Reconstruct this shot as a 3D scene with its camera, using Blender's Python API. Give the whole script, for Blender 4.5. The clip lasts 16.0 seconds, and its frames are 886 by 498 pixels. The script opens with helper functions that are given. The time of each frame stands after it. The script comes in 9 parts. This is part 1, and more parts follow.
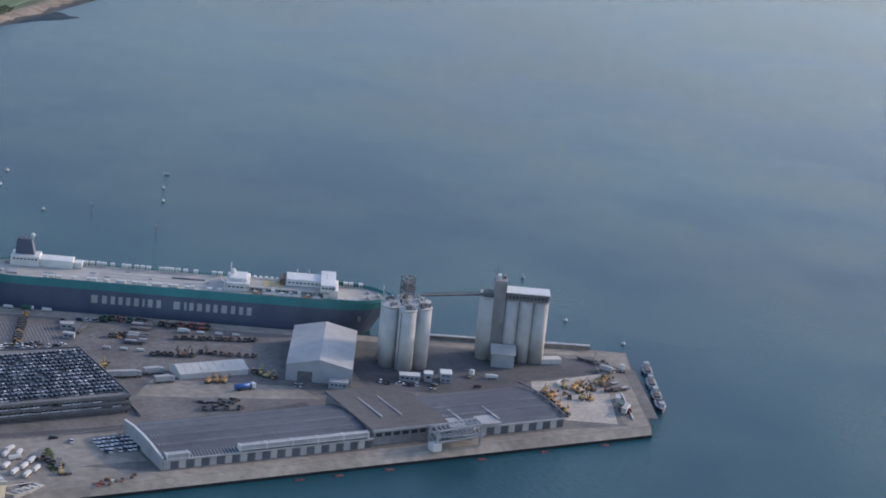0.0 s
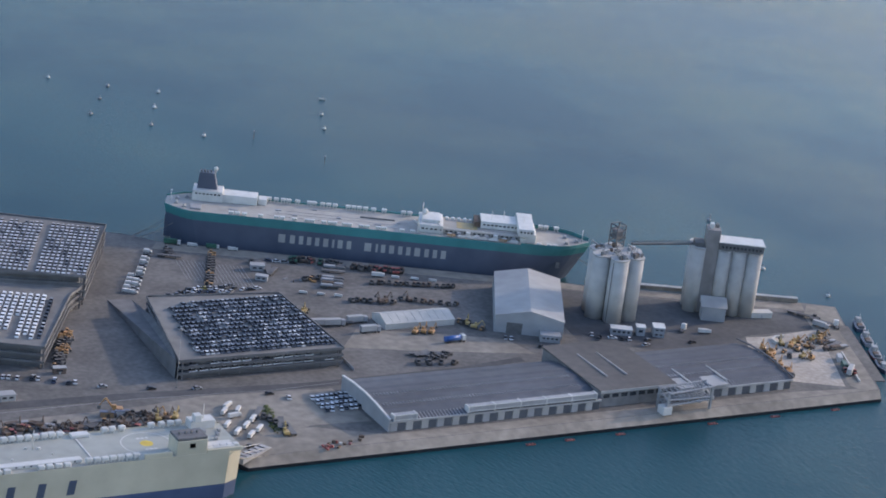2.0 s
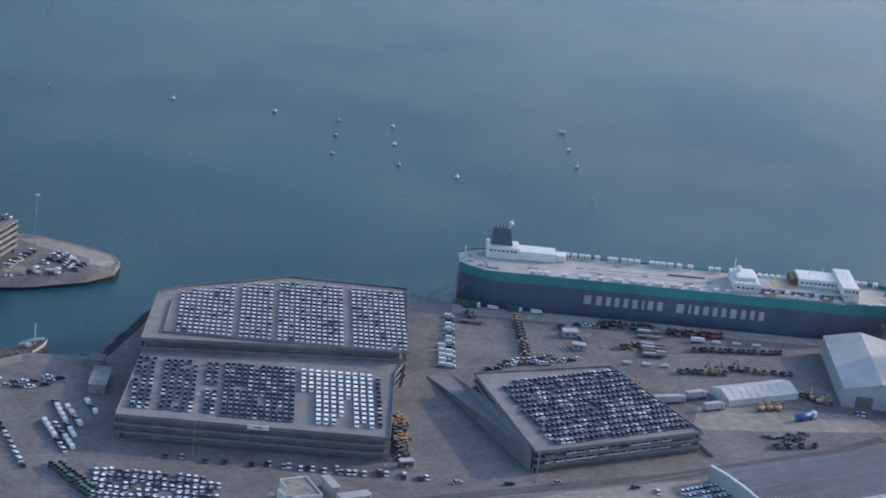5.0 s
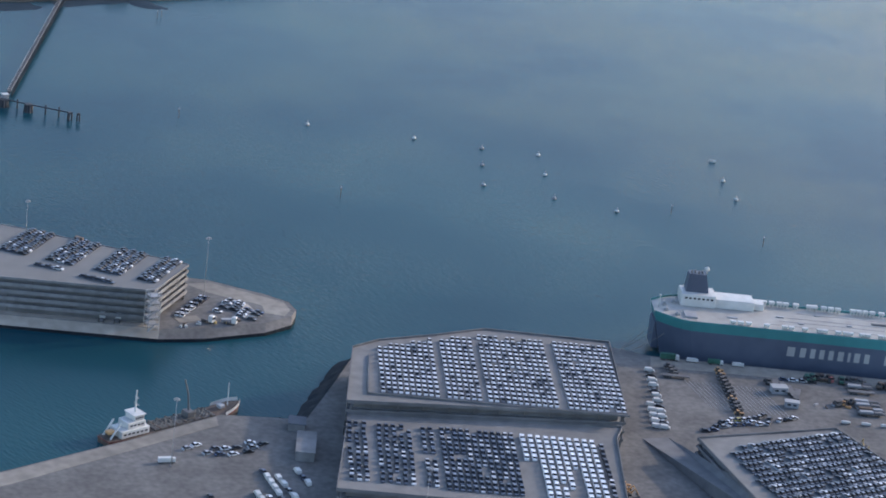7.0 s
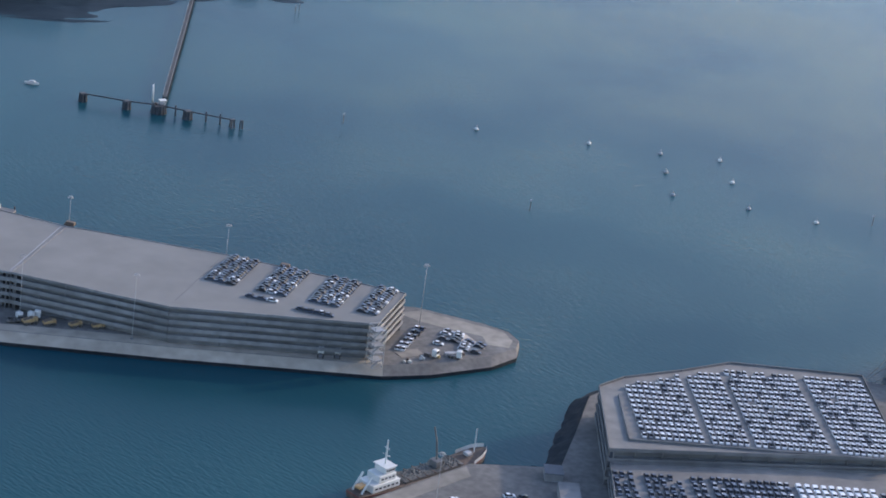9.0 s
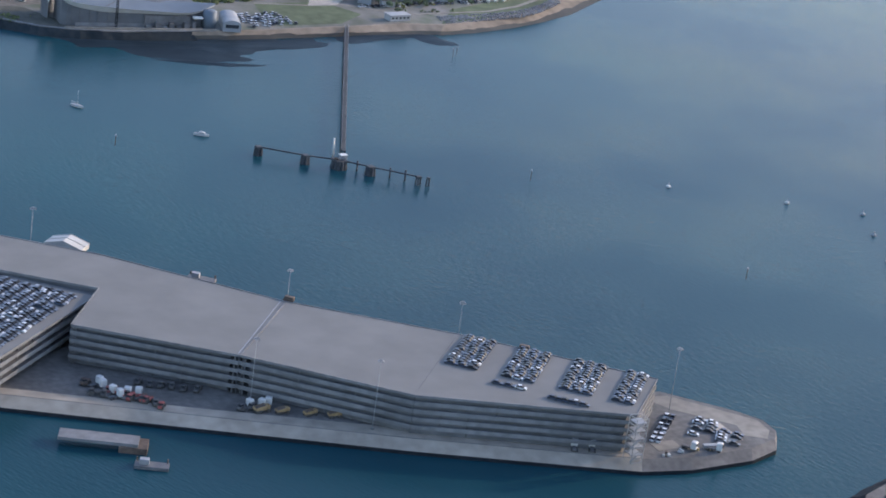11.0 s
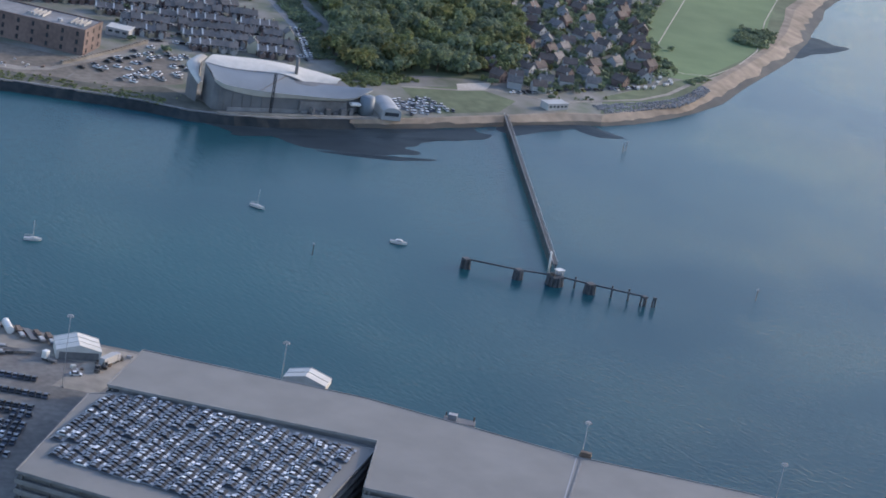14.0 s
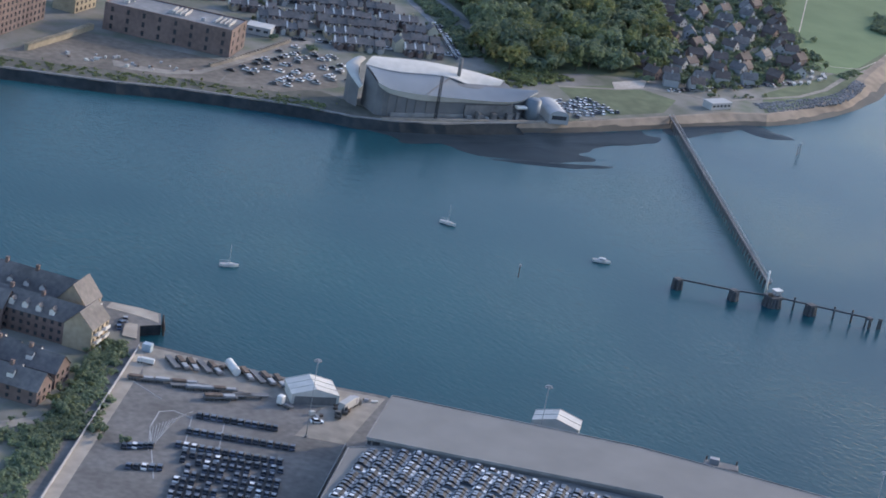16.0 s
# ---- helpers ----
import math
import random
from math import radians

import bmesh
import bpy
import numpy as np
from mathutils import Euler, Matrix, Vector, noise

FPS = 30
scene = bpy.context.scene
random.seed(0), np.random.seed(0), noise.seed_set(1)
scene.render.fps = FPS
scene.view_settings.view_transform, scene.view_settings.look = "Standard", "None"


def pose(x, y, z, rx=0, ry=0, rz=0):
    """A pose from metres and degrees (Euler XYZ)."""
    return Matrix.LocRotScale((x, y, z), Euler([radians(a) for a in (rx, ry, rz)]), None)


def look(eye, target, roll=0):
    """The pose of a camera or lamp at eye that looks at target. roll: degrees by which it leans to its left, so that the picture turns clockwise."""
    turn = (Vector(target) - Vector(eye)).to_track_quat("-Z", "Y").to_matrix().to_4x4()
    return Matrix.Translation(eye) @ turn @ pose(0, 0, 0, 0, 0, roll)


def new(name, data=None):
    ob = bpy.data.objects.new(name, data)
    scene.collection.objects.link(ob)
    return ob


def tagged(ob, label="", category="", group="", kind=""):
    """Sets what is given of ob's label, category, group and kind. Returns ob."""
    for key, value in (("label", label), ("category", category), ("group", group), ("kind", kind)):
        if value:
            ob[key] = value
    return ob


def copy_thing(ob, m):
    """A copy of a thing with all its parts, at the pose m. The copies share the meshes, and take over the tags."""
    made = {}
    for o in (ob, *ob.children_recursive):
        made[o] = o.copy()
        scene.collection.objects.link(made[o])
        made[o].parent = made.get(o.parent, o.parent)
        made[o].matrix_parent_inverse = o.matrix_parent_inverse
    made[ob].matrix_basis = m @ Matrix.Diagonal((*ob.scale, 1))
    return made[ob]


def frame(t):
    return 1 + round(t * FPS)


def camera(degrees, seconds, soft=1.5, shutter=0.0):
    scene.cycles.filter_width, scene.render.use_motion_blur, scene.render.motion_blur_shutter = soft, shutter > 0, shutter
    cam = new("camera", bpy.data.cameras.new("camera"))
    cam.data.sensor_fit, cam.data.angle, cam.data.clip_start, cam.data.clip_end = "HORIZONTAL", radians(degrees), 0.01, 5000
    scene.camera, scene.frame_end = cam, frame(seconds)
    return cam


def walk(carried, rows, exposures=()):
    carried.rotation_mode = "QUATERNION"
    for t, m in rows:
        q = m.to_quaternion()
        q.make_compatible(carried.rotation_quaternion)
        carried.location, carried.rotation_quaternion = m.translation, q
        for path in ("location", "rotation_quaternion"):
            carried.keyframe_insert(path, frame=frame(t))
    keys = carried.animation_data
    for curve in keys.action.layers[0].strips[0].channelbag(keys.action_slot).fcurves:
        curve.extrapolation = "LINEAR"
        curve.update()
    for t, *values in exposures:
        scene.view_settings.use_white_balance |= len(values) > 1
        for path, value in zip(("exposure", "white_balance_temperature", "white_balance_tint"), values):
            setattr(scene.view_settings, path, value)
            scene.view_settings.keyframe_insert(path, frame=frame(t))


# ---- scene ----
PATH = [
    (0, (-234.239, -541.414, 241.871), (-185.686, -458.573, 213.945), 5.77),
    (0.5, (-243.619, -525.067, 241.221), (-194.924, -442.406, 213.005), 5.86),
    (1, (-252.897, -508.749, 240.531), (-204.211, -426.352, 211.541), 6.14),
    (1.5, (-262.078, -492.443, 239.801), (-213.598, -410.583, 209.004), 6.72),
    (2, (-271.165, -476.136, 239.030), (-222.940, -394.708, 206.720), 7.13),
    (2.5, (-280.160, -459.813, 238.216), (-232.228, -378.703, 204.696), 7.39),
    (3, (-289.067, -443.463, 237.360), (-241.063, -362.532, 203.511), 7.36),
    (3.5, (-297.889, -427.076, 236.459), (-249.905, -346.154, 202.559), 7.22),
    (4, (-306.627, -410.641, 235.514), (-258.460, -329.797, 201.689), 7.24),
    (4.5, (-315.286, -394.151, 234.522), (-266.932, -313.283, 201.023), 7.12),
    (5, (-323.866, -377.601, 233.482), (-275.529, -296.646, 200.169), 6.97),
    (5.5, (-332.370, -360.985, 232.393), (-283.908, -280.093, 199.110), 7.00),
    (6, (-340.801, -344.301, 231.254), (-292.021, -263.632, 197.892), 7.16),
    (6.5, (-349.159, -327.545, 230.064), (-299.983, -247.182, 196.545), 7.38),
    (7, (-357.446, -310.718, 228.820), (-307.910, -230.662, 195.098), 7.55),
    (7.5, (-365.664, -293.821, 227.522), (-315.913, -213.992, 193.580), 7.60),
    (8, (-373.813, -276.857, 226.167), (-323.852, -197.344, 191.792), 7.50),
    (8.5, (-381.896, -259.828, 224.755), (-331.775, -180.565, 190.039), 7.46),
    (9, (-389.912, -242.741, 223.283), (-339.983, -163.602, 188.012), 7.44),
    (9.5, (-397.863, -225.602, 221.749), (-347.724, -146.606, 186.454), 7.77),
    (10, (-405.749, -208.419, 220.152), (-355.736, -129.420, 184.687), 7.85),
    (10.2, (-408.886, -201.536, 219.495), (-358.992, -122.491, 183.962), 7.83),
    (10.5, (-413.571, -191.202, 218.490), (-363.646, -112.141, 183.038), 7.86),
    (11, (-421.327, -173.963, 216.760), (-370.926, -94.946, 181.889), 8.04),
    (11.5, (-429.020, -156.713, 214.961), (-377.850, -77.816, 180.949), 8.36),
    (12, (-436.648, -139.467, 213.091), (-384.691, -60.738, 179.891), 8.76),
    (12.3, (-441.193, -129.127, 211.934), (-388.867, -50.505, 179.062), 9.01),
    (12.5, (-444.211, -122.239, 211.147), (-391.477, -43.758, 178.591), 9.35),
    (13, (-451.708, -105.048, 209.128), (-397.951, -27.019, 177.164), 10.20),
    (13.5, (-459.139, -87.910, 207.031), (-404.869, -10.187, 175.190), 10.29),
    (14, (-466.503, -70.847, 204.853), (-411.817, 6.182, 172.051), 10.33),
    (14.5, (-473.799, -53.878, 202.592), (-418.816, 22.568, 168.936), 10.31),
    (15, (-481.026, -37.027, 200.246), (-425.801, 39.180, 166.442), 10.22),
    (15.5, (-488.182, -20.318, 197.812), (-432.673, 55.604, 163.833), 10.21),
    (16, (-495.266, -3.776, 195.288), (-439.531, 71.948, 161.237), 10.22),
]
cam = camera(22.0, 16.0, soft=1.8)
walk(cam, [(t, look(eye, target, roll)) for t, eye, target, roll in PATH], [(0, 0.97, 6450, 19), (2.5, 1.11, 6430, 18), (5, 1.13, 6270, 16), (8, 1.28, 6360, 17), (10, 1.33, 6420, 18), (13, 1.25, 6380, 18), (16, 1.26, 6280, 17)])

# ---- light: low morning sun through haze ----
SUN_EL, SUN_AZ = radians(20), radians(1)      # azimuth counted from +x towards +y
world = bpy.data.worlds.new("sky")
scene.world = world
world.use_nodes = True
_nt = world.node_tree
_sky = _nt.nodes.new("ShaderNodeTexSky")
_sky.sky_type = "NISHITA"
_sky.sun_disc = False
_sky.sun_elevation = SUN_EL
_sky.sun_rotation = radians(90) - SUN_AZ
_sky.air_density, _sky.dust_density, _sky.ozone_density = 1.0, 1.2, 2.0
_nt.nodes["Background"].inputs[1].default_value = 0.15
_nt.links.new(_sky.outputs[0], _nt.nodes["Background"].inputs[0])
_sun = bpy.data.lights.new("sun", "SUN")
_sun.energy, _sun.angle, _sun.color = 1.2, radians(1.5), (1.0, 0.84, 0.64)
sun = new("sun", _sun)
_d = Vector((math.cos(SUN_EL) * math.cos(SUN_AZ), math.cos(SUN_EL) * math.sin(SUN_AZ), math.sin(SUN_EL)))
sun.matrix_world = look(_d * 500, (0, 0, 0))


# ---- materials ----
def material(name, stops, rough=0.8, metal=0.0, scale=1.0, detail=6.0, source="noise", big=0.25, bump=0.0, coat=0.0, spec=0.5, alpha_scale=8.0):
    """A surface whose colour runs through stops by noise at one scale, with a second, larger variation in brightness."""
    m = bpy.data.materials.new(name)
    m.use_nodes = True
    n, l = m.node_tree.nodes, m.node_tree.links
    b = n["Principled BSDF"]
    b.inputs["Roughness"].default_value, b.inputs["Metallic"].default_value = rough, metal
    b.inputs["Specular IOR Level"].default_value = spec
    b.inputs["Coat Weight"].default_value = coat
    geo = n.new("ShaderNodeNewGeometry")
    ramp = n.new("ShaderNodeValToRGB")
    ramp.color_ramp.interpolation = "LINEAR" if source == "noise" else "CONSTANT"
    e = ramp.color_ramp.elements
    while len(e) < len(stops):
        e.new(0.5)
    for i, s in enumerate(stops):
        pos = s[3] if len(s) > 3 else (0.3 + 0.4 * i / max(1, len(stops) - 1))
        e[i].position, e[i].color = pos, (*s[:3], 1)
    noi = n.new("ShaderNodeTexNoise")
    noi.inputs["Scale"].default_value, noi.inputs["Detail"].default_value = scale, detail
    l.new(geo.outputs["Position"], noi.inputs["Vector"])
    if source == "noise":
        l.new(noi.outputs[0], ramp.inputs[0])
    elif source == "object":
        o = n.new("ShaderNodeObjectInfo")
        l.new(o.outputs["Random"], ramp.inputs[0])
    else:
        l.new(geo.outputs["Random Per Island"], ramp.inputs[0])
    noi2 = n.new("ShaderNodeTexNoise")
    noi2.inputs["Scale"].default_value, noi2.inputs["Detail"].default_value = scale / alpha_scale, 3
    l.new(geo.outputs["Position"], noi2.inputs["Vector"])
    mr = n.new("ShaderNodeMapRange")
    mr.inputs[1].default_value, mr.inputs[2].default_value = 0.3, 0.7
    mr.inputs[3].default_value, mr.inputs[4].default_value = 1 - big, 1 + big
    l.new(noi2.outputs[0], mr.inputs[0])
    mul = n.new("ShaderNodeMix")
    mul.data_type, mul.blend_type, mul.inputs[0].default_value = "RGBA", "MULTIPLY", 1.0
    l.new(ramp.outputs[0], mul.inputs[6])
    l.new(mr.outputs[0], mul.inputs[7])
    l.new(mul.outputs[2], b.inputs["Base Color"])
    if bump:
        bp = n.new("ShaderNodeBump")
        bp.inputs["Strength"].default_value, bp.inputs["Distance"].default_value = bump, 0.3
        l.new(noi.outputs[0], bp.inputs["Height"])
        l.new(bp.outputs[0], b.inputs["Normal"])
    return m


def water_material():
    m = bpy.data.materials.new("water")
    m.use_nodes = True
    n, l = m.node_tree.nodes, m.node_tree.links
    b = n["Principled BSDF"]
    b.inputs["Roughness"].default_value, b.inputs["IOR"].default_value = 0.2, 1.33
    b.inputs["Specular IOR Level"].default_value = 0.13
    geo = n.new("ShaderNodeNewGeometry")
    big = n.new("ShaderNodeTexNoise")
    big.inputs["Scale"].default_value, big.inputs["Detail"].default_value = 0.006, 4
    l.new(geo.outputs["Position"], big.inputs["Vector"])
    ramp = n.new("ShaderNodeValToRGB")
    ramp.color_ramp.elements[0].position, ramp.color_ramp.elements[0].color = 0.35, (0.009, 0.044, 0.062, 1)
    ramp.color_ramp.elements[1].position, ramp.color_ramp.elements[1].color = 0.68, (0.014, 0.070, 0.084, 1)
    l.new(big.outputs[0], ramp.inputs[0])
    l.new(ramp.outputs[0], b.inputs["Base Color"])
    mp = n.new("ShaderNodeMapping")
    mp.inputs["Scale"].default_value = (1.0, 0.26, 0.5)
    turn = n.new("ShaderNodeMapping")            # wave crests run across the wind
    turn.inputs["Rotation"].default_value = (0, 0, radians(-20))
    l.new(geo.outputs["Position"], turn.inputs["Vector"])
    l.new(turn.outputs[0], mp.inputs["Vector"])
    chop = n.new("ShaderNodeTexNoise")
    chop.inputs["Scale"].default_value, chop.inputs["Detail"].default_value, chop.inputs["Roughness"].default_value = 1.3, 5, 0.5
    l.new(mp.outputs[0], chop.inputs["Vector"])
    gust = n.new("ShaderNodeTexNoise")
    gust.inputs["Scale"].default_value, gust.inputs["Detail"].default_value = 0.012, 3
    l.new(geo.outputs["Position"], gust.inputs["Vector"])
    gr = n.new("ShaderNodeMapRange")
    gr.inputs[1].default_value, gr.inputs[2].default_value, gr.inputs[3].default_value, gr.inputs[4].default_value = 0.36, 0.6, 0.08, 0.32
    l.new(gust.outputs[0], gr.inputs[0])
    bp = n.new("ShaderNodeBump")
    bp.inputs["Distance"].default_value = 0.55
    l.new(gr.outputs[0], bp.inputs["Strength"])
    l.new(chop.outputs[0], bp.inputs["Height"])
    l.new(bp.outputs[0], b.inputs["Normal"])
    return m


WATER = water_material()
CONCRETE = material("quay concrete", [(0.182, 0.165, 0.140), (0.268, 0.243, 0.205)], 0.9, scale=0.35, big=0.2, bump=0.15)
ASPHALT = material("worn dusty asphalt", [(0.105, 0.101, 0.096), (0.155, 0.148, 0.138)], 0.92, scale=0.7, big=0.22, bump=0.1)
GRAVEL = material("pale gravel", [(0.34, 0.30, 0.25), (0.46, 0.41, 0.35)], 0.95, scale=0.8, big=0.15)
# quay wall shade and its dark reflection in the water are put into this colour
QUAYWALL = material("shade-dark quay wall", [(0.012, 0.018, 0.024), (0.026, 0.031, 0.036)], 0.9, scale=0.6, spec=0.15)
DECK = material("deck concrete", [(0.162, 0.162, 0.155), (0.194, 0.193, 0.184)], 0.9, scale=0.12, big=0.06)
STEELDARK = material("dark steelwork", [(0.10, 0.10, 0.102), (0.145, 0.145, 0.145)], 0.7, scale=0.8)
CONC_GREY = material("grey precast panel", [(0.155, 0.158, 0.16), (0.215, 0.217, 0.218)], 0.9, scale=0.5)
DECKWEST = material("stained deck concrete", [(0.15, 0.148, 0.142), (0.20, 0.196, 0.186)], 0.9, scale=0.3, big=0.15)
SILO = material("silo concrete", [(0.37, 0.365, 0.35), (0.48, 0.475, 0.455)], 0.9, scale=0.25, big=0.12)
HULL = material("navy hull paint", [(0.062, 0.080, 0.120), (0.080, 0.100, 0.142)], 0.45, scale=0.2, big=0.15)
TEAL = material("teal hull paint", [(0.028, 0.165, 0.175), (0.04, 0.205, 0.21)], 0.45, scale=0.2)
CREAM = material("cream hull paint", [(0.46, 0.425, 0.32), (0.53, 0.49, 0.375)], 0.5, scale=0.2, big=0.1)
BOOT = material("blue boot topping", [(0.045, 0.075, 0.15), (0.06, 0.095, 0.18)], 0.5, scale=0.2)
SHIPDECK = material("pale deck paint", [(0.31, 0.295, 0.265), (0.39, 0.375, 0.34)], 0.75, scale=0.25, big=0.12)
GREENDECK = material("pale green deck paint", [(0.30, 0.315, 0.285), (0.36, 0.375, 0.34)], 0.75, scale=0.25, big=0.12)
WHITE = material("white paint", [(0.50, 0.50, 0.475), (0.60, 0.595, 0.57)], 0.5, scale=0.5, big=0.08)
GREYPAINT = material("grey paint", [(0.26, 0.265, 0.27), (0.34, 0.345, 0.35)], 0.6, scale=0.5, big=0.1)
YELLOW = material("yellow machine paint", [(0.34, 0.25, 0.10), (0.43, 0.32, 0.13)], 0.5, scale=1.5)
ORANGE = material("orange machine paint", [(0.40, 0.21, 0.08), (0.47, 0.27, 0.11)], 0.5, scale=1.5)
RED = material("red paint", [(0.23, 0.06, 0.052), (0.31, 0.085, 0.07)], 0.5, scale=1.5)
BLUE = material("blue paint", [(0.03, 0.10, 0.30), (0.05, 0.15, 0.40)], 0.5, scale=1.5)
GREEN = material("green paint", [(0.022, 0.085, 0.06), (0.035, 0.125, 0.085)], 0.5, scale=1.5)
RUBBER = material("black rubber", [(0.05, 0.05, 0.05), (0.075, 0.073, 0.07)], 0.85, scale=2)
GLASS = material("dark glazing", [(0.03, 0.035, 0.042), (0.045, 0.05, 0.058)], 0.15, scale=1, spec=0.5)
ROOFGREY = material("weathered grey roof sheet", [(0.060, 0.070, 0.086), (0.088, 0.098, 0.115)], 0.75, scale=0.3, big=0.2)
ROOFLIGHT = material("pale roof sheet", [(0.30, 0.30, 0.295), (0.37, 0.37, 0.36)], 0.6, scale=0.2, big=0.1)
WALLGREY = material("grey wall cladding", [(0.25, 0.26, 0.27), (0.31, 0.32, 0.33)], 0.65, scale=0.25, big=0.1)
CANVAS = material("white canvas", [(0.42, 0.415, 0.385), (0.50, 0.49, 0.46)], 0.75, scale=0.5, big=0.06)
RUST = material("rusty timber and steel", [(0.085, 0.064, 0.052), (0.165, 0.120, 0.092)], 0.9, scale=1)
BRICK = material("red brick", [(0.115, 0.085, 0.077), (0.165, 0.118, 0.104)], 0.9, scale=0.8)
BRICKY = material("yellow brick", [(0.27, 0.225, 0.155), (0.35, 0.295, 0.21)], 0.9, scale=0.8)
SLATE = material("dark roof slate", [(0.085, 0.083, 0.085), (0.14, 0.13, 0.125)], 0.75, scale=1)
TILE = material("brown roof tile", [(0.080, 0.066, 0.060), (0.125, 0.096, 0.084)], 0.85, scale=1)
GRASS = material("grass", [(0.068, 0.092, 0.046), (0.112, 0.136, 0.072)], 0.95, scale=0.25, big=0.3)
PITCH = material("mown grass", [(0.088, 0.142, 0.060), (0.118, 0.176, 0.078)], 0.95, scale=0.08, big=0.12)
PALECONC = material("pale worn concrete", [(0.255, 0.225, 0.185), (0.36, 0.32, 0.262)], 0.9, scale=0.3, big=0.15, bump=0.1)
DECKEDGE = material("weathered deck edge", [(0.105, 0.107, 0.11), (0.15, 0.151, 0.153)], 0.9, scale=0.3, big=0.25)
SAND = material("beach sand", [(0.175, 0.142, 0.108), (0.275, 0.222, 0.168)], 0.95, scale=0.25, big=0.3, bump=0.15)
MUD = material("wet mud", [(0.013, 0.024, 0.033), (0.022, 0.035, 0.045)], 0.5, spec=0.06, scale=0.15, big=0.35, bump=0.2)
WETSAND = material("wet sand", [(0.040, 0.042, 0.040), (0.070, 0.066, 0.056)], 0.6, spec=0.15, scale=0.12, big=0.35)
# grey cladding, darkened in its colour for the shade beneath the works' overhangs
SHADECLAD = material("grey cladding with shade in its colour", [(0.105, 0.112, 0.12), (0.145, 0.152, 0.16)], 0.7, scale=0.25, big=0.12)
TOWN = material("streets and gardens", [(0.09, 0.11, 0.07), (0.15, 0.15, 0.125), (0.20, 0.19, 0.175)], 0.95, scale=0.12, big=0.25)
LEAF = material("foliage", [(0.14, 0.185, 0.125, 0.0), (0.175, 0.225, 0.135, 0.35), (0.21, 0.255, 0.14, 0.7), (0.25, 0.27, 0.14, 0.93)], 0.9, scale=0.4, source="island", big=0.25)
BARK = material("bark", [(0.06, 0.045, 0.03), (0.11, 0.085, 0.06)], 0.95, scale=2)
ALU = material("silver cladding", [(0.125, 0.155, 0.185), (0.165, 0.196, 0.225)], 0.55, spec=0.3, metal=0.0, scale=0.1, big=0.06)
CAR_STOPS = [(0.68, 0.69, 0.70, 0.0), (0.03, 0.032, 0.036, 0.36), (0.10, 0.105, 0.115, 0.46), (0.33, 0.34, 0.35, 0.62), (0.05, 0.07, 0.12, 0.78), (0.02, 0.02, 0.022, 0.86), (0.22, 0.05, 0.04, 0.982), (0.40, 0.33, 0.06, 0.992)]
CARPAINT = material("mixed car paint", CAR_STOPS, 0.42, scale=1, source="island", big=0.05, coat=0.1)
DARK_STOPS = [(0.026, 0.032, 0.045, 0.0), (0.05, 0.065, 0.10, 0.3), (0.085, 0.105, 0.14, 0.55), (0.02, 0.022, 0.026, 0.75), (0.58, 0.59, 0.60, 0.88)]
CARDARK_O = material("dark new car paint", DARK_STOPS, 0.35, scale=1, source="object", big=0.05, coat=0.2)
CARPAINT_O = material("car paint", CAR_STOPS, 0.3, scale=1, source="object", big=0.05, coat=0.25)
CARWHITE = material("white car paint", [(0.66, 0.67, 0.68, 0.0), (0.74, 0.75, 0.75, 0.5), (0.55, 0.56, 0.57, 0.92)], 0.3, scale=1, source="island", big=0.04, coat=0.1)
CARMIX = material("new car paint of many shades", [(0.055, 0.07, 0.095, 0.0), (0.085, 0.105, 0.14, 0.34), (0.16, 0.185, 0.225, 0.6), (0.38, 0.40, 0.43, 0.8), (0.58, 0.60, 0.62, 0.9)], 0.35, scale=1, source="island", big=0.05, coat=0.15)
CARDARK = material("dark car paint", [(0.026, 0.032, 0.045, 0.0), (0.055, 0.07, 0.10, 0.35), (0.085, 0.10, 0.13, 0.6), (0.22, 0.24, 0.27, 0.82), (0.60, 0.61, 0.62, 0.93)], 0.4, scale=1, source="island", big=0.05, coat=0.1)
CARPALE = material("pale car paint", [(0.70, 0.71, 0.72, 0.0), (0.42, 0.43, 0.45, 0.36), (0.07, 0.08, 0.10, 0.55), (0.24, 0.25, 0.28, 0.78), (0.68, 0.69, 0.70, 0.88)], 0.3, scale=1, source="island", big=0.05, coat=0.1)
CARNEW = material("new white car paint", [(0.68, 0.69, 0.70, 0.0), (0.56, 0.57, 0.59, 0.55), (0.10, 0.11, 0.13, 0.90)], 0.35, scale=1, source="island", big=0.05, coat=0.2)
CARGLASS = material("tinted car glass", [(0.012, 0.014, 0.018), (0.02, 0.023, 0.028)], 0.35, scale=1, spec=0.12)
CONTAINER = material("container paint", [(0.22, 0.07, 0.055, 0.0), (0.10, 0.13, 0.19, 0.2), (0.45, 0.45, 0.44, 0.4), (0.09, 0.15, 0.12, 0.75), (0.30, 0.20, 0.11, 0.88)], 0.6, scale=1, source="object", big=0.1)


def let_light_through(m, share=0.5):
    """Thin leaves pass part of the light on."""
    n, l = m.node_tree.nodes, m.node_tree.links
    b = n["Principled BSDF"]
    t, mix = n.new("ShaderNodeBsdfTranslucent"), n.new("ShaderNodeMixShader")
    l.new(b.inputs["Base Color"].links[0].from_socket, t.inputs["Color"])
    mix.inputs[0].default_value = share
    l.new(b.outputs[0], mix.inputs[1])
    l.new(t.outputs[0], mix.inputs[2])
    l.new(mix.outputs[0], n["Material Output"].inputs["Surface"])
    return m


let_light_through(LEAF)

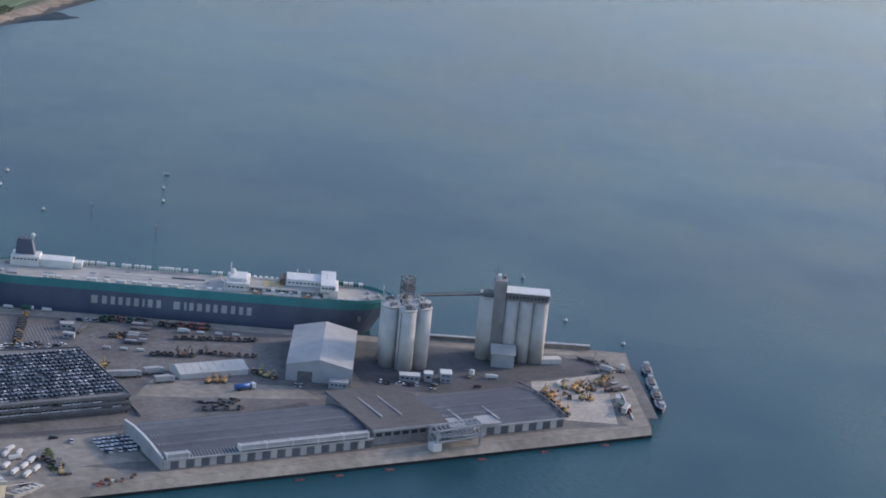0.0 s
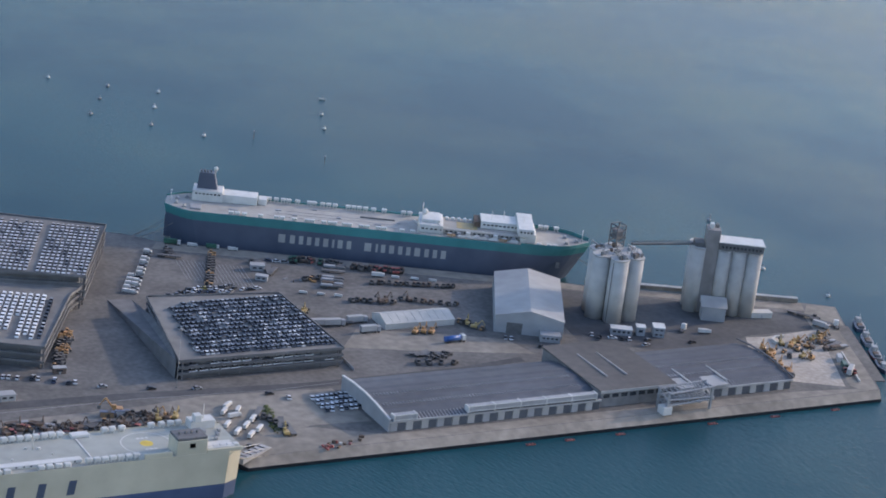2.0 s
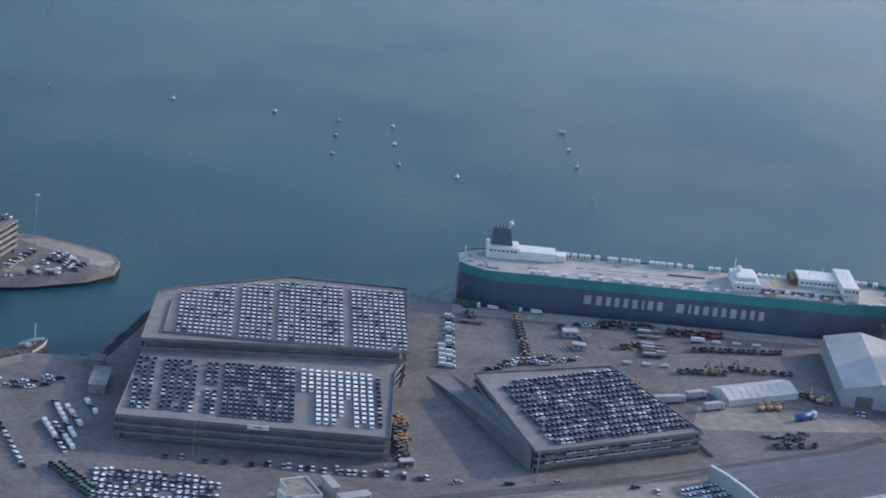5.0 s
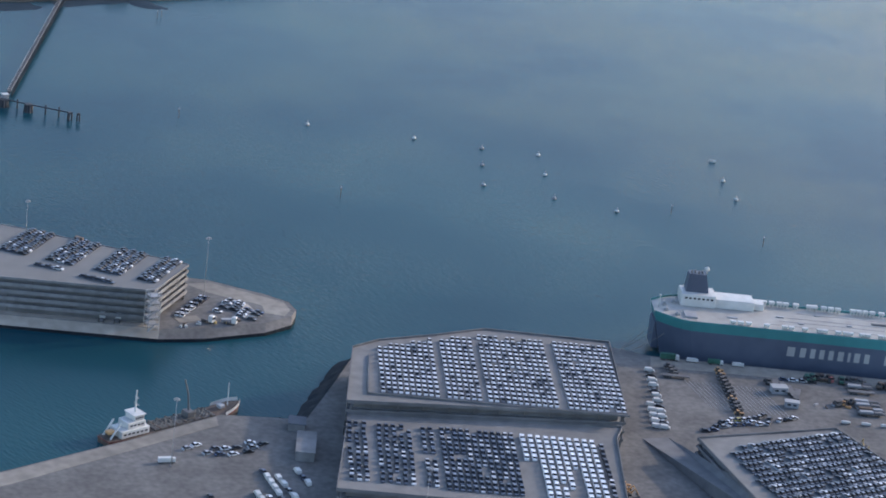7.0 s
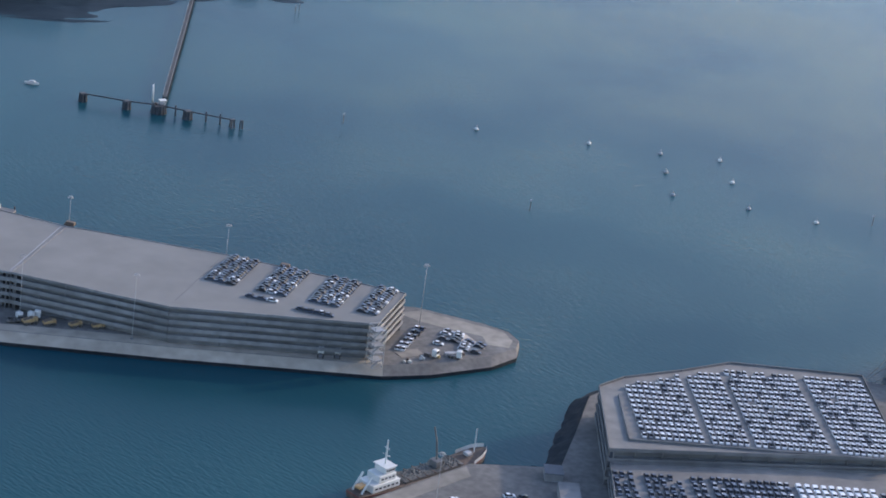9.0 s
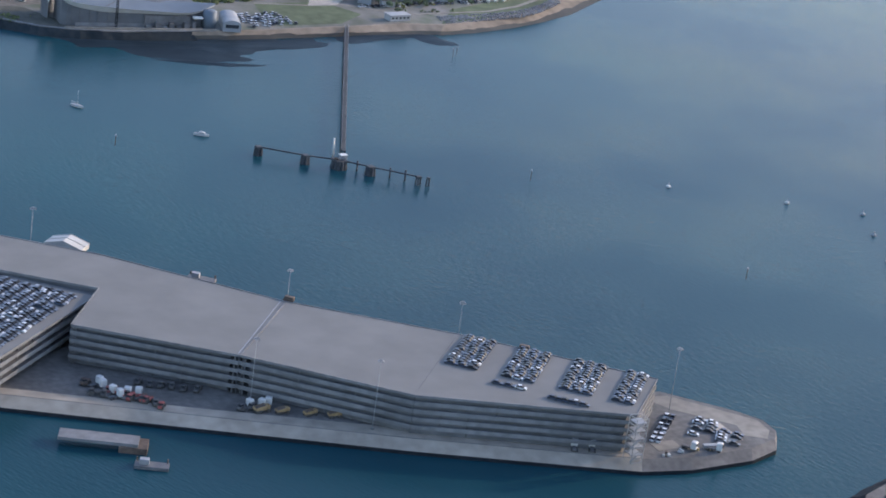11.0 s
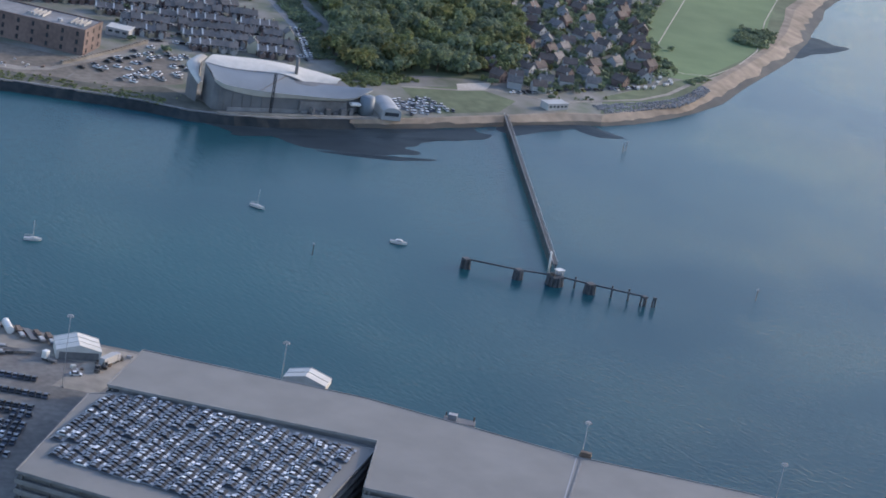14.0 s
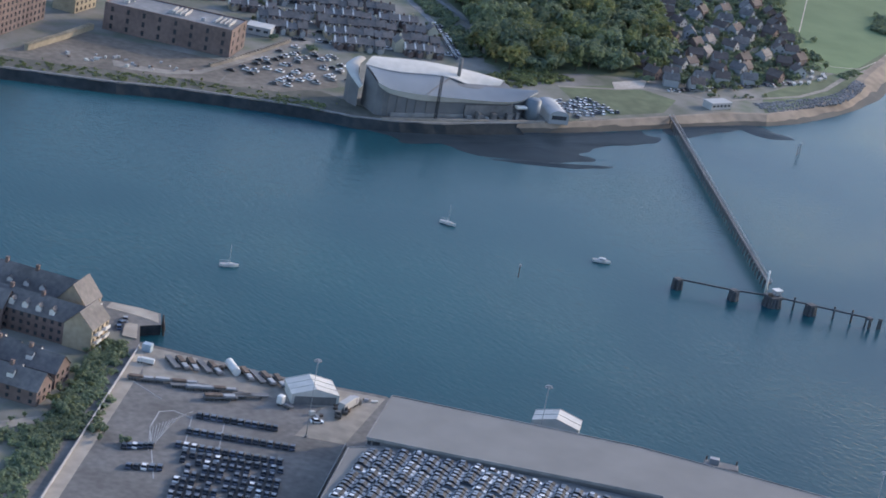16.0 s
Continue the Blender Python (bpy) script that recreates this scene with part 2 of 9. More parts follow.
# ---- mesh helpers ----
def mesh_object(name, bm, mats, parent=None, label=""):
    me = bpy.data.meshes.new(name)
    bm.normal_update()
    bm.to_mesh(me)
    bm.free()
    for m in (mats if isinstance(mats, (list, tuple)) else [mats]):
        me.materials.append(m)
    ob = new(name, me)
    if parent:
        ob.parent = parent
    if label:
        ob["label"] = label
    return ob


def part(name, bm, mats, parent, label=""):
    return mesh_object(name, bm, mats, parent, label)


def shared(name, me, parent, m=None):
    ob = new(name, me)
    ob.parent = parent
    if m is not None:
        ob.matrix_basis = m
    return ob


def thing(name, x, y, z, rz, label, category, group="", kind=""):
    ob = new(name)
    ob.matrix_basis = pose(x, y, z, 0, 0, rz)
    return tagged(ob, label, category, group, kind)


def box(bm, x0, x1, y0, y1, z0, z1, mat=0):
    v = [bm.verts.new((x, y, z)) for z in (z0, z1) for y in (y0, y1) for x in (x0, x1)]
    for q in ((0, 2, 3, 1), (4, 5, 7, 6), (0, 1, 5, 4), (2, 6, 7, 3), (0, 4, 6, 2), (1, 3, 7, 5)):
        bm.faces.new([v[i] for i in q]).material_index = mat
    return v


def obox(bm, m, sx, sy, sz, mat=0):
    """A box of that size with its base centre at the pose m."""
    v = box(bm, -sx / 2, sx / 2, -sy / 2, sy / 2, 0, sz, mat)
    bmesh.ops.transform(bm, matrix=m, verts=v)
    return v


def prism(bm, pts, z0, z1, mat=0, top=None):
    """An upright prism over a polygon; z1 may be a list, a height for each corner."""
    n = len(pts)
    if sum(pts[i][0] * pts[(i + 1) % n][1] - pts[(i + 1) % n][0] * pts[i][1] for i in range(n)) < 0:
        pts = pts[::-1]
        z1 = z1[::-1] if isinstance(z1, (list, tuple)) else z1
    zs = z1 if isinstance(z1, (list, tuple)) else [z1] * n
    a = [bm.verts.new((*p[:2], z0)) for p in pts]
    b = [bm.verts.new((*p[:2], z)) for p, z in zip(pts, zs)]
    bm.faces.new(a[::-1]).material_index = mat
    bm.faces.new(b).material_index = mat if top is None else top
    for i in range(n):
        bm.faces.new((a[i], a[(i + 1) % n], b[(i + 1) % n], b[i])).material_index = mat
    return a + b


def tube(bm, p, q, r, r2=None, sides=8, mat=0):
    """A closed round bar from p to q."""
    p, q = Vector(p), Vector(q)
    r2 = r if r2 is None else r2
    turn = (q - p).to_track_quat("Z", "Y").to_matrix()
    ring = [turn @ Vector((math.cos(2 * math.pi * i / sides), math.sin(2 * math.pi * i / sides), 0)) for i in range(sides)]
    a, b = [bm.verts.new(p + w * r) for w in ring], [bm.verts.new(q + w * r2) for w in ring]
    bm.faces.new(a[::-1]).material_index = mat
    bm.faces.new(b).material_index = mat
    for i in range(sides):
        f = bm.faces.new((a[i], a[(i + 1) % sides], b[(i + 1) % sides], b[i]))
        f.material_index, f.smooth = mat, sides > 7
    return a + b


def ball(bm, x, y, z, r, mat=0, sub=2, squash=1.0):
    v = bmesh.ops.create_icosphere(bm, subdivisions=sub, radius=r)["verts"]
    for w in v:
        w.co = Vector((w.co.x + x, w.co.y + y, w.co.z * squash + z))
        for f in w.link_faces:
            f.material_index, f.smooth = mat, True
    return v


def one(name, bm, mats, label, category, m=None, group="", kind=""):
    """A thing that is a single mesh."""
    ob = mesh_object(name, bm, mats)
    if m is not None:
        ob.matrix_basis = m
    return tagged(ob, label, category, group, kind)


def rnd(a, b):
    return random.uniform(a, b)


def axes(angle):
    c, s = math.cos(radians(angle)), math.sin(radians(angle))
    return lambda ox, oy, u, v: (ox + c * u - s * v, oy + s * u + c * v)

# ---- water and land ----
QZ = 2.4                                    # quay level above the water


def water_sheet():
    bm = bmesh.new()
    bmesh.ops.create_grid(bm, x_segments=40, y_segments=40, size=4000)
    tagged(mesh_object("water", bm, WATER), "blue-green harbour water with a light wind chop", "water", kind="structure")


def land(name, pts, z0, z1, mats, label, category, top=1, low=(), rough=()):
    """A piece of land; low: corners, with a share from 0 to 1, where the paved edge slopes down towards a low quay wall; rough: edges without paving."""
    bm = bmesh.new()
    if not low:
        prism(bm, pts, z0, z1, 0, top)
        return tagged(mesh_object(name, bm, mats), label, category, kind="structure")
    low, n = dict(low), len(pts)
    inner, edge, foot = [], [], []
    for i, (x, y) in enumerate(pts):
        f = low.get(i, 0.0)
        foot.append(bm.verts.new((x + 1.5 * f, y + 3.0 * f, z0)))
        edge.append(bm.verts.new((x + 1.5 * f, y + 3.0 * f, z1 - 1.5 * f)))
        inner.append(bm.verts.new((x + 3.0 * f, y + 6.0 * f, z1)) if f else edge[-1])
    bm.faces.new(inner).material_index = top
    for i in range(n):
        j = (i + 1) % n
        bm.faces.new((foot[i], foot[j], edge[j], edge[i])).material_index = 0
        ring = [edge[i], edge[j]] + ([inner[j]] if inner[j] is not edge[j] else []) + ([inner[i]] if inner[i] is not edge[i] else [])
        if len(ring) > 2:
            bm.faces.new(ring).material_index = 1 if i in rough else 2
    bmesh.ops.recalc_face_normals(bm, faces=bm.faces[:])
    return tagged(mesh_object(name, bm, mats), label, category, kind="structure")


def sheet(name, pts, z, mat, label, category, h=0.02):
    """A thin paved or planted layer lying on the land."""
    bm = bmesh.new()
    prism(bm, pts, z - 0.3, z + h, 0)
    return tagged(mesh_object(name, bm, mat), label, category, kind="structure")


water_sheet()
DOCK = [(152.3, -18.2), (186, 48.7), (176.5, 54.0), (112, 82.0), (-8, 142.5), (-14, 149), (-28, 158), (-46, 165), (-74, 165), (-90, 159), (-105, 142), (-118, 128), (-124, 130.5),
        (-137, 135.5), (-165, 127.5), (-193, 120.5), (-320, 92), (-900, 40), (-900, -250), (-420, -8), (-50, -8), (-46.5, -17.0)]
land("ground", DOCK, -4, QZ, [QUAYWALL, ASPHALT, CONCRETE], "asphalt dock estate edged by a concrete quay wall", "ground", 1, ((0, 1), (21, 1)))
PIER = [(-134, 181.8), (-122, 179.5), (-104.6, 179.8), (-95.5, 183.0), (-91.5, 188.5), (-90.2, 196), (-93, 204), (-104.8, 217.4), (-150, 243), (-184, 270), (-216, 306), (-240, 334),
        (-241, 352), (-259, 366), (-281, 388), (-277.2, 395.6), (-272.2, 395.4), (-269.6, 401), (-277.6, 409), (-284, 411), (-292, 421), (-330, 440), (-420, 480), (-900, 700), (-900, 300), (-420, 320), (-300, 268), (-215, 222.5), (-180, 204)]
land("ground_pier", PIER, -4, QZ, [QUAYWALL, ASPHALT, PALECONC], "asphalt pier with a rounded stone head", "ground", 1, low=[(0, 1), (1, 1), (2, 1), (3, 0.9), (4, 0.6), (5, 0.3)] + [(len(PIER) - k, 1) for k in (1, 2, 3)], rough=range(6))
SHORE = [(-900, 880), (-400, 650), (-228, 566), (-208, 555.4), (-197.7, 552.0), (-188.4, 547.6), (-176.8, 541.0), (-168, 536.2), (-157.6, 529.6), (-148.4, 521.6), (-136, 516.4), (-122, 513.4), (-97, 512.8), (-76, 513.2), (-54, 514.3), (-33, 515.3), (-10.6, 516.8), (3.4, 514.6), (17.6, 517.6), (33, 522), (49.4, 527.8), (67.6, 540.7), (89, 555.8), (117, 574.2), (145, 593.6), (173, 617.6), (189, 634), (207, 652.4), (223, 665.2), (247, 682.6), (265, 696), (299, 741), (429, 1113), (1500, 2400), (1500, 3600), (-2500, 3600), (-2500, 1400)]
BANK = material("weedy stone bank", [(0.019, 0.027, 0.032), (0.036, 0.043, 0.046)], 0.95, scale=0.4, bump=0.3, spec=0.1)
land("ground_shore", SHORE, -3, QZ, [BANK, TOWN], "built-up river bank of streets and gardens", "ground")
BEACH_LOW = [(-98, 511.0), (-77, 509.0), (-55, 509.4), (-32, 510.2), (-8, 510.6), (0, 508.8), (15, 509.8), (33.5, 514.6), (50.6, 520.8), (71, 530), (96, 548), (124, 566.4), (151, 584.4), (180, 607), (193.6, 621.4), (221, 645), (234, 659), (263, 680), (284, 692), (330, 740), (460, 1105)]
BEACH_HIGH = [(-97, 511.7), (-76, 512), (-54, 513.1), (-33, 514.1), (-10.4, 515.6), (3.7, 513.4), (17.9, 516.4), (33.3, 520.8), (50, 526.6), (68.4, 539.5), (90, 554.6), (118, 573), (146, 592.4), (174, 616.4), (190, 632.6), (208, 651.2), (224, 664), (248, 681.4), (266, 695), (300, 740), (430, 1112)]


def beach():
    bm = bmesh.new()
    def fine(line):
        return [tuple(np.array(a) + (np.array(b) - np.array(a)) * k / 8) for a, b in zip(line, line[1:]) for k in range(8)]

    rows, low, high = [], fine(BEACH_LOW), fine(BEACH_HIGH)
    for f in (-0.05, 0.15, 0.3, 0.4, 0.5, 0.7, 1.0, 1.3):
        row = []
        for a, b in zip(low, high):
            wave = noise.noise((a[0] * 0.09, a[1] * 0.09, 0)) + 0.5 * noise.noise((a[0] * 0.3, a[1] * 0.3, 4))
            g = f + (wave * 0.2 + (0.18 if a[0] < -58 else 0) if 0 < f < 0.9 else wave * 0.12 if f < 0 else 0)
            z = -0.2 + (QZ + 0.25) * min(1, g) if g > 0 else -0.3
            row.append(bm.verts.new((a[0] + (b[0] - a[0]) * g, a[1] + (b[1] - a[1]) * g, z + 0.03 * noise.noise((a[0] * 0.4, a[1] * 0.4, f * 5)))))
        rows.append(row)
    for k, (a, b) in enumerate(zip(rows, rows[1:])):
        for i in range(len(a) - 1):
            bm.faces.new((a[i], a[i + 1], b[i + 1], b[i])).material_index = 1 if k < 3 else 0
    tagged(mesh_object("beach", bm, [SAND, WETSAND]), "sand and shingle beach, dark and wet along the water", "beach", kind="structure")


beach()


def mudflat(pts, name="mudflat"):
    """A low bank that only just rises out of the water, highest in its middle."""
    bm = bmesh.new()
    for _ in range(3):                       # rounded outline
        pts = [(a[0] * w + b[0] * (1 - w), a[1] * w + b[1] * (1 - w)) for a, b in zip(pts, pts[1:] + pts[:1]) for w in (0.75, 0.25)]
    pts = [(x + 1.4 * noise.noise((x * 0.12, y * 0.12, 0)), y + 1.4 * noise.noise((x * 0.12, y * 0.12, 9))) for x, y in pts]
    cx, cy = sum(p[0] for p in pts) / len(pts), sum(p[1] for p in pts) / len(pts)
    rings = []
    for k in range(5):
        f = 1 - k / 5
        rings.append([bm.verts.new((cx + (x - cx) * f, cy + (y - cy) * f, -0.08 + 0.5 * (1 - f) + 0.1 * noise.noise((x * 0.1, y * 0.1, k)))) for x, y in pts])
    for a, b in zip(rings, rings[1:]):
        for i in range(len(pts)):
            j = (i + 1) % len(pts)
            bm.faces.new((a[i], a[j], b[j], b[i]))
    bm.faces.new(rings[-1])
    bmesh.ops.recalc_face_normals(bm, faces=bm.faces[:])
    tagged(mesh_object(name, bm, MUD), "dark wet mud bank at low water", "mud", kind="structure")


mudflat([(-163, 531), (-152.5, 514), (-142, 503.5), (-140, 508), (-134, 506), (-130.5, 497.5), (-121, 487), (-111, 483), (-92, 481), (-80, 484), (-89, 488), (-72, 494), (-63, 497.2), (-50, 494.8), (-40, 498), (-37, 510), (-60, 511), (-94, 513), (-120, 517.6), (-147, 524)])
mudflat([(-128, 494), (-116, 486), (-104, 481.5), (-90, 478.5), (-76, 479.5), (-92, 483), (-108, 488)])
mudflat([(149, 589), (149.6, 584), (167, 590.6), (185, 595.2), (202, 600.2), (195, 607.6), (195.5, 617.5), (187, 620), (174, 612), (160, 600)])
mudflat([(-46, 513), (-20, 514), (-3, 511.5), (-3, 507.5), (-12, 506), (-22, 505), (-38, 501), (-46, 499)])
mudflat([(-14, 513), (-2, 511.5), (0, 503), (3.5, 494.2), (-3, 496), (-8.6, 496.4), (-14, 503)])


def bank_slope(inner, outer):
    """A weedy slope from the edge of the far bank down into the water."""
    bm = bmesh.new()
    a = [bm.verts.new((x, y, QZ + 0.02)) for x, y in inner]
    b = [bm.verts.new((x, y, -0.25)) for x, y in outer]
    for i in range(len(a) - 1):
        bm.faces.new((a[i], a[i + 1], b[i + 1], b[i]))
    bmesh.ops.subdivide_edges(bm, edges=bm.edges[:], cuts=7, use_grid_fill=True)
    for v in bm.verts:
        v.co += noise.noise_vector(v.co * 0.3) * 0.4
    bmesh.ops.recalc_face_normals(bm, faces=bm.faces[:])
    tagged(mesh_object("river_bank", bm, BANK), "dark weedy stone bank sloping down to the river", "slope", kind="structure")


bank_slope([(-400, 650), (-228, 566), (-208, 555.4), (-197.7, 552.0), (-188.4, 547.6), (-176.8, 541.0), (-168, 536.2), (-157.6, 529.6), (-148.4, 521.6), (-136, 516.4), (-122, 513.4), (-97, 512.8)],
           [(-404, 646), (-229, 562.5), (-209, 552.4), (-198.6, 549.0), (-189.6, 544.8), (-178, 538.4), (-169.4, 533.6), (-159.4, 527.2), (-150, 519.2), (-136.8, 513.6), (-122, 510.4), (-96, 508.6)])

# surfaces on the dock
sheet("quay_apron", [(-43.2, -10.8), (154.8, -11.9), (155.6, -10.8), (128, -7.6), (-3, -6.5), (-20, 2), (-40, 4), (-47.0, -5)], QZ, CONCRETE, "pale concrete quay apron along the warehouse", "pavement")
sheet("quay_head", [(154.9, -11.8), (185.3, 48.4), (177, 52), (170, 44), (148, -8), (150, -12)], QZ, CONCRETE, "pale concrete edge of the dock head", "pavement", 0.03)
sheet("yard", [(130.5, 0), (146, -8), (167, 33), (146, 31), (139, 32), (134.5, 24)], QZ, GRAVEL, "pale gravel storage yard", "ground", 0.04)
sheet("dock_head_road", [(158, -6), (161.5, -7), (179, 33), (175.5, 35)], QZ, ASPHALT, "dark worn road along the dock head", "road", 0.05)
DARKASPHALT = material("new dark asphalt", [(0.062, 0.064, 0.068), (0.088, 0.089, 0.092)], 0.92, scale=0.6, big=0.2, bump=0.1)
# dark asphalt sheet that also stands in for the silos' cast shadows
sheet("silo_yard", [(84, 38), (104, 30), (128, 27), (140, 33), (166, 33), (172, 44), (112, 75), (92, 84)], QZ, DARKASPHALT, "asphalt yard round the grain silos, their shadows in its dark tone", "road", 0.015)
sheet("estate_road", [(-140, 36), (-60, 33), (-8, 29), (40, 30), (60, 33), (60, 30), (40, 27.5), (-8, 25.5), (-60, 29), (-140, 32)], QZ, DARKASPHALT, "dark worn estate road", "road", 0.045)
sheet("berth_apron", [(-8, 141.8), (112, 81.4), (176, 53.5), (173, 47.5), (112, 76), (-12, 136)], QZ, CONCRETE, "concrete berth apron beside the ship", "pavement", 0.03)
sheet("yard_west", [(12, 50), (30, 44), (66, 34), (63, 46), (40, 56), (22, 62)], QZ, CONCRETE, "worn concrete yard", "pavement", 0.025)
sheet("yard_south", [(-48, -6), (-20, 3), (-3, 2), (-4, 24), (-40, 27), (-60, 24), (-140, 22), (-140, -6)], QZ, CONCRETE, "dusty concrete storage yard", "pavement", 0.035)
sheet("pier_apron", [(-130.9, 188.2), (-177, 210.4), (-212, 228.9), (-297, 274.4), (-300, 279), (-216, 235), (-178, 216), (-129, 192.5)], QZ, PALECONC, "pale concrete pier apron", "pavement")
sheet("pier_head_apron", [(-112, 216), (-104.8, 215.4), (-94.5, 203), (-90.6, 198.2), (-91.2, 192.6), (-94.6, 188.9), (-99, 192), (-97.5, 197), (-108, 208)], QZ, CONCRETE, "worn concrete margin of the pier head", "pavement")
sheet("boundary_road", [(-282, 386), (-330, 328), (-352, 304), (-349, 302), (-327, 326.5), (-280, 383)], QZ, PALECONC, "concrete boundary road", "road")
sheet("jetty_yard", [(-281, 386), (-259, 364.5), (-242, 351), (-262, 334), (-270, 340), (-258, 350), (-277, 366), (-288, 372)], QZ, CONCRETE, "pale concrete waterside yard", "pavement", 0.03)
# surfaces on the far bank
sheet("basin_apron", [(-193, 120), (-165, 127), (-138.5, 134.6), (-140, 130), (-165, 122.5), (-196, 113.5), (-320, 86), (-320, 91.5)], QZ, CONCRETE, "pale concrete edge of the basin quay", "pavement", 0.03)
sheet("playing_field", [(64, 556), (71.3, 579), (79.1, 594.2), (116.7, 635.9), (162.1, 678.7), (195, 706), (228, 694), (209, 664.6), (177, 631.5), (146, 598), (120, 578), (87, 558.4), (70.8, 551)], QZ, PITCH, "green mown playing field beside the shore", "grass")
sheet("verge", [(3.7, 514.6), (18, 517.6), (33.4, 522), (50, 528), (68, 540.5), (89, 555.8), (117, 574.2), (145, 593.6), (173, 617.6), (207, 652.4), (223, 665.2), (247, 682.4), (264, 696), (228, 694), (209, 665), (177, 632), (146, 598.5), (120, 578.5), (87, 559), (52, 546), (18, 533)], QZ, GRASS, "rough sandy grass behind the beach", "grass", 0.03)
sheet("meadow", [(-60, 517), (-36, 518), (-22, 529), (-30, 545), (-58, 545), (-62, 530)], QZ, GRASS, "rough green meadow behind the beach", "grass")
DIRT = material("bare trampled earth", [(0.105, 0.092, 0.075), (0.165, 0.145, 0.12)], 0.95, scale=0.5, big=0.3, bump=0.2)
sheet("car_lot", [(-176, 553), (-158, 574), (-124, 580), (-138, 548), (-160, 545)], QZ, DIRT, "rough earth car lot", "ground")
# scrubby earth; part of its darkness is shade put into the colour
EARTH = material("weedy earth darkened partly for shade", [(0.055, 0.058, 0.045), (0.095, 0.093, 0.075)], 0.95, scale=0.35, big=0.35, bump=0.3)
sheet("bank_top", [(-400, 651), (-228, 567.4), (-208, 557), (-188, 549), (-168, 537.6), (-157, 531), (-148, 523), (-135.8, 517.8), (-136, 522), (-146, 545), (-176, 554), (-190, 562), (-212, 572), (-240, 586), (-400, 664)], QZ, EARTH, "rough weedy strip along the river wall, dark partly for shade", "ground", 0.012)
sheet("building_site", [(-236, 584), (-215, 572), (-176, 554), (-160, 571), (-195, 603)], QZ, DIRT, "levelled brown building ground", "ground", 0.03)


def revetment(inner, outer):
    """A dark stone slope from the ground's edge down into the water."""
    bm = bmesh.new()
    a = [bm.verts.new((x, y, QZ + 0.02)) for x, y in inner]
    b = [bm.verts.new((x, y, -0.6)) for x, y in outer]
    for i in range(len(a) - 1):
        bm.faces.new((a[i], a[i + 1], b[i + 1], b[i]))
    bmesh.ops.subdivide_edges(bm, edges=bm.edges[:], cuts=6, use_grid_fill=True)
    for v in bm.verts:
        v.co += noise.noise_vector(v.co * 0.6) * 0.45
    bmesh.ops.recalc_face_normals(bm, faces=bm.faces[:])
    tagged(mesh_object("revetment", bm, QUAYWALL), "dark rough stone slope down to the water", "slope", kind="structure")


revetment([(-14, 149), (-28, 158), (-46, 165), (-74, 165), (-90, 159), (-105, 142), (-118, 128), (-124, 130.5)],
          [(-11, 153), (-26, 163), (-45, 169.5), (-75, 169.5), (-92, 163.5), (-109.5, 146), (-120, 133), (-125, 134)])

# ---- cars ----
CAR_L, CAR_W = 2.7, 1.12


def car_shape(length=CAR_L, width=CAR_W, height=0.9, van=False):
    """Corners and faces (with material numbers: paint, glass, tyre) of one closed car shell."""
    h0, h1, h2 = 0.13, 0.48 * height / 0.9, height
    l, w = length / 2, width / 2
    rear = -l + 0.12 if van else -l + 0.35
    sec = [(-l, h0, w * 0.92), (-l, h1, w * 0.96), (rear - 0.1, h1 + 0.04, w), (rear + 0.26, h2, w * 0.76), (0.08 * l, h2, w * 0.76), (0.56 * l, h1 + 0.03, w), (l * 0.96, h1 - 0.06, w * 0.92), (l, h0, w * 0.88)]
    v = [(x, s * y, z) for s in (-1, 1) for x, z, y in sec]
    if van:
        sec = [(-l, h0, w * 0.95), (-l, h1, w), (-l + 0.06, h1 + 0.1, w), (-l + 0.14, h2, w * 0.9), (0.42 * l, h2, w * 0.9), (0.66 * l, h1 + 0.12, w), (l * 0.97, h1 - 0.02, w * 0.95), (l, h0, w * 0.9)]
        v = [(x, s * y, z) for s in (-1, 1) for x, z, y in sec]
    n = len(sec)
    f, m = [], []
    for i in range(n - 1):
        f.append((i, i + 1, n + i + 1, n + i))
        m.append(1 if i == 4 or (i == 2 and not van) else 0)
    f += [(0, n, 2 * n - 1, n - 1), (0, 7, 6, 5, 2, 1), (2, 5, 4, 3), (n, n + 1, n + 2, n + 5, n + 6, n + 7), (n + 2, n + 3, n + 4, n + 5)]
    m += [0, 0, 0 if van else 1, 0, 0 if van else 1]
    return v, f, m


def wheel_boxes(length, width):
    v, f, m = [], [], []
    for sx in (-0.31, 0.31):
        for sy in (-1, 1):
            b, x, y, r = len(v), sx * length, sy * width * 0.44, 0.2
            ring = [(math.cos(a) * r, math.sin(a) * r + r) for a in [(k + 0.5) * math.pi / 3 for k in range(6)]]
            v += [(x + p, y - 0.08, q) for p, q in ring] + [(x + p, y + 0.08, q) for p, q in ring]
            f += [(b + i, b + (i + 1) % 6, b + 6 + (i + 1) % 6, b + 6 + i) for i in range(6)]
            f += [tuple(b + i for i in range(5, -1, -1)), tuple(b + 6 + i for i in range(6))]
            m += [2] * 8
    return v, f, m


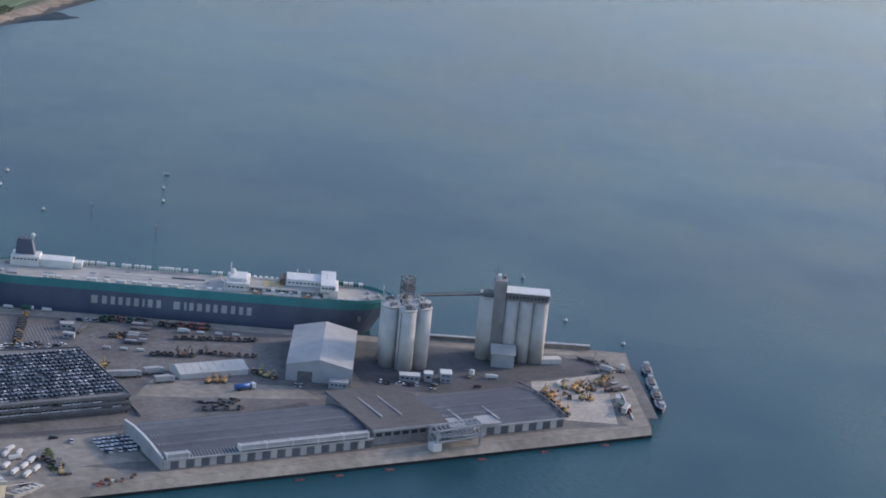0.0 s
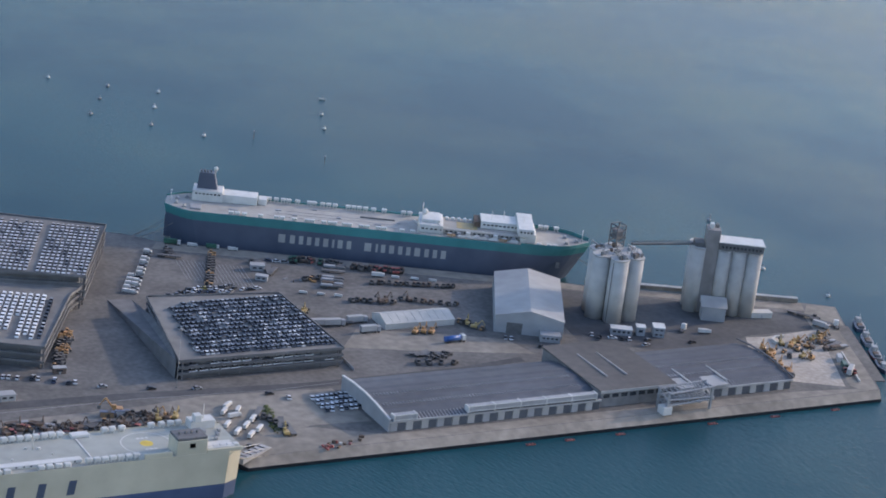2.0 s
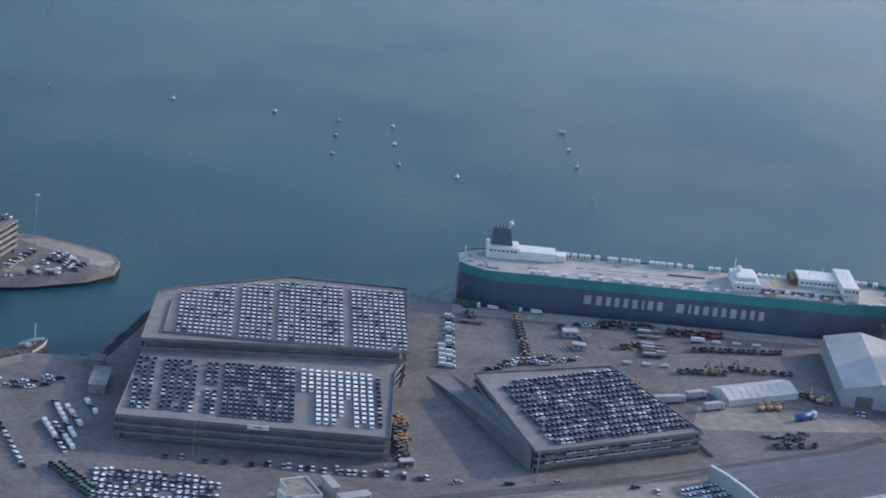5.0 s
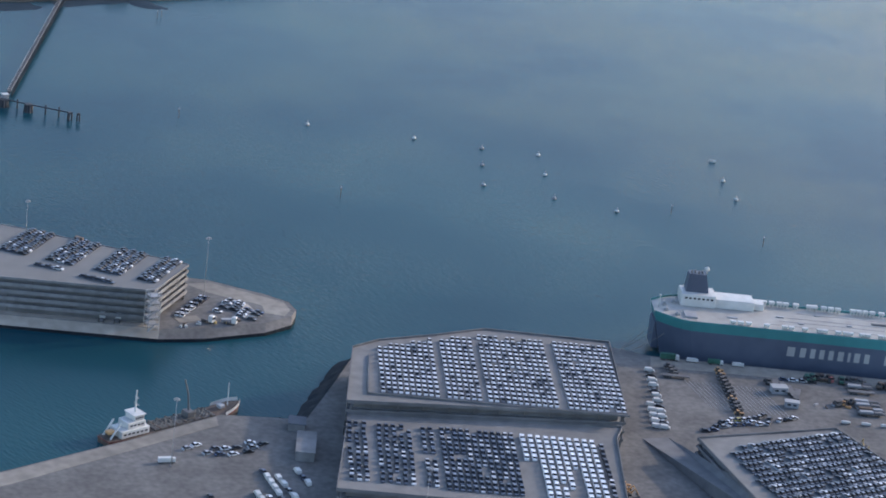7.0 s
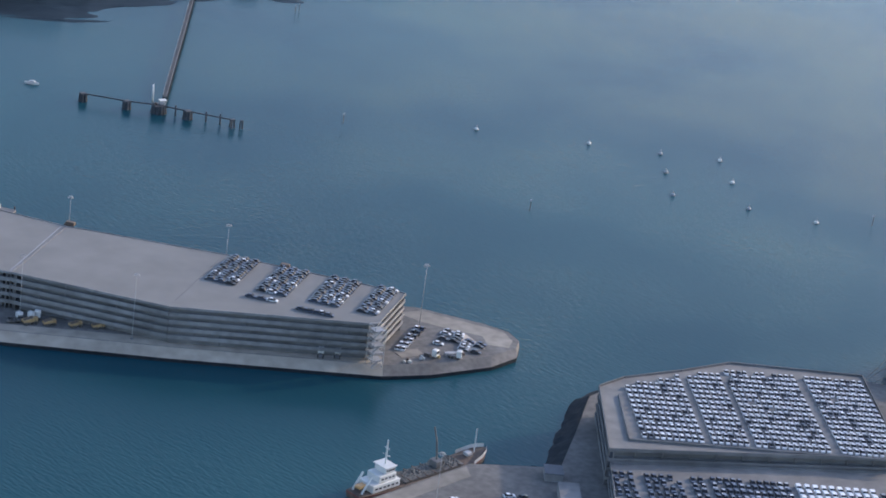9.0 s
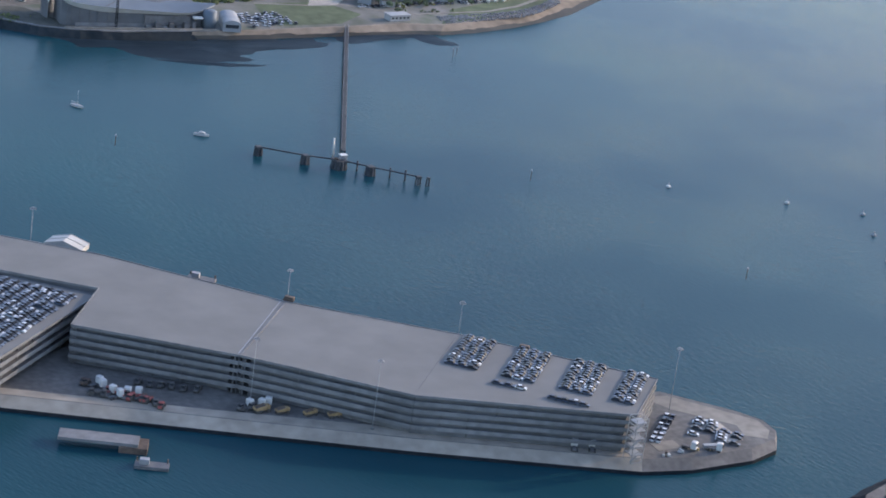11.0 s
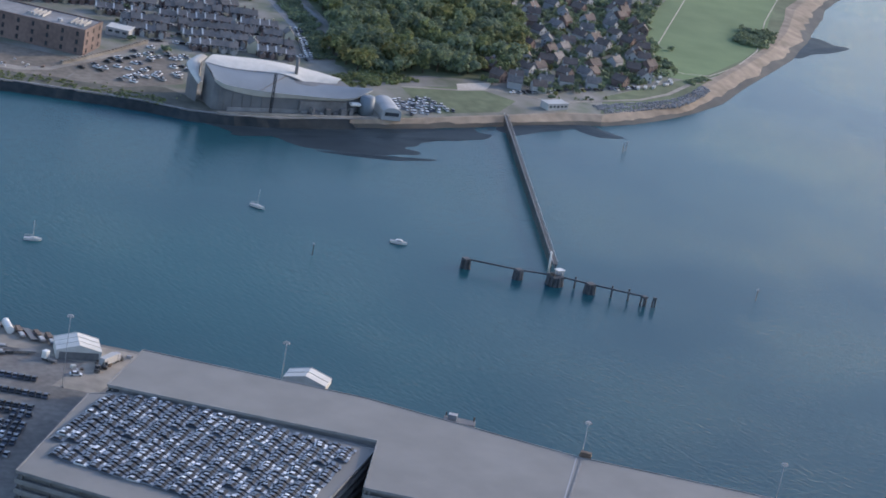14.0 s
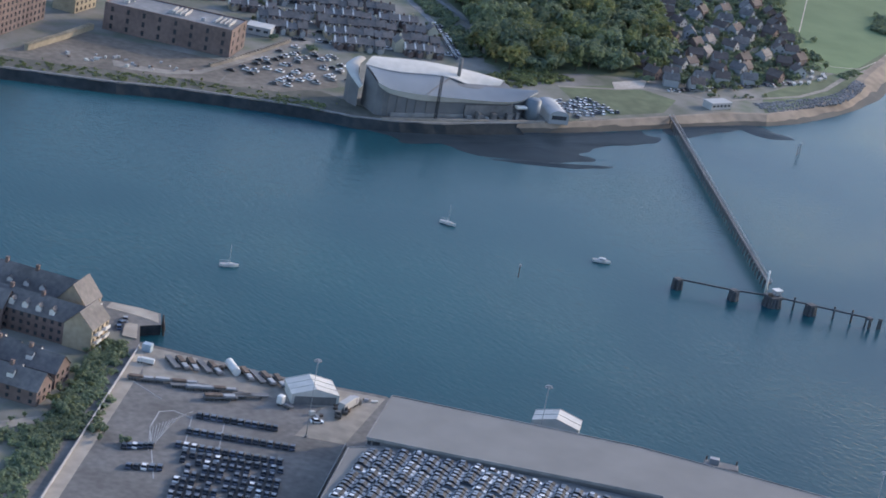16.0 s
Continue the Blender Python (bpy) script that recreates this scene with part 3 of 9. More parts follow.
def merged(name, places, shape, mats):
    """One mesh of many copies of a shape; places: x, y, z, heading in degrees."""
    v, f, m = shape
    base = np.array(v)
    vs, fs, ms = [], [], []
    for k, (x, y, z, a) in enumerate(places):
        c, s = math.cos(radians(a)), math.sin(radians(a))
        vs.append(base @ np.array([[c, s, 0], [-s, c, 0], [0, 0, 1]]) + (x, y, z))
        fs += [tuple(i + k * len(v) for i in face) for face in f]
        ms += m
    me = bpy.data.meshes.new(name)
    me.from_pydata(np.concatenate(vs).tolist(), [], fs)
    me.polygons.foreach_set("material_index", ms)
    for mat in mats:
        me.materials.append(mat)
    me.update()
    return new(name, me)


def car_field(label, places, paint, shape=None):
    return tagged(merged("parked_cars", places, shape or car_shape(), [paint, CARGLASS, RUBBER]), label, "cars", kind="stuff")


def shell_mesh(name, shape, mats):
    me = bpy.data.meshes.new(name)
    me.from_pydata(shape[0], [], shape[1])
    me.polygons.foreach_set("material_index", shape[2])
    for mat in mats:
        me.materials.append(mat)
    me.update()
    return me


def only(shape, keep):
    """The faces of a shape that have one of the given material numbers, with the numbers set to 0."""
    v, f, m = shape
    return v, [a for a, b in zip(f, m) if b in keep], [0 for b in m if b in keep]




def joined(a, b):
    """Two shapes as one."""
    n = len(a[0])
    return a[0] + b[0], a[1] + [tuple(i + n for i in f) for f in b[1]], a[2] + b[2]


def without_glass(shape, length, width):
    v, f, m = shape
    keep = [(x, y) for x, y in zip(f, m) if y != 1]
    return joined((v, [x for x, _ in keep], [0 for _ in keep]), (lambda w: (w[0], w[1], [1] * len(w[2])))(wheel_boxes(length, width)))


CAR_BODY = shell_mesh("car", without_glass(car_shape(), CAR_L, CAR_W), [CARPAINT_O, RUBBER])
CAR_GLASS = shell_mesh("glazing", only(car_shape(), (1,)), [CARGLASS])
DARK_BODY = shell_mesh("car", without_glass(car_shape(), CAR_L, CAR_W), [CARDARK_O, RUBBER])
VAN_SHAPE = car_shape(2.7, 1.12, 1.1, True)
VAN_BODY = shell_mesh("van", without_glass(VAN_SHAPE, 2.7, 1.12), [WHITE, RUBBER])
VAN_GLASS = shell_mesh("glazing", only(VAN_SHAPE, (1,)), [CARGLASS])


def car(x, y, a, z=QZ, label="parked car on the asphalt", group="parked cars", van=False, dark=False):
    ob = new("van" if van else "car", VAN_BODY if van else DARK_BODY if dark else CAR_BODY)
    ob.matrix_basis = pose(x, y, z + 0.012, 0, 0, a)
    tagged(ob, label, "van" if van else "car", group)
    shared("glazing", VAN_GLASS if van else CAR_GLASS, ob)
    return ob


def grid(ox, oy, angle, u0, u1, v0, v1, du, dv, heading, z, keep=1.0, jitter=0.06, test=None):
    """Places in rows and columns on axes turned by angle."""
    at, out = axes(angle), []
    for i in range(int((u1 - u0) / du + 0.5)):
        for j in range(int((v1 - v0) / dv + 0.5)):
            u, v = u0 + (i + 0.5) * du, v0 + (j + 0.5) * dv
            if random.random() < keep and (test is None or test(u, v)):
                x, y = at(ox, oy, u + rnd(-jitter, jitter), v + rnd(-jitter, jitter) * 2)
                out.append((x, y, z, angle + heading + rnd(-1.5, 1.5)))
    return out

def lattice_tower(name, x, y, z0, z1, w, parent, mat, thick=1.0):
    bm = bmesh.new()
    c = [(x - w, y - w), (x + w, y - w), (x + w, y + w), (x - w, y + w)]
    n = max(2, int((z1 - z0) / 1.6))
    for px, py in c:
        tube(bm, (px, py, z0), (px, py, z1), 0.12 * thick, sides=5)
    for k in range(n + 1):
        z = z0 + (z1 - z0) * k / n
        for i in range(4):
            tube(bm, (*c[i], z), (*c[(i + 1) % 4], z), 0.09 * thick, sides=4)
            if k < n:
                tube(bm, (*c[i], z), (*c[(i + 1) % 4], z + (z1 - z0) / n), 0.07 * thick, sides=4)
    return tagged(part(name, bm, mat, parent), kind="stuff")


# ---- car decks ----
A0 = -25.6                                  # direction of the two western car decks


def slab_deck(name, pts, z, levels, label, edge=None, thin=False):
    """A many-storeyed open car deck: top slab with parapet, floors behind a row of posts, each its own part."""
    top = thing(name, pts[0][0], pts[0][1], QZ, 0, label, "car park")
    ox, oy = pts[0]
    loc = [(x - ox, y - oy) for x, y in pts]
    n = len(loc)
    cx, cy = sum(p[0] for p in loc) / n, sum(p[1] for p in loc) / n
    h = z - QZ
    bm = bmesh.new()
    prism(bm, loc, h - 0.3, h)
    part("roof_deck", bm, DECKWEST if thin else DECK, top)
    step = h / levels
    for k in range(1, levels):
        bm = bmesh.new()
        prism(bm, [(cx + (x - cx) * 0.997, cy + (y - cy) * 0.997) for x, y in loc], k * step - 0.25, k * step)
        part("floor_slab", bm, CONC_GREY, top)
    bm = bmesh.new()
    prism(bm, [(cx + (x - cx) * 0.95, cy + (y - cy) * 0.95) for x, y in loc], 0, h - 0.35)
    part("core", bm, DECKEDGE, top)
    for i in range(n):
        (x0, y0), (x1, y1) = loc[i], loc[(i + 1) % n]
        d = Vector((x1 - x0, y1 - y0))
        a = math.degrees(math.atan2(d.y, d.x))
        L = d.length
        for k in range(1, levels + 1):
            bm = bmesh.new()
            box(bm, 0.1, L - 0.1, -0.12, 0.12, k * step - (0.35 if thin else 0.45), k * step + (0.3 if thin and k < levels else 0.15 if k == levels and not thin else 0.5))
            p = part("parapet", bm, edge or CONC_GREY, top)
            p.matrix_basis = pose(x0, y0, 0, 0, 0, a)
        count = max(2, int(L / 6.0))
        bm = bmesh.new()
        box(bm, -0.18, 0.18, -0.18, 0.18, 0, h - 0.4)
        me = bpy.data.meshes.new("post")
        bm.to_mesh(me)
        bm.free()
        me.materials.append(STEELDARK)
        for k in range(count + 1):
            q = 0.3 + (L - 0.6) * k / count
            nx, ny = -d.y / L, d.x / L
            shared("post", me, top, pose(x0 + d.x / L * q + nx * 1.1, y0 + d.y / L * q + ny * 1.1, 0, 0, 0, a))
    return top


DA_Z, DB_Z, PK_Z, MP_Z, CD_Z = 11.5, 8.5, 7.8, 12.0, 10.8
deck_a = slab_deck("car_deck", [(-113.5, 117.2), (-49.2, 93.9), (-28.0, 134.2), (-45.2, 143.2), (-57, 149.4), (-72, 148.6), (-88.3, 148.9), (-97, 146.4)], DA_Z, 4, "open multi-storey car deck of grey concrete, roof full of cars", DECKEDGE, True)
deck_b = slab_deck("car_deck", [(-133.8, 81.4), (-75.2, 52.6), (-55.6, 87.8), (-50.3, 93.4), (-113, 116.6)], DB_Z, 3, "open multi-storey car deck of grey concrete beside a ramp", DECKEDGE, True)
deck_c = slab_deck("car_deck", [(-42.9, 38.0), (5.6, 37.4), (5.2, 80.0), (-34, 84.5)], PK_Z, 3, "open three-storey car deck of grey concrete, roof full of cars", DECKEDGE, True)
deck_d = slab_deck("car_deck", [(-177.0, 212.0), (-132.2, 190.6), (-115.8, 206.2), (-149.6, 239.6), (-182, 266.3), (-206, 240.3)], MP_Z, 5, "long five-storey car deck of pale concrete on the pier")
deck_e = slab_deck("car_deck", [(-206.2, 240.4), (-182.2, 266.4), (-214.3, 302.4), (-252.3, 334.4), (-267.5, 319), (-222.8, 283), (-236.8, 264.5)], MP_Z, 5, "long five-storey car deck of pale concrete with an empty roof")
deck_f = slab_deck("car_deck", [(-278.2, 264.1), (-260.4, 250.8), (-224, 281.5), (-259.5, 315.8), (-272, 318), (-300, 288)], CD_Z, 4, "grey concrete car deck, roof packed with dark cars")



def stair_tower(deck, x, y, h):
    """An open steel stair at the corner of a car deck."""
    tower = lattice_tower("stair_tower", x, y, 0, h + 1.0, 1.5, deck, ROOFLIGHT, 0.8)
    for k in range(5):
        bm = bmesh.new()
        box(bm, x - 1.4, x + 1.4, y - 1.4, y + 1.4, h * (k + 1) / 5 - 0.12, h * (k + 1) / 5)
        part("landing", bm, GREYPAINT, tower)
        bm = bmesh.new()
        tube(bm, (x - 1.2, y - 0.7 + 1.4 * (k % 2), h * k / 5), (x + 1.2, y - 0.7 + 1.4 * (k % 2), h * (k + 1) / 5), 0.22, sides=5)
        part("flight", bm, GREYPAINT, tower)


def roof_joint(deck, ox, oy, p, q, h, mat=WALLGREY, w=0.12):
    """A movement joint across a roof deck."""
    d = Vector((q[0] - p[0], q[1] - p[1]))
    bm = bmesh.new()
    box(bm, 0, d.length, -w, w, h, h + 0.04)
    j = part("roof_joint", bm, mat, deck)
    j.matrix_basis = pose(p[0] - ox, p[1] - oy, 0, 0, 0, math.degrees(math.atan2(d.y, d.x)))


def deck_kerb(u0, v0, u1, v1):
    """A low wall on the western roof deck, between the parking rows and the drive round them."""
    x0, y0 = axes(A0)(-107.5, 119.0, u0, v0)
    x1, y1 = axes(A0)(-107.5, 119.0, u1, v1)
    bm = bmesh.new()
    box(bm, 0, math.hypot(x1 - x0, y1 - y0), -0.15, 0.15, DA_Z - QZ, DA_Z - QZ + 0.55)
    p = part("drive_wall", bm, DECKEDGE, deck_a)
    p.matrix_basis = pose(x0 + 113.5, y0 - 117.2, 0, 0, 0, math.degrees(math.atan2(y1 - y0, x1 - x0)))


stair_tower(deck_d, 43.6, -24.0, MP_Z - QZ)
roof_joint(deck_e, -206.2, 240.4, (-183.4, 266.8), (-206.0, 241.4), MP_Z - QZ)
roof_joint(deck_d, -177.0, 212.0, (-151.2, 238.6), (-174.4, 215.0), MP_Z - QZ, DECKEDGE, 0.07)
deck_kerb(0.6, 1.3, 64.0, 1.3)
deck_kerb(0.6, 1.5, 1.6, 25)


def ramp(pts, z0, z1, label):
    """A sloping drive from the ground to a roof deck; pts: two corners low, two corners high."""
    bm = bmesh.new()
    prism(bm, pts, QZ - 0.05, [z0, z0, z1, z1])
    tagged(mesh_object("ramp", bm, DECKEDGE), label, "ramp")


ramp([(-40.5, 97.5), (-33.6, 96.5), (-37.2, 61), (-43.3, 39)][:4], QZ + 0.1, PK_Z, "long concrete ramp up the side of the car deck")

# rows of cars on the roofs
def back_edge(u):
    return (33 + (u - 4) * 0.5 if u < 32 else 47 - (u - 32) * 0.03) - 1.2


deckA_cars = []
for u0, u1 in ((3.5, 18.2), (19.6, 28.4), (29.6, 47.2), (49.2, 63.8)):
    deckA_cars += grid(-107.5, 119.0, A0, u0, u1, 2.6, 48, 1.46, 2.78, 270, DA_Z, 0.985, test=lambda u, v: v < back_edge(u) - 1.0)
car_field("rows of white new cars on the roof deck", deckA_cars, CARNEW, car_shape(2.2, 0.98, 0.9))
deckB_cars = grid(-133.8, 81.4, A0, 2.5, 23.5, 5, 37, 1.75, 2.85, 270, DB_Z, 0.9, 0.15, test=lambda u, v: int(u / 1.75) % 6 != 4) + grid(-133.8, 81.4, A0, 24.5, 43, 4, 37, 1.5, 2.75, 270, DB_Z, 0.93)
car_field("rows of dark and pale new cars on the roof deck", deckB_cars, CARMIX, car_shape(2.4, 1.04, 0.9))
deckB_white = grid(-133.8, 81.4, A0, 43.5, 62.0, 4, 37, 1.85, 2.7, 270, DB_Z, 0.98, 0.04, test=lambda u, v: v > 5 + 7 * noise.noise((u * 0.55, 3, 1)) and not (43 < u < 47.2 and v < 22) and not (55 < u < 56.8 and v < 20))
car_field("column of dark new cars at the deck edge", grid(-133.8, 81.4, A0, 62.4, 64.0, 5, 34, 1.5, 2.75, 270, DB_Z, 0.9), CARDARK)
car_field("rows of white new vans on the roof deck", deckB_white, CARWHITE, car_shape(2.15, 1.1, 1.0, True))
deckC_cars = grid(-42.9, 38.0, 0, 4, 47, 2.5, 40, 1.5, 2.9, 90, PK_Z, 0.92, 0.1, test=lambda u, v: v < 41 and u > 6 + 0.15 * v)
car_field("tightly parked mixed cars on the roof deck", deckC_cars, CARMIX)
ROOF_F = [(-276.5, 266.5), (-261, 254), (-228, 282), (-260.5, 313), (-271, 315.5), (-296, 289)]


def within(poly, x, y):
    """Whether a place lies inside a polygon."""
    c = False
    for (x0, y0), (x1, y1) in zip(poly, poly[1:] + poly[:1]):
        if (y0 > y) != (y1 > y) and x < (x1 - x0) * (y - y0) / (y1 - y0) + x0:
            c = not c
    return c


car_field("tightly parked dark and pale cars on the roof deck", [p for p in grid(-262.2, 313.6, -48.8, -12, 48.5, -36.5, 8, 2.78, 1.4, 0, CD_Z, 0.96, 0.2) if within(ROOF_F, p[0], p[1])], CARMIX)

# ---- ships ----
def half_width(s, L, B, bow, stern, blunt, tail=0.78):
    x, w = s * L, B / 2
    if x < stern:
        w *= tail + (1 - tail) * math.sin(math.pi / 2 * x / stern)
    if x > L - bow:
        q = min(1.0, (x - (L - bow)) / bow)
        w *= max(blunt, max(0.0, 1 - q ** 2.4) ** 0.7)
    return x, w


def hull(L, B, levels, bow, stern, flare=0.35, blunt=0.22, steps=30, tail=0.78):
    """levels: height, and the material number of the band that ends there. Bow and stern draw in towards the water."""
    bm = bmesh.new()
    rows, top = [], levels[-1][0]
    for z, _ in levels:
        f = max(0.0, 1 - z / top)
        back = stern * 0.3 * f
        ring = [half_width(i / steps, L - flare * bow * f - back, B, bow * (1 + 0.4 * f), stern, blunt * (1 - f) + 0.03, tail) for i in range(steps + 1)]
        rows.append([bm.verts.new((x + back, B / 2 - w, z)) for x, w in ring] + [bm.verts.new((x + back, B / 2 + w, z)) for x, w in ring[::-1]])
    n = len(rows[0])
    for k in range(len(rows) - 1):
        for i in range(n):
            j = (i + 1) % n
            bm.faces.new((rows[k][i], rows[k][j], rows[k + 1][j], rows[k + 1][i])).material_index = levels[k + 1][1]
    bm.faces.new(rows[0][::-1])
    bm.faces.new(rows[-1]).material_index = 3
    return bm


def bulwark(L, B, z, h, bow, stern, blunt, a, b, steps=30, tail=0.78):
    """A low solid rail round the deck edge, between the shares a and b of the length."""
    bm = bmesh.new()
    idx = [i for i in range(steps + 1) if a <= i / steps <= b]
    for side in (-1, 1):
        prev = None
        for i in idx:
            x, w = half_width(i / steps, L, B, bow, stern, blunt, tail)
            o = [bm.verts.new((x, B / 2 + side * ww, zz)) for ww, zz in ((w, z), (w, z + h), (w - 0.12, z + h), (w - 0.12, z))]
            if prev:
                for k in range(4):
                    bm.faces.new((prev[k], o[k], o[(k + 1) % 4], prev[(k + 1) % 4]))
            prev = o
    bmesh.ops.recalc_face_normals(bm, faces=bm.faces[:])
    return bm


def block(name, x0, x1, y0, y1, z0, z1, mat, parent, label="", bev=0.12):
    bm = bmesh.new()
    box(bm, x0, x1, y0, y1, z0, z1)
    if bev:
        bmesh.ops.bevel(bm, geom=[e for e in bm.edges], offset=min(bev, (z1 - z0) * 0.3), segments=1, affect="EDGES")
    return part(name, bm, mat, parent, label)


def window_band(x0, x1, y, z, h, n, parent, face=-1, w=None):
    """A row of small dark windows set just proud of a wall that faces along y."""
    w = w or (x1 - x0) / n * 0.6
    bm = bmesh.new()
    box(bm, -w / 2, w / 2, -0.03, 0.03, 0, h)
    me = bpy.data.meshes.new("window")
    bm.to_mesh(me)
    bm.free()
    me.materials.append(GLASS)
    for i in range(n):
        shared("window", me, parent, pose(x0 + (i + 0.5) * (x1 - x0) / n, y + face * 0.02, z))


def vent_mesh(mat):
    """A deck ventilator: a wide hood on two trunks."""
    bm = bmesh.new()
    box(bm, -0.62, -0.3, -0.3, 0.3, 0, 0.85)
    box(bm, 0.3, 0.62, -0.3, 0.3, 0, 0.85)
    v = box(bm, -0.8, 0.8, -0.55, 0.55, 0.8, 1.5)
    bmesh.ops.bevel(bm, geom=list({e for w in v for e in w.link_edges}), offset=0.12, segments=1, affect="EDGES")
    me = bpy.data.meshes.new("ventilator")
    bm.to_mesh(me)
    bm.free()
    me.materials.append(mat)
    return me


VENT = vent_mesh(WHITE)


def rail_mesh(L):
    bm = bmesh.new()
    for z in (0.35, 0.65):
        box(bm, 0, L, -0.025, 0.025, z, z + 0.05)
    for i in range(int(L / 2.0) + 1):
        box(bm, i * 2.0, i * 2.0 + 0.05, -0.025, 0.025, 0, 0.65)
    return bm


def ro_ro_ship():
    """The navy and teal car carrier."""
    ship = thing("ship", 0.8, 141.6, 0, -26.8, "navy and teal vehicle carrier with white upperworks moored at the quay", "ship")
    L, B, D = 127.5, 20.0, 11.8
    bm = hull(L + 7, B, [(-1, 0), (1.5, 0), (4, 0), (7, 0), (9.5, 0), (D, 1)], 17, 10, steps=60, tail=0.45)
    bmesh.ops.translate(bm, verts=bm.verts[:], vec=(-7, 0, 0))
    part("hull", bm, [HULL, TEAL, TEAL, SHIPDECK], ship, "navy hull with a teal sheer band")
    for nm, h, a, b in (("bulwark", 0.55, 0.0, 0.84), ("bow_bulwark", 1.2, 0.83, 1.0)):
        bm = bulwark(L + 7, B, D, h, 17, 10, 0.22, a, b, 60, 0.45)
        bmesh.ops.translate(bm, verts=bm.verts[:], vec=(-7, 0, 0))
        part(nm, bm, TEAL, ship)
    # name on the side: plain white blocks, a letter's size each
    widths = [1.35, 1, 0.85, 0.85, 0.85, 1, 0.45, 1, 0.9, 0, 1.35, 0.45, 0.85, 1, 0.85, 0.85, 1.15, 0.9, 0.85, 1]
    step = 54.0 / (sum(w if w else 1.0 for w in widths) + 0.28 * len(widths))
    x = 29.2
    for w in widths:
        if w:
            bm = bmesh.new()
            bw = w * step
            box(bm, bw * 0.08, bw * 0.78, -0.05, 0.04, 0, 2.7)
            nm = part("name_block", bm, ROOFLIGHT, ship, "white painted block")
            nm.matrix_basis = pose(x, 0.0, 5.1)
        x += ((w if w else 1.0) + 0.28) * step
    # stern house and funnel
    house = block("stern_house", 1.0, 10.5, 12.5, 19.2, D, D + 3.5, WHITE, ship)
    window_band(1.6, 10.0, 12.5, D + 2.2, 0.5, 7, house)
    block("stern_house", 10.5, 21.5, 13.2, 19.2, D, D + 2.6, WHITE, ship)
    block("vent_house", 21.8, 24.5, 14.5, 18.5, D, D + 1.9, WHITE, ship)
    bm = bmesh.new()
    a = prism(bm, [(2.2, 14.6), (8.6, 14.6), (8.6, 18.4), (2.2, 18.4)], D + 3.4, D + 8.6)
    for v in a:
        if v.co.z > D + 5:
            v.co.x = 2.6 + (v.co.x - 2.2) * 0.74
            v.co.y = 16.5 + (v.co.y - 16.5) * 0.8
    fun = part("funnel", bm, HULL, ship, "dark navy funnel")
    for k in range(4):
        bm = bmesh.new()
        tube(bm, (3.3 + k * 1.0, 15.6 + 0.5 * (k % 2), D + 8.4), (3.1 + k * 1.0, 15.6 + 0.5 * (k % 2), D + 9.5), 0.28, sides=8)
        part("exhaust_pipe", bm, STEELDARK, fun)
    bm = bmesh.new()
    ball(bm, 7.6, 17.2, D + 9.6, 0.75)
    tube(bm, (7.6, 17.2, D + 8.2), (7.6, 17.2, D + 9.1), 0.18)
    part("radar_dome", bm, WHITE, ship)
    block("winch_deck", -0.2 + 1.2, 4.5, 3.5, 8, D, D + 0.5, GREYPAINT, ship)
    # ventilators along both sides
    for x in [25.2, 27.4, 29.6, 31.4, 34.2, 38.0, 39.6, 42.2, 44.2, 46.2, 50.4, 52.2, 54.0, 56.0, 58.6, 62.0, 68.2, 70.2, 112.5, 114.3, 117.6]:
        shared("ventilator", VENT, ship, pose(x, 18.6, D) @ Matrix.Diagonal((1, 1, 1.1, 1)))
    for x in [14.0, 16.0, 18.2, 23.2, 28.2, 30.0, 33.8, 37.8, 39.4, 43.0, 45.0, 46.4, 49.6, 51.2, 54.8, 56.6, 60.2, 62.0, 67.6, 71.0, 111.0, 114.2, 116.0]:
        shared("ventilator", VENT, ship, pose(x, 2.4, D - 0.45))
    # rails, pipes and gear round the accommodation
    bm = rail_mesh(37)
    bmesh.ops.translate(bm, verts=bm.verts[:], vec=(73.5, 0.35, D + 0.5))
    part("handrail", bm, WHITE, ship)
    bm = rail_mesh(30)
    bmesh.ops.translate(bm, verts=bm.verts[:], vec=(76, 4.2, D + 1.6))
    part("handrail", bm, WHITE, ship)
    for x0 in (72.6, 79.4):
        bm = bmesh.new()
        tube(bm, (x0, 3.6, D), (x0, 3.6, D + 3.0), 0.2, sides=7)
        tube(bm, (x0, 3.6, D + 3.0), (x0 - 1.6, 5.0, D + 3.6), 0.2, sides=7)
        part("deck_pipe", bm, WHITE, ship, "white cranked deck pipe")
    for k in range(9):
        block("side_locker", 82.0 + 2.9 * k, 83.4 + 2.9 * k, 3.4, 4.6, D, D + 0.8 + 0.4 * (k % 3), GREYPAINT if k % 3 == 1 else WHITE, ship, "", 0.08)
    for k in range(5):
        block("roof_unit", 81.5 + 1.9 * k, 82.5 + 1.9 * k, 14.2, 15.6, D + 1.6, D + 2.4, WHITE, ship, "", 0.08)
    for x, y, a in ((13.0, 6.5, 3.0), (33, 7.0, 1.6), (47, 9.0, 1.4), (59, 6.2, 2.2), (66, 9.5, 1.2), (27.5, 10.5, 2.0), (39, 14.5, 1.6)):
        block("deck_hatch", x, x + a, y, y + 1.0, D, D + 0.3, GREYPAINT, ship, "", 0.05)
    # aft mooring deck
    for x, y in ((-3.6, 8.0), (-3.6, 12.4), (-0.8, 5.2), (-0.6, 14.6)):
        bm = bmesh.new()
        tube(bm, (x, y - 0.8, D + 0.5), (x, y + 0.8, D + 0.5), 0.42)
        box(bm, x - 0.7, x + 0.7, y - 0.4, y + 0.4, D, D + 0.3)
        part("winch", bm, GREYPAINT, ship)
    bm = bmesh.new()
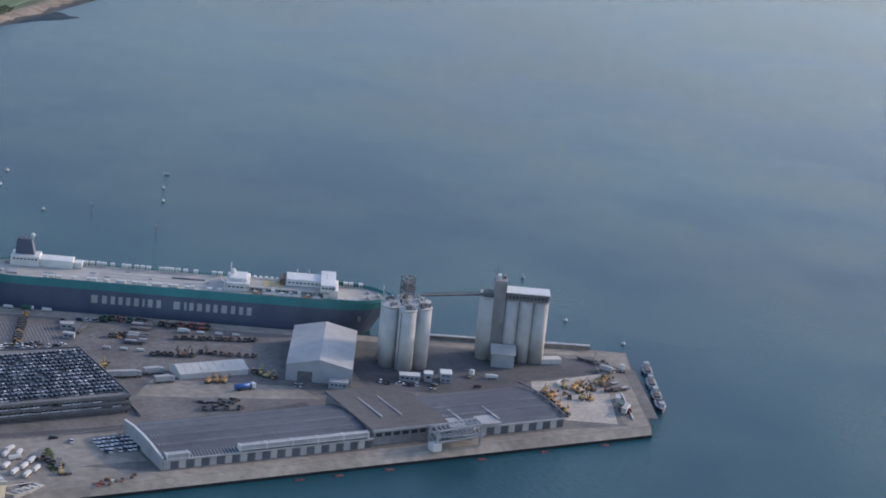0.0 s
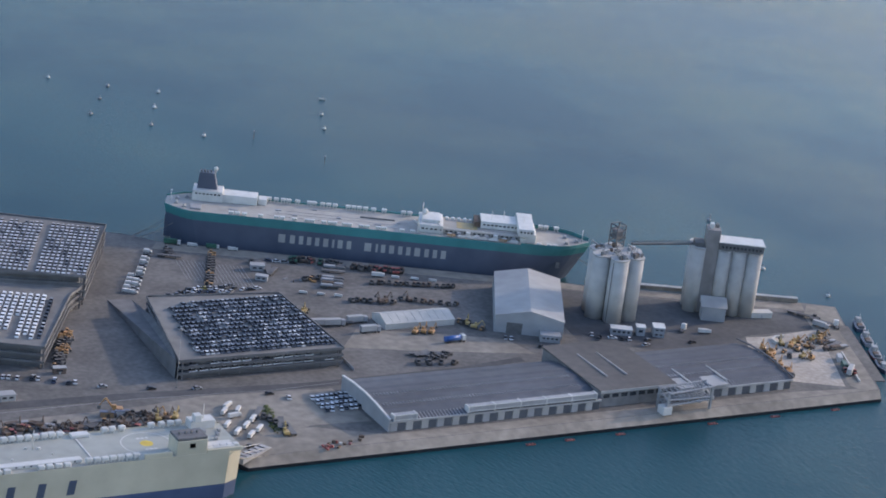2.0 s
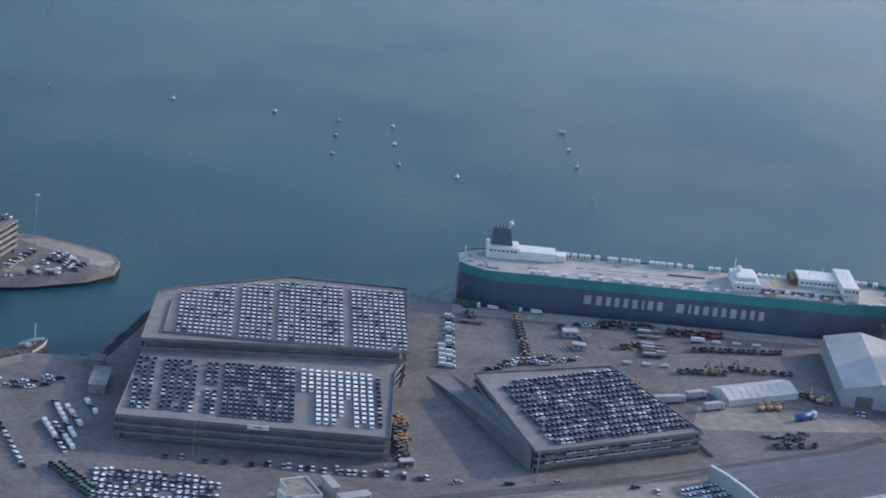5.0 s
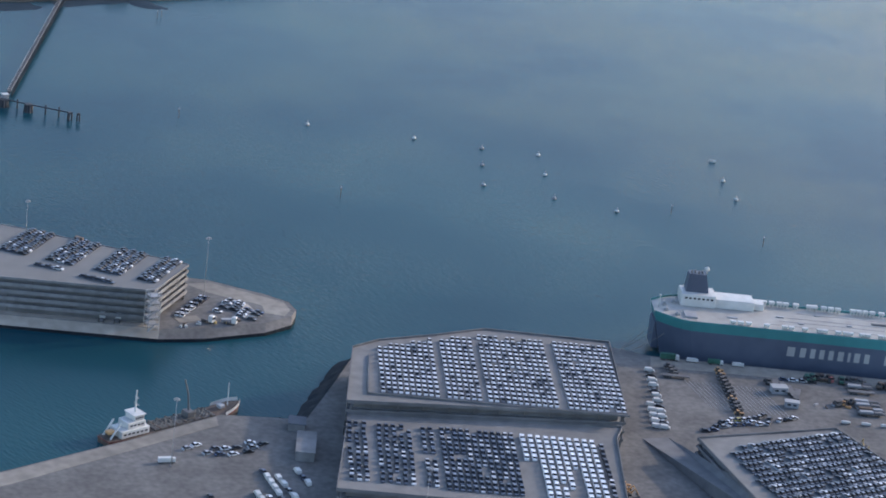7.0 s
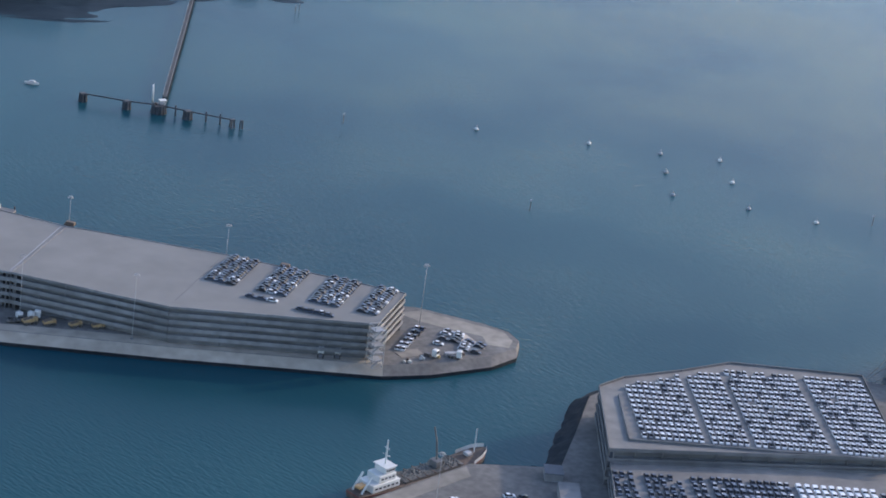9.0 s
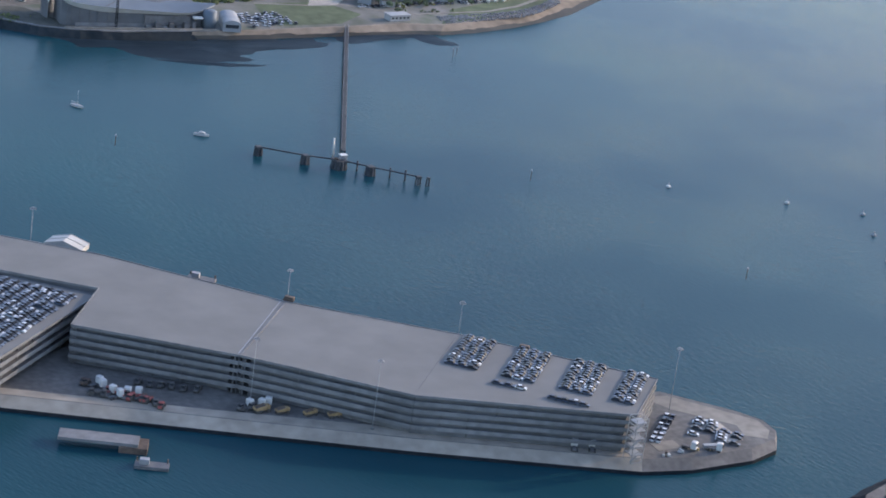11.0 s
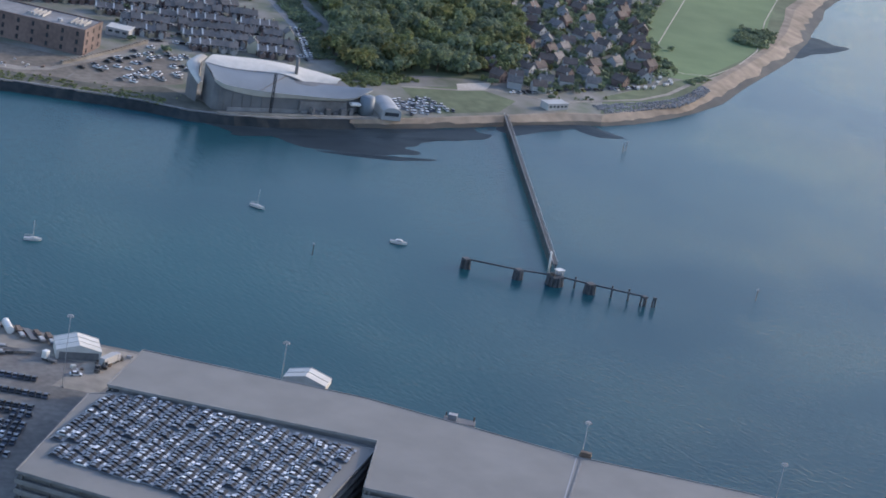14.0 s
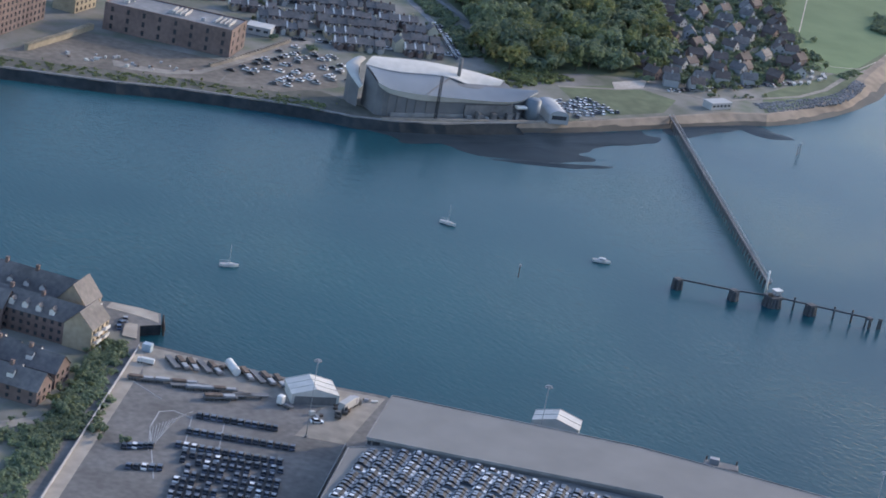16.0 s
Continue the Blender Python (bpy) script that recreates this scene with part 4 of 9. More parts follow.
    tube(bm, (-5.4, 10, D), (-5.4, 10, D + 3.4), 0.16, 0.1)
    ball(bm, -5.4, 10, D + 3.4, 0.35)
    part("stern_light", bm, WHITE, ship)
    # long low hatch
    bm = bmesh.new()
    box(bm, 54.5, 65.5, 12.2, 12.9, D - 0.02, D + 0.35)
    part("hatch_coaming", bm, STEELDARK, ship)
    for k, y in enumerate((5.0, 8.2, 11.0, 15.2)):
        bm = bmesh.new()
        box(bm, 25 + 3 * k, 70 - 4 * k, y, y + 0.09, D, D + 0.08)
        part("deck_seam", bm, GREYPAINT, ship)
    # accommodation amidships
    mid = block("deck_house", 73.0, 80.5, 4.0, 16.5, D, D + 2.7, WHITE, ship)
    window_band(73.4, 80.2, 4.0, D + 1.2, 0.5, 5, mid)
    block("deck_house", 73.8, 79.5, 6.5, 14.5, D + 2.7, D + 3.7, WHITE, ship)
    bm = bmesh.new()
    ball(bm, 74.8, 11.5, D + 4.6, 0.95)
    part("radar_dome", bm, WHITE, ship)
    bm = bmesh.new()
    tube(bm, (74.0, 13.5, D + 3.5), (74.0, 13.5, D + 7.0), 0.16, 0.08)
    tube(bm, (74.0, 12.6, D + 5.8), (74.0, 14.4, D + 5.8), 0.08)
    part("mast", bm, WHITE, ship)
    low = block("deck_house", 80.5, 105.0, 5.0, 17.0, D, D + 1.6, SHIPDECK, ship)
    window_band(81, 104.5, 5.0, D + 0.7, 0.45, 16, low)
    block("lift_pad", 85, 91.5, 7.0, 13.0, D + 1.6, D + 1.72, YELLOW, ship, "faded yellow deck marking", 0)
    br = block("upper_house", 92.5, 105.0, 9.5, 17.5, D + 1.6, D + 4.0, WHITE, ship)
    window_band(93, 104.6, 9.5, D + 2.6, 0.5, 9, br)
    block("upper_house", 90.5, 92.4, 10.0, 17.0, D + 1.6, D + 3.4, RUST, ship, "rust-brown end of the house")
    wh = block("wheelhouse", 104.0, 109.0, 2.2, 18.8, D + 2.6, D + 5.0, WHITE, ship)
    block("wheelhouse_base", 105.0, 110.0, 4.5, 17.0, D, D + 2.6, WHITE, ship)
    bm = bmesh.new()
    box(bm, 108.98, 109.06, 2.8, 18.2, D + 3.7, D + 4.4)
    part("window", bm, GLASS, wh)
    window_band(104.4, 108.8, 2.2, D + 3.7, 0.6, 4, wh)
    for x, y, h in ((96, 12, 2.2), (100, 14, 1.8), (106, 8, 2.4), (106, 13, 1.5)):
        bm = bmesh.new()
        tube(bm, (x, y, D + 3.9), (x, y, D + 4.6 + h), 0.09, sides=6)
        part("mast", bm, WHITE, ship)
    for k in range(7):
        bm = bmesh.new()
        v = box(bm, -1.5, 1.5, -0.45, 0.45, 0, 0.85)
        bmesh.ops.bevel(bm, geom=bm.edges[:], offset=0.3, segments=2, affect="EDGES")
        lb = part("lifeboat", bm, ORANGE if k in (0, 5) else WHITE, ship)
        lb.matrix_basis = pose(83.2 + k * 3.3, 2.4, D + 0.15)
    # forecastle gear
    for x, y in ((120, 7), (120, 13), (123.5, 10)):
        bm = bmesh.new()
        tube(bm, (x, y - 0.9, D + 0.5), (x, y + 0.9, D + 0.5), 0.45)
        box(bm, x - 0.7, x + 0.7, y - 0.4, y + 0.4, D, D + 0.3)
        part("winch", bm, GREYPAINT, ship)
    bm = bmesh.new()
    tube(bm, (125.2, 10, D), (125.2, 10, D + 4.2), 0.2, 0.1)
    tube(bm, (125.2, 8.8, D + 3.3), (125.2, 11.2, D + 3.3), 0.07)
    part("foremast", bm, WHITE, ship)
    # anchor and stern door
    bm = bmesh.new()
    box(bm, 117, 118.2, -0.02 + 1.6, 2.0, 5.4, 7.2)
    part("anchor", bm, STEELDARK, ship)
    bm = bmesh.new()
    box(bm, -6.6, -4.6, 6.2, 13.8, 1.2, 8.5)
    part("stern_ramp", bm, HULL, ship)
    return ship


car_carrier = ro_ro_ship()


def lifeboat_capsule():
    bm = bmesh.new()
    box(bm, -0.85, 0.85, -0.55, 0.55, 0.5, 1.6)
    bmesh.ops.bevel(bm, geom=bm.edges[:], offset=0.22, segments=1, affect="EDGES")
    box(bm, -0.5, -0.25, -0.3, 0.3, 0, 0.55)
    box(bm, 0.25, 0.5, -0.3, 0.3, 0, 0.55)
    me = bpy.data.meshes.new("ventilator")
    bm.to_mesh(me)
    bm.free()
    me.materials.append(WHITE)
    return me


SIGNAL = material("bright yellow deck paint", [(0.60, 0.44, 0.07), (0.68, 0.50, 0.09)], 0.7, scale=1)


def cream_ship():
    """The cream carrier; its own x runs forward from the stern."""
    ship = thing("ship", -52.5, -8.4, 0, 180, "cream and blue vehicle carrier with a pale green deck", "ship")
    L, B, D = 118, 18, 12.3
    part("hull", hull(L, B, [(-1, 2), (4.0, 2), (6, 0), (8.5, 0), (D, 0)], 15, 3, 0.3), [CREAM, CREAM, BOOT, GREENDECK], ship, "cream hull over a blue waterline band")
    part("bulwark", bulwark(L, B, D, 0.25, 15, 3, 0.22, 0.0, 1.0), CREAM, ship)
    # landing circle
    for r0, r1, mat, nm in ((6.0, 6.25, WHITE, "landing_ring"), (0, 1.6, SIGNAL, "landing_spot")):
        bm = bmesh.new()
        n = 40
        if r0:
            for i in range(n):
                a, b = 2 * math.pi * i / n, 2 * math.pi * (i + 1) / n
                bm.faces.new([bm.verts.new((21.6 + r * math.cos(t), 9.0 + r * math.sin(t), D + 0.03)) for r, t in ((r0, a), (r1, a), (r1, b), (r0, b))])
        else:
            tube(bm, (21.6, 9, D), (21.6, 9, D + 0.03), r1, sides=24)
        part(nm, bm, mat, ship, "white painted ring" if r0 else "yellow painted spot")
    for y in (6.0, 12.2):
        for k in range(3):
            bm = bmesh.new()
            box(bm, 20.1 + k * 1.1, 20.9 + k * 1.1, y - 0.35, y + 0.35, D, D + 0.035)
            part("deck_marking", bm, WHITE, ship)
    # funnel at the near quarter
    fun = block("funnel", 9.8, 17.6, 12.6, 17.95, D, D + 3.9, CREAM, ship, "cream funnel casing with a black top")
    block("funnel_cap", 9.9, 17.5, 12.7, 17.85, D + 3.9, D + 4.6, STEELDARK, ship, "black funnel top")
    block("side_screen", 0.5, 9.7, 17.35, 17.95, D, D + 1.0, CREAM, ship)
    for k in range(5):
        block("deck_box", 1.2 + 1.75 * k, 2.6 + 1.75 * k, 15.9 + 0.1 * (k % 2), 17.1, D + 0.2, D + 1.5, WHITE, ship, "white deck box", 0.15)
    for k in range(6):
        block("mooring_gear", 1.5 + 1.3 * k, 2.4 + 1.3 * k, 6.0 + 2.2 * (k % 3), 7.0 + 2.2 * (k % 3), D, D + 0.8, GREYPAINT if k % 2 else ROOFLIGHT, ship, "", 0.15)
    block("stern_tower", 6.0, 8.0, 3.4, 5.4, D + 2.2, D + 4.2, WHITE, ship, "white stern lookout", 0.2)
    for k in range(4):
        bm = bmesh.new()
        tube(bm, (11.6 + k * 1.5, 15.2, D + 4.3), (11.6 + k * 1.5, 15.2, D + 5.3), 0.35, sides=10)
        part("exhaust_pipe", bm, STEELDARK, fun)
    bm = bmesh.new()
    box(bm, 12.9, 14.3, 17.86, 17.95, D + 1.9, D + 3.1)
    part("emblem", bm, BOOT, fun, "plain dark blue emblem")
    block("side_screen", 18.5, 25.6, 17.4, 17.9, D, D + 1.5, CREAM, ship)
    block("machinery_house", 2.5, 9.5, 14.0, 17.5, D, D + 1.3, WHITE, ship)
    block("machinery_house", 2.0, 8.5, 1.0, 4.5, D, D + 2.2, WHITE, ship)
    bm = bmesh.new()
    tube(bm, (4.8, 3, D + 2), (4.8, 3, D + 6), 0.14, 0.07)
    part("mast", bm, WHITE, ship)
    cap = lifeboat_capsule()
    for i in range(7):
        shared("ventilator", cap, ship, pose(27.2 + i * 1.95, 16.7, D))
    for i in range(4):
        shared("ventilator", cap, ship, pose(44.2 + i * 2.1, 17.0, D - 0.4))
    for i in range(14):
        shared("ventilator", cap, ship, pose(58.5 + i * 2.15, 17.0, D - 0.5))
    for x in [10.5, 12.5, 14.8, 17.5, 25.0, 27.4, 29.4] + [40.6 + i * 1.95 for i in range(10)] + [64.5, 70, 72, 74, 79, 83, 85.2, 87.4]:
        shared("ventilator", cap, ship, pose(x, 1.2, D))
    # low house along the near side and the seam across the deck
    lo = block("deck_house", 40.0, 84.0, 13.6, 15.6, D, D + 0.9, WHITE, ship)
    window_band(41, 83, 15.6, D + 0.35, 0.3, 24, lo, 1, 0.5)
    block("deck_seam", 36.9, 37.3, 1.5, 16.0, D, D + 0.12, WHITE, ship, "", 0)
    block("gangway_frame", 33.5, 38.0, 0.4, 2.6, D, D + 0.8, WHITE, ship)
    for x, y, s in ((47, 6.0, 0.8), (50, 5.2, 0.6), (63, 7.5, 1.0), (60.5, 7.3, 0.7), (55, 10.5, 0.5), (70, 5, 0.9), (45, 9.5, 0.5)):
        block("deck_locker", x, x + s, y, y + s * 0.8, D, D + 0.7 * s, WHITE, ship)
    bm = bmesh.new()
    tube(bm, (48.6, 5.6, D), (48.6, 5.6, D + 5.0), 0.12, 0.08)
    tube(bm, (48.6, 5.6, D + 2.2), (50.0, 5.6, D + 2.4), 0.1)
    part("mast", bm, WHITE, ship)
    # name on the side: five dark slanted blocks
    for k in range(5):
        bm = bmesh.new()
        v = box(bm, -0.95, 0.95, -0.03, 0.05, 0, 3.6)
        for w in v:
            w.co.x -= w.co.z * 0.16
        nb = part("name_block", bm, HULL, ship, "dark blue painted block")
        nb.matrix_basis = pose(43.4 + 7.35 * k, 18.0, 5.6)
    return ship


cream_carrier = cream_ship()


def mooring_line(p, q, sag):
    """One continuous sagging rope."""
    bm = bmesh.new()
    p, q = Vector(p), Vector(q)
    side = (q - p).cross(Vector((0, 0, 1))).normalized() * 0.07
    up = Vector((0, 0, 0.07))
    rings = []
    for t in range(9):
        c = p.lerp(q, t / 8) - Vector((0, 0, sag * t / 2 * (1 - t / 8)))
        rings.append([bm.verts.new(c + side * math.cos(a) + up * math.sin(a)) for a in (0, 1.257, 2.513, 3.77, 5.027)])
    for a, b in zip(rings, rings[1:]):
        for i in range(5):
            bm.faces.new((a[i], a[(i + 1) % 5], b[(i + 1) % 5], b[i]))
    one("mooring_line", bm, ROPE, "pale mooring rope from ship to quay", "rope", group="mooring ropes")


ROPE = material("rope", [(0.20, 0.18, 0.14), (0.30, 0.27, 0.22)], 0.9, scale=2)
for p, q in (((-52.4, -24, 9), (-40, -10.6, QZ + 0.03)), ((-52.4, -21, 8), (-38, -10.8, QZ + 0.03)), ((-52.4, -12, 8), (-42, -10.2, QZ + 0.03)), ((2, 147, 8), (-12, 146.5, QZ + 0.03)), ((4, 152, 8), (-14, 148, QZ + 0.03)), ((8.5, 158, 8.5), (-13.5, 148.5, QZ + 0.03)), ((114, 90, 8), (124, 76.2, QZ + 0.03)), ((114.5, 92, 8), (128, 74.5, QZ + 0.03))):
    mooring_line(p, q, 0.6)


def work_boat(x, y, rz, L, B, hullmat, label, category="boat", house=True, mast=4.0, name="boat"):
    """A small vessel: sheered hull, rubbing strake, deck house with windows, mast."""
    b = thing(name, x, y, 0, rz, label, category)
    bm = bmesh.new()
    n = 12
    rows = []
    for z, f in ((-0.4, 0.75), (0.25, 0.95), (1.0, 1.0)):
        ring = []
        for side in (-1, 1):
            for i in (range(n + 1) if side < 0 else range(n, -1, -1)):
                s = i / n
                w = B / 2 * f * (0.8 + 0.2 * min(1, s * 4)) * max(0.04, (1 - max(0, (s - 0.55) / 0.45) ** 2))
                ring.append(bm.verts.new(((s - 0.5) * L * (0.94 + 0.06 * f), side * w, z + (0.5 * max(0, s - 0.5) if z > 0.9 else 0) * B / 3)))
        rows.append(ring)
    for k in range(2):
        for i in range(len(rows[0])):
            j = (i + 1) % len(rows[0])
            bm.faces.new((rows[k][i], rows[k][j], rows[k + 1][j], rows[k + 1][i])).material_index = k
    bm.faces.new(rows[2]).material_index = 2
    bmesh.ops.recalc_face_normals(bm, faces=bm.faces[:])
    part("hull", bm, [hullmat, hullmat if hullmat is not RUST else RED, GREYPAINT], b)
    if house:
        h = block("deck_house", -L * 0.22, L * 0.12, -B * 0.3, B * 0.3, 1.0, 2.2, WHITE, b)
        h2 = block("wheelhouse", -L * 0.08, L * 0.1, -B * 0.24, B * 0.24, 2.2, 3.3, WHITE, b)
        window_band(-L * 0.2, L * 0.1, -B * 0.3, 1.5, 0.35, 4, h)
        window_band(-L * 0.07, L * 0.09, -B * 0.24, 2.7, 0.35, 3, h2)
    if mast:
        bm = bmesh.new()
        tube(bm, (0, 0, 1.0), (0, 0, 1.2 + mast), 0.1 if L > 6 else 0.06, 0.05, sides=6)
        part("mast", bm, WHITE, b)
    if L < 6:
        b.matrix_basis = b.matrix_basis @ Matrix.Diagonal((0.9, 0.9, 0.62, 1))
    return b



def dredger():
    """A low hopper vessel: house aft, open hold with a grab crane, raised white bow."""
    d = thing("dredger", -148.8, 136.6, 0, 14.5, "rusty red hopper dredger with a white deckhouse and white bow", "ship")
    L, B, n = 40.0, 6.2, 24
    bm = bmesh.new()
    rows = []
    for z, f in ((-0.6, 0.9), (0.5, 0.98), (1.0, 1.0)):
        ring = []
        for side in (-1, 1):
            for i in (range(n + 1) if side < 0 else range(n, -1, -1)):
                s = i / n
                w = B / 2 * f * (0.72 + 0.28 * min(1, s * 7)) * max(0.05, (1 - max(0, (s - 0.8) / 0.2) ** 2.2) ** 0.6 if s < 1 else 0.05)
                rise = max(0, (s - 0.82) / 0.18) * 1.5 + (0.5 if s < 0.26 else 0)
                ring.append(bm.verts.new(((s - 0.5) * L * (0.97 + 0.03 * f), side * w, z + (rise if z > 0.4 else 0))))
        rows.append(ring)
    for k in range(2):
        for i in range(len(rows[0])):
            j = (i + 1) % len(rows[0])
            bm.faces.new((rows[k][i], rows[k][j], rows[k + 1][j], rows[k + 1][i])).material_index = k
    bm.faces.new(rows[2]).material_index = 2
    bmesh.ops.recalc_face_normals(bm, faces=bm.faces[:])
    part("hull", bm, [RUST, material("rusty red hull", [(0.16, 0.05, 0.04), (0.24, 0.09, 0.07)], 0.7, scale=1), RUST], d)
    bm = bmesh.new()
    for side in (-1, 1):
        for i in range(6):
            s0, s1 = 0.84 + i * 0.026, 0.84 + (i + 1) * 0.026
            p = []
            for s in (s0, s1):
                w = B / 2 * max(0.06, (1 - max(0, (s - 0.8) / 0.2) ** 2.2) ** 0.6)
                p.append(((s - 0.5) * L, side * w, 1.0 + (s - 0.82) / 0.18 * 1.5))
            v = [bm.verts.new(q) for q in (p[0], p[1], (p[1][0], p[1][1], p[1][2] + 0.9), (p[0][0], p[0][1], p[0][2] + 0.9))]
            bmesh.ops.solidify(bm, geom=[bm.faces.new(v)], thickness=0.12)
    bmesh.ops.remove_doubles(bm, verts=bm.verts[:], dist=0.02)
    part("bulwark", bm, WHITE, d, "white bow bulwark")
    h = block("deckhouse", -16.6, -8.6, -2.4, 2.4, 1.5, 3.3, WHITE, d, "white deckhouse")
    h2 = block("upper_deckhouse", -14.6, -9.6, -2.0, 2.0, 3.3, 4.9, WHITE, d)
    h3 = block("wheelhouse", -12.8, -10.0, -1.8, 1.8, 4.9, 6.3, WHITE, d)
    block("wheelhouse_roof", -13.1, -9.7, -2.1, 2.1, 6.3, 6.5, WHITE, d)
    window_band(-16.2, -9.0, -2.4, 2.2, 0.4, 6, h)
    window_band(-14.2, -10.0, -2.0, 3.9, 0.4, 4, h2)
    window_band(-12.6, -10.2, -1.8, 5.4, 0.5, 4, h3)
    for p, q, r in (((-11.4, 0, 6.4), (-11.4, 0, 12.0), 0.22), ((-11.4, -1.1, 8.6), (-11.4, 1.1, 8.6), 0.1), ((-11.4, -0.8, 10.2), (-11.4, 0.8, 10.2), 0.09), ((16.4, 0, 2.2), (16.4, 0, 8.0), 0.16)):
        bm = bmesh.new()
        tube(bm, p, q, r, r * 0.6, sides=7)
        part("mast", bm, WHITE, d)
    for y in (-1.4, 1.4):
        bm = bmesh.new()
        tube(bm, (-19.0, y, 1.6), (-16.4, y, 5.2), 0.24, sides=6)
        part("davit", bm, WHITE, d)
    block("stern_boat", -19.2, -16.9, -0.9, 0.9, 2.4, 3.2, ORANGE, d, "", 0.3)
    block("hold_coaming", -6.8, 11.0, -2.3, 2.3, 1.05, 1.75, STEELDARK, d, "", 0.05)
    bm = bmesh.new()
    bmesh.ops.create_grid(bm, x_segments=40, y_segments=10, size=1)
    for v in bm.verts:
        v.co = Vector((2.1 + v.co.x * 8.6, v.co.y * 2.1, 1.78 + 0.7 * abs(noise.noise((v.co.x * 9, v.co.y * 3, 2.0)))))
    part("cargo", bm, material("dredged weed and scrap", [(0.05, 0.06, 0.055), (0.11, 0.10, 0.09)], 0.95, scale=1.5, bump=0.4), d, "dark dredged spoil in the hold")
    block("crane_house", 3.4, 5.6, -1.2, 1.2, 1.7, 3.4, STEELDARK, d, "", 0.1)
    bm = bmesh.new()
    tube(bm, (4.6, 0, 3.2), (4.3, 0.4, 7.6), 0.26, 0.2, sides=6)
    tube(bm, (4.3, 0.4, 7.6), (3.2, 0.6, 11.4), 0.2, 0.13, sides=6)
    part("crane_boom", bm, STEELDARK, d)
    block("winch", 13.6, 15.2, -0.8, 0.8, 2.0, 2.8, GREYPAINT, d, "", 0.1)
    for k in range(7):
        x = -5.5 + 2.5 * k
        block("hatch_beam", x, x + 0.25, -2.6, 2.6, 1.75, 1.95, RUST, d, "", 0)


dredger()
for x, y, r, m in ((186.2, 37.6, 63, HULL), (180.4, 26.4, 63, GREYPAINT), (175.4, 16.0, 63, RUST), (170.8, 6.6, 243, HULL)):
    wb = work_boat(x + 0.7, y - 0.35, r, 9.6, 3.4, m, "small weathered workboat moored at the dock head", "boat", False, 3.0, "workboat")
    hs = block("wheelhouse", 0.6, 2.8, -0.9, 0.9, 1.0, 2.5, ROOFLIGHT, wb, "", 0.1)
    window_band(0.8, 2.6, -0.9, 1.7, 0.4, 3, hs)
    block("fish_hold", -2.6, -0.4, -0.9, 0.9, 1.0, 1.5, RUST, wb, "", 0.1)
    block("net_drum", -4.2, -3.2, -1.0, 1.0, 1.0, 1.8, STEELDARK, wb, "", 0.2)


def shore_ramp():
    """The stern ramp let down from the cream ship on to the quay."""
    t = thing("stern_ramp", -42.0, -9.6, QZ, 34, "grey steel stern ramp let down on the quay", "ramp")
    bm = bmesh.new()
    prism(bm, [(-7, -1.5), (6.5, -1.5), (6.5, 1.5), (-7, 1.5)], 0, [1.6, 0.12, 0.12, 1.6])
    part("deck", bm, GREYPAINT, t)
    for y in (-1.6, 1.6):
        bm = bmesh.new()
        tube(bm, (-7, y, 3.2), (5.5, y, 0.5), 0.12, sides=6)
        part("side_rail", bm, ROOFLIGHT, t)
    for k in range(5):
        block("cross_bar", -5.5 + 2.4 * k, -5.3 + 2.4 * k, -1.4, 1.4, 1.45 - 0.26 * k, 1.62 - 0.26 * k, STEELDARK, t, "", 0)


shore_ramp()

# ---- dock buildings ----
def barrel_roof(bm, x0, x1, prof):
    """A vaulted roof shell closed at both ends."""
    ra, rb = [[bm.verts.new((x, y, z)) for y, z in prof] for x in (x0, x1)]
    for i in range(len(prof) - 1):
        bm.faces.new((ra[i], rb[i], rb[i + 1], ra[i + 1]))
    for x, r in ((x0, ra), (x1, rb)):
        bm.faces.new(r + [bm.verts.new((x, prof[-1][0], 2.6)), bm.verts.new((x, prof[0][0], 2.6))])
    bmesh.ops.recalc_face_normals(bm, faces=bm.faces[:])


def bent_bar(bm, prof, x0, x1, lift, thick):
    """A bar that follows a roof's profile."""
    rows = [[bm.verts.new(p) for p in ((x0, y, z + lift - thick), (x1, y, z + lift - thick), (x1, y, z + lift), (x0, y, z + lift))] for y, z in prof]
    for p, q in zip(rows, rows[1:]):
        for i in range(4):
            bm.faces.new((p[i], p[(i + 1) % 4], q[(i + 1) % 4], q[i]))
    bm.faces.new(rows[0][::-1])
    bm.faces.new(rows[-1])
    bmesh.ops.recalc_face_normals(bm, faces=bm.faces[:])


SKYLIGHT = material("dirty skylight glass", [(0.30, 0.31, 0.32), (0.40, 0.41, 0.42)], 0.5, scale=1)


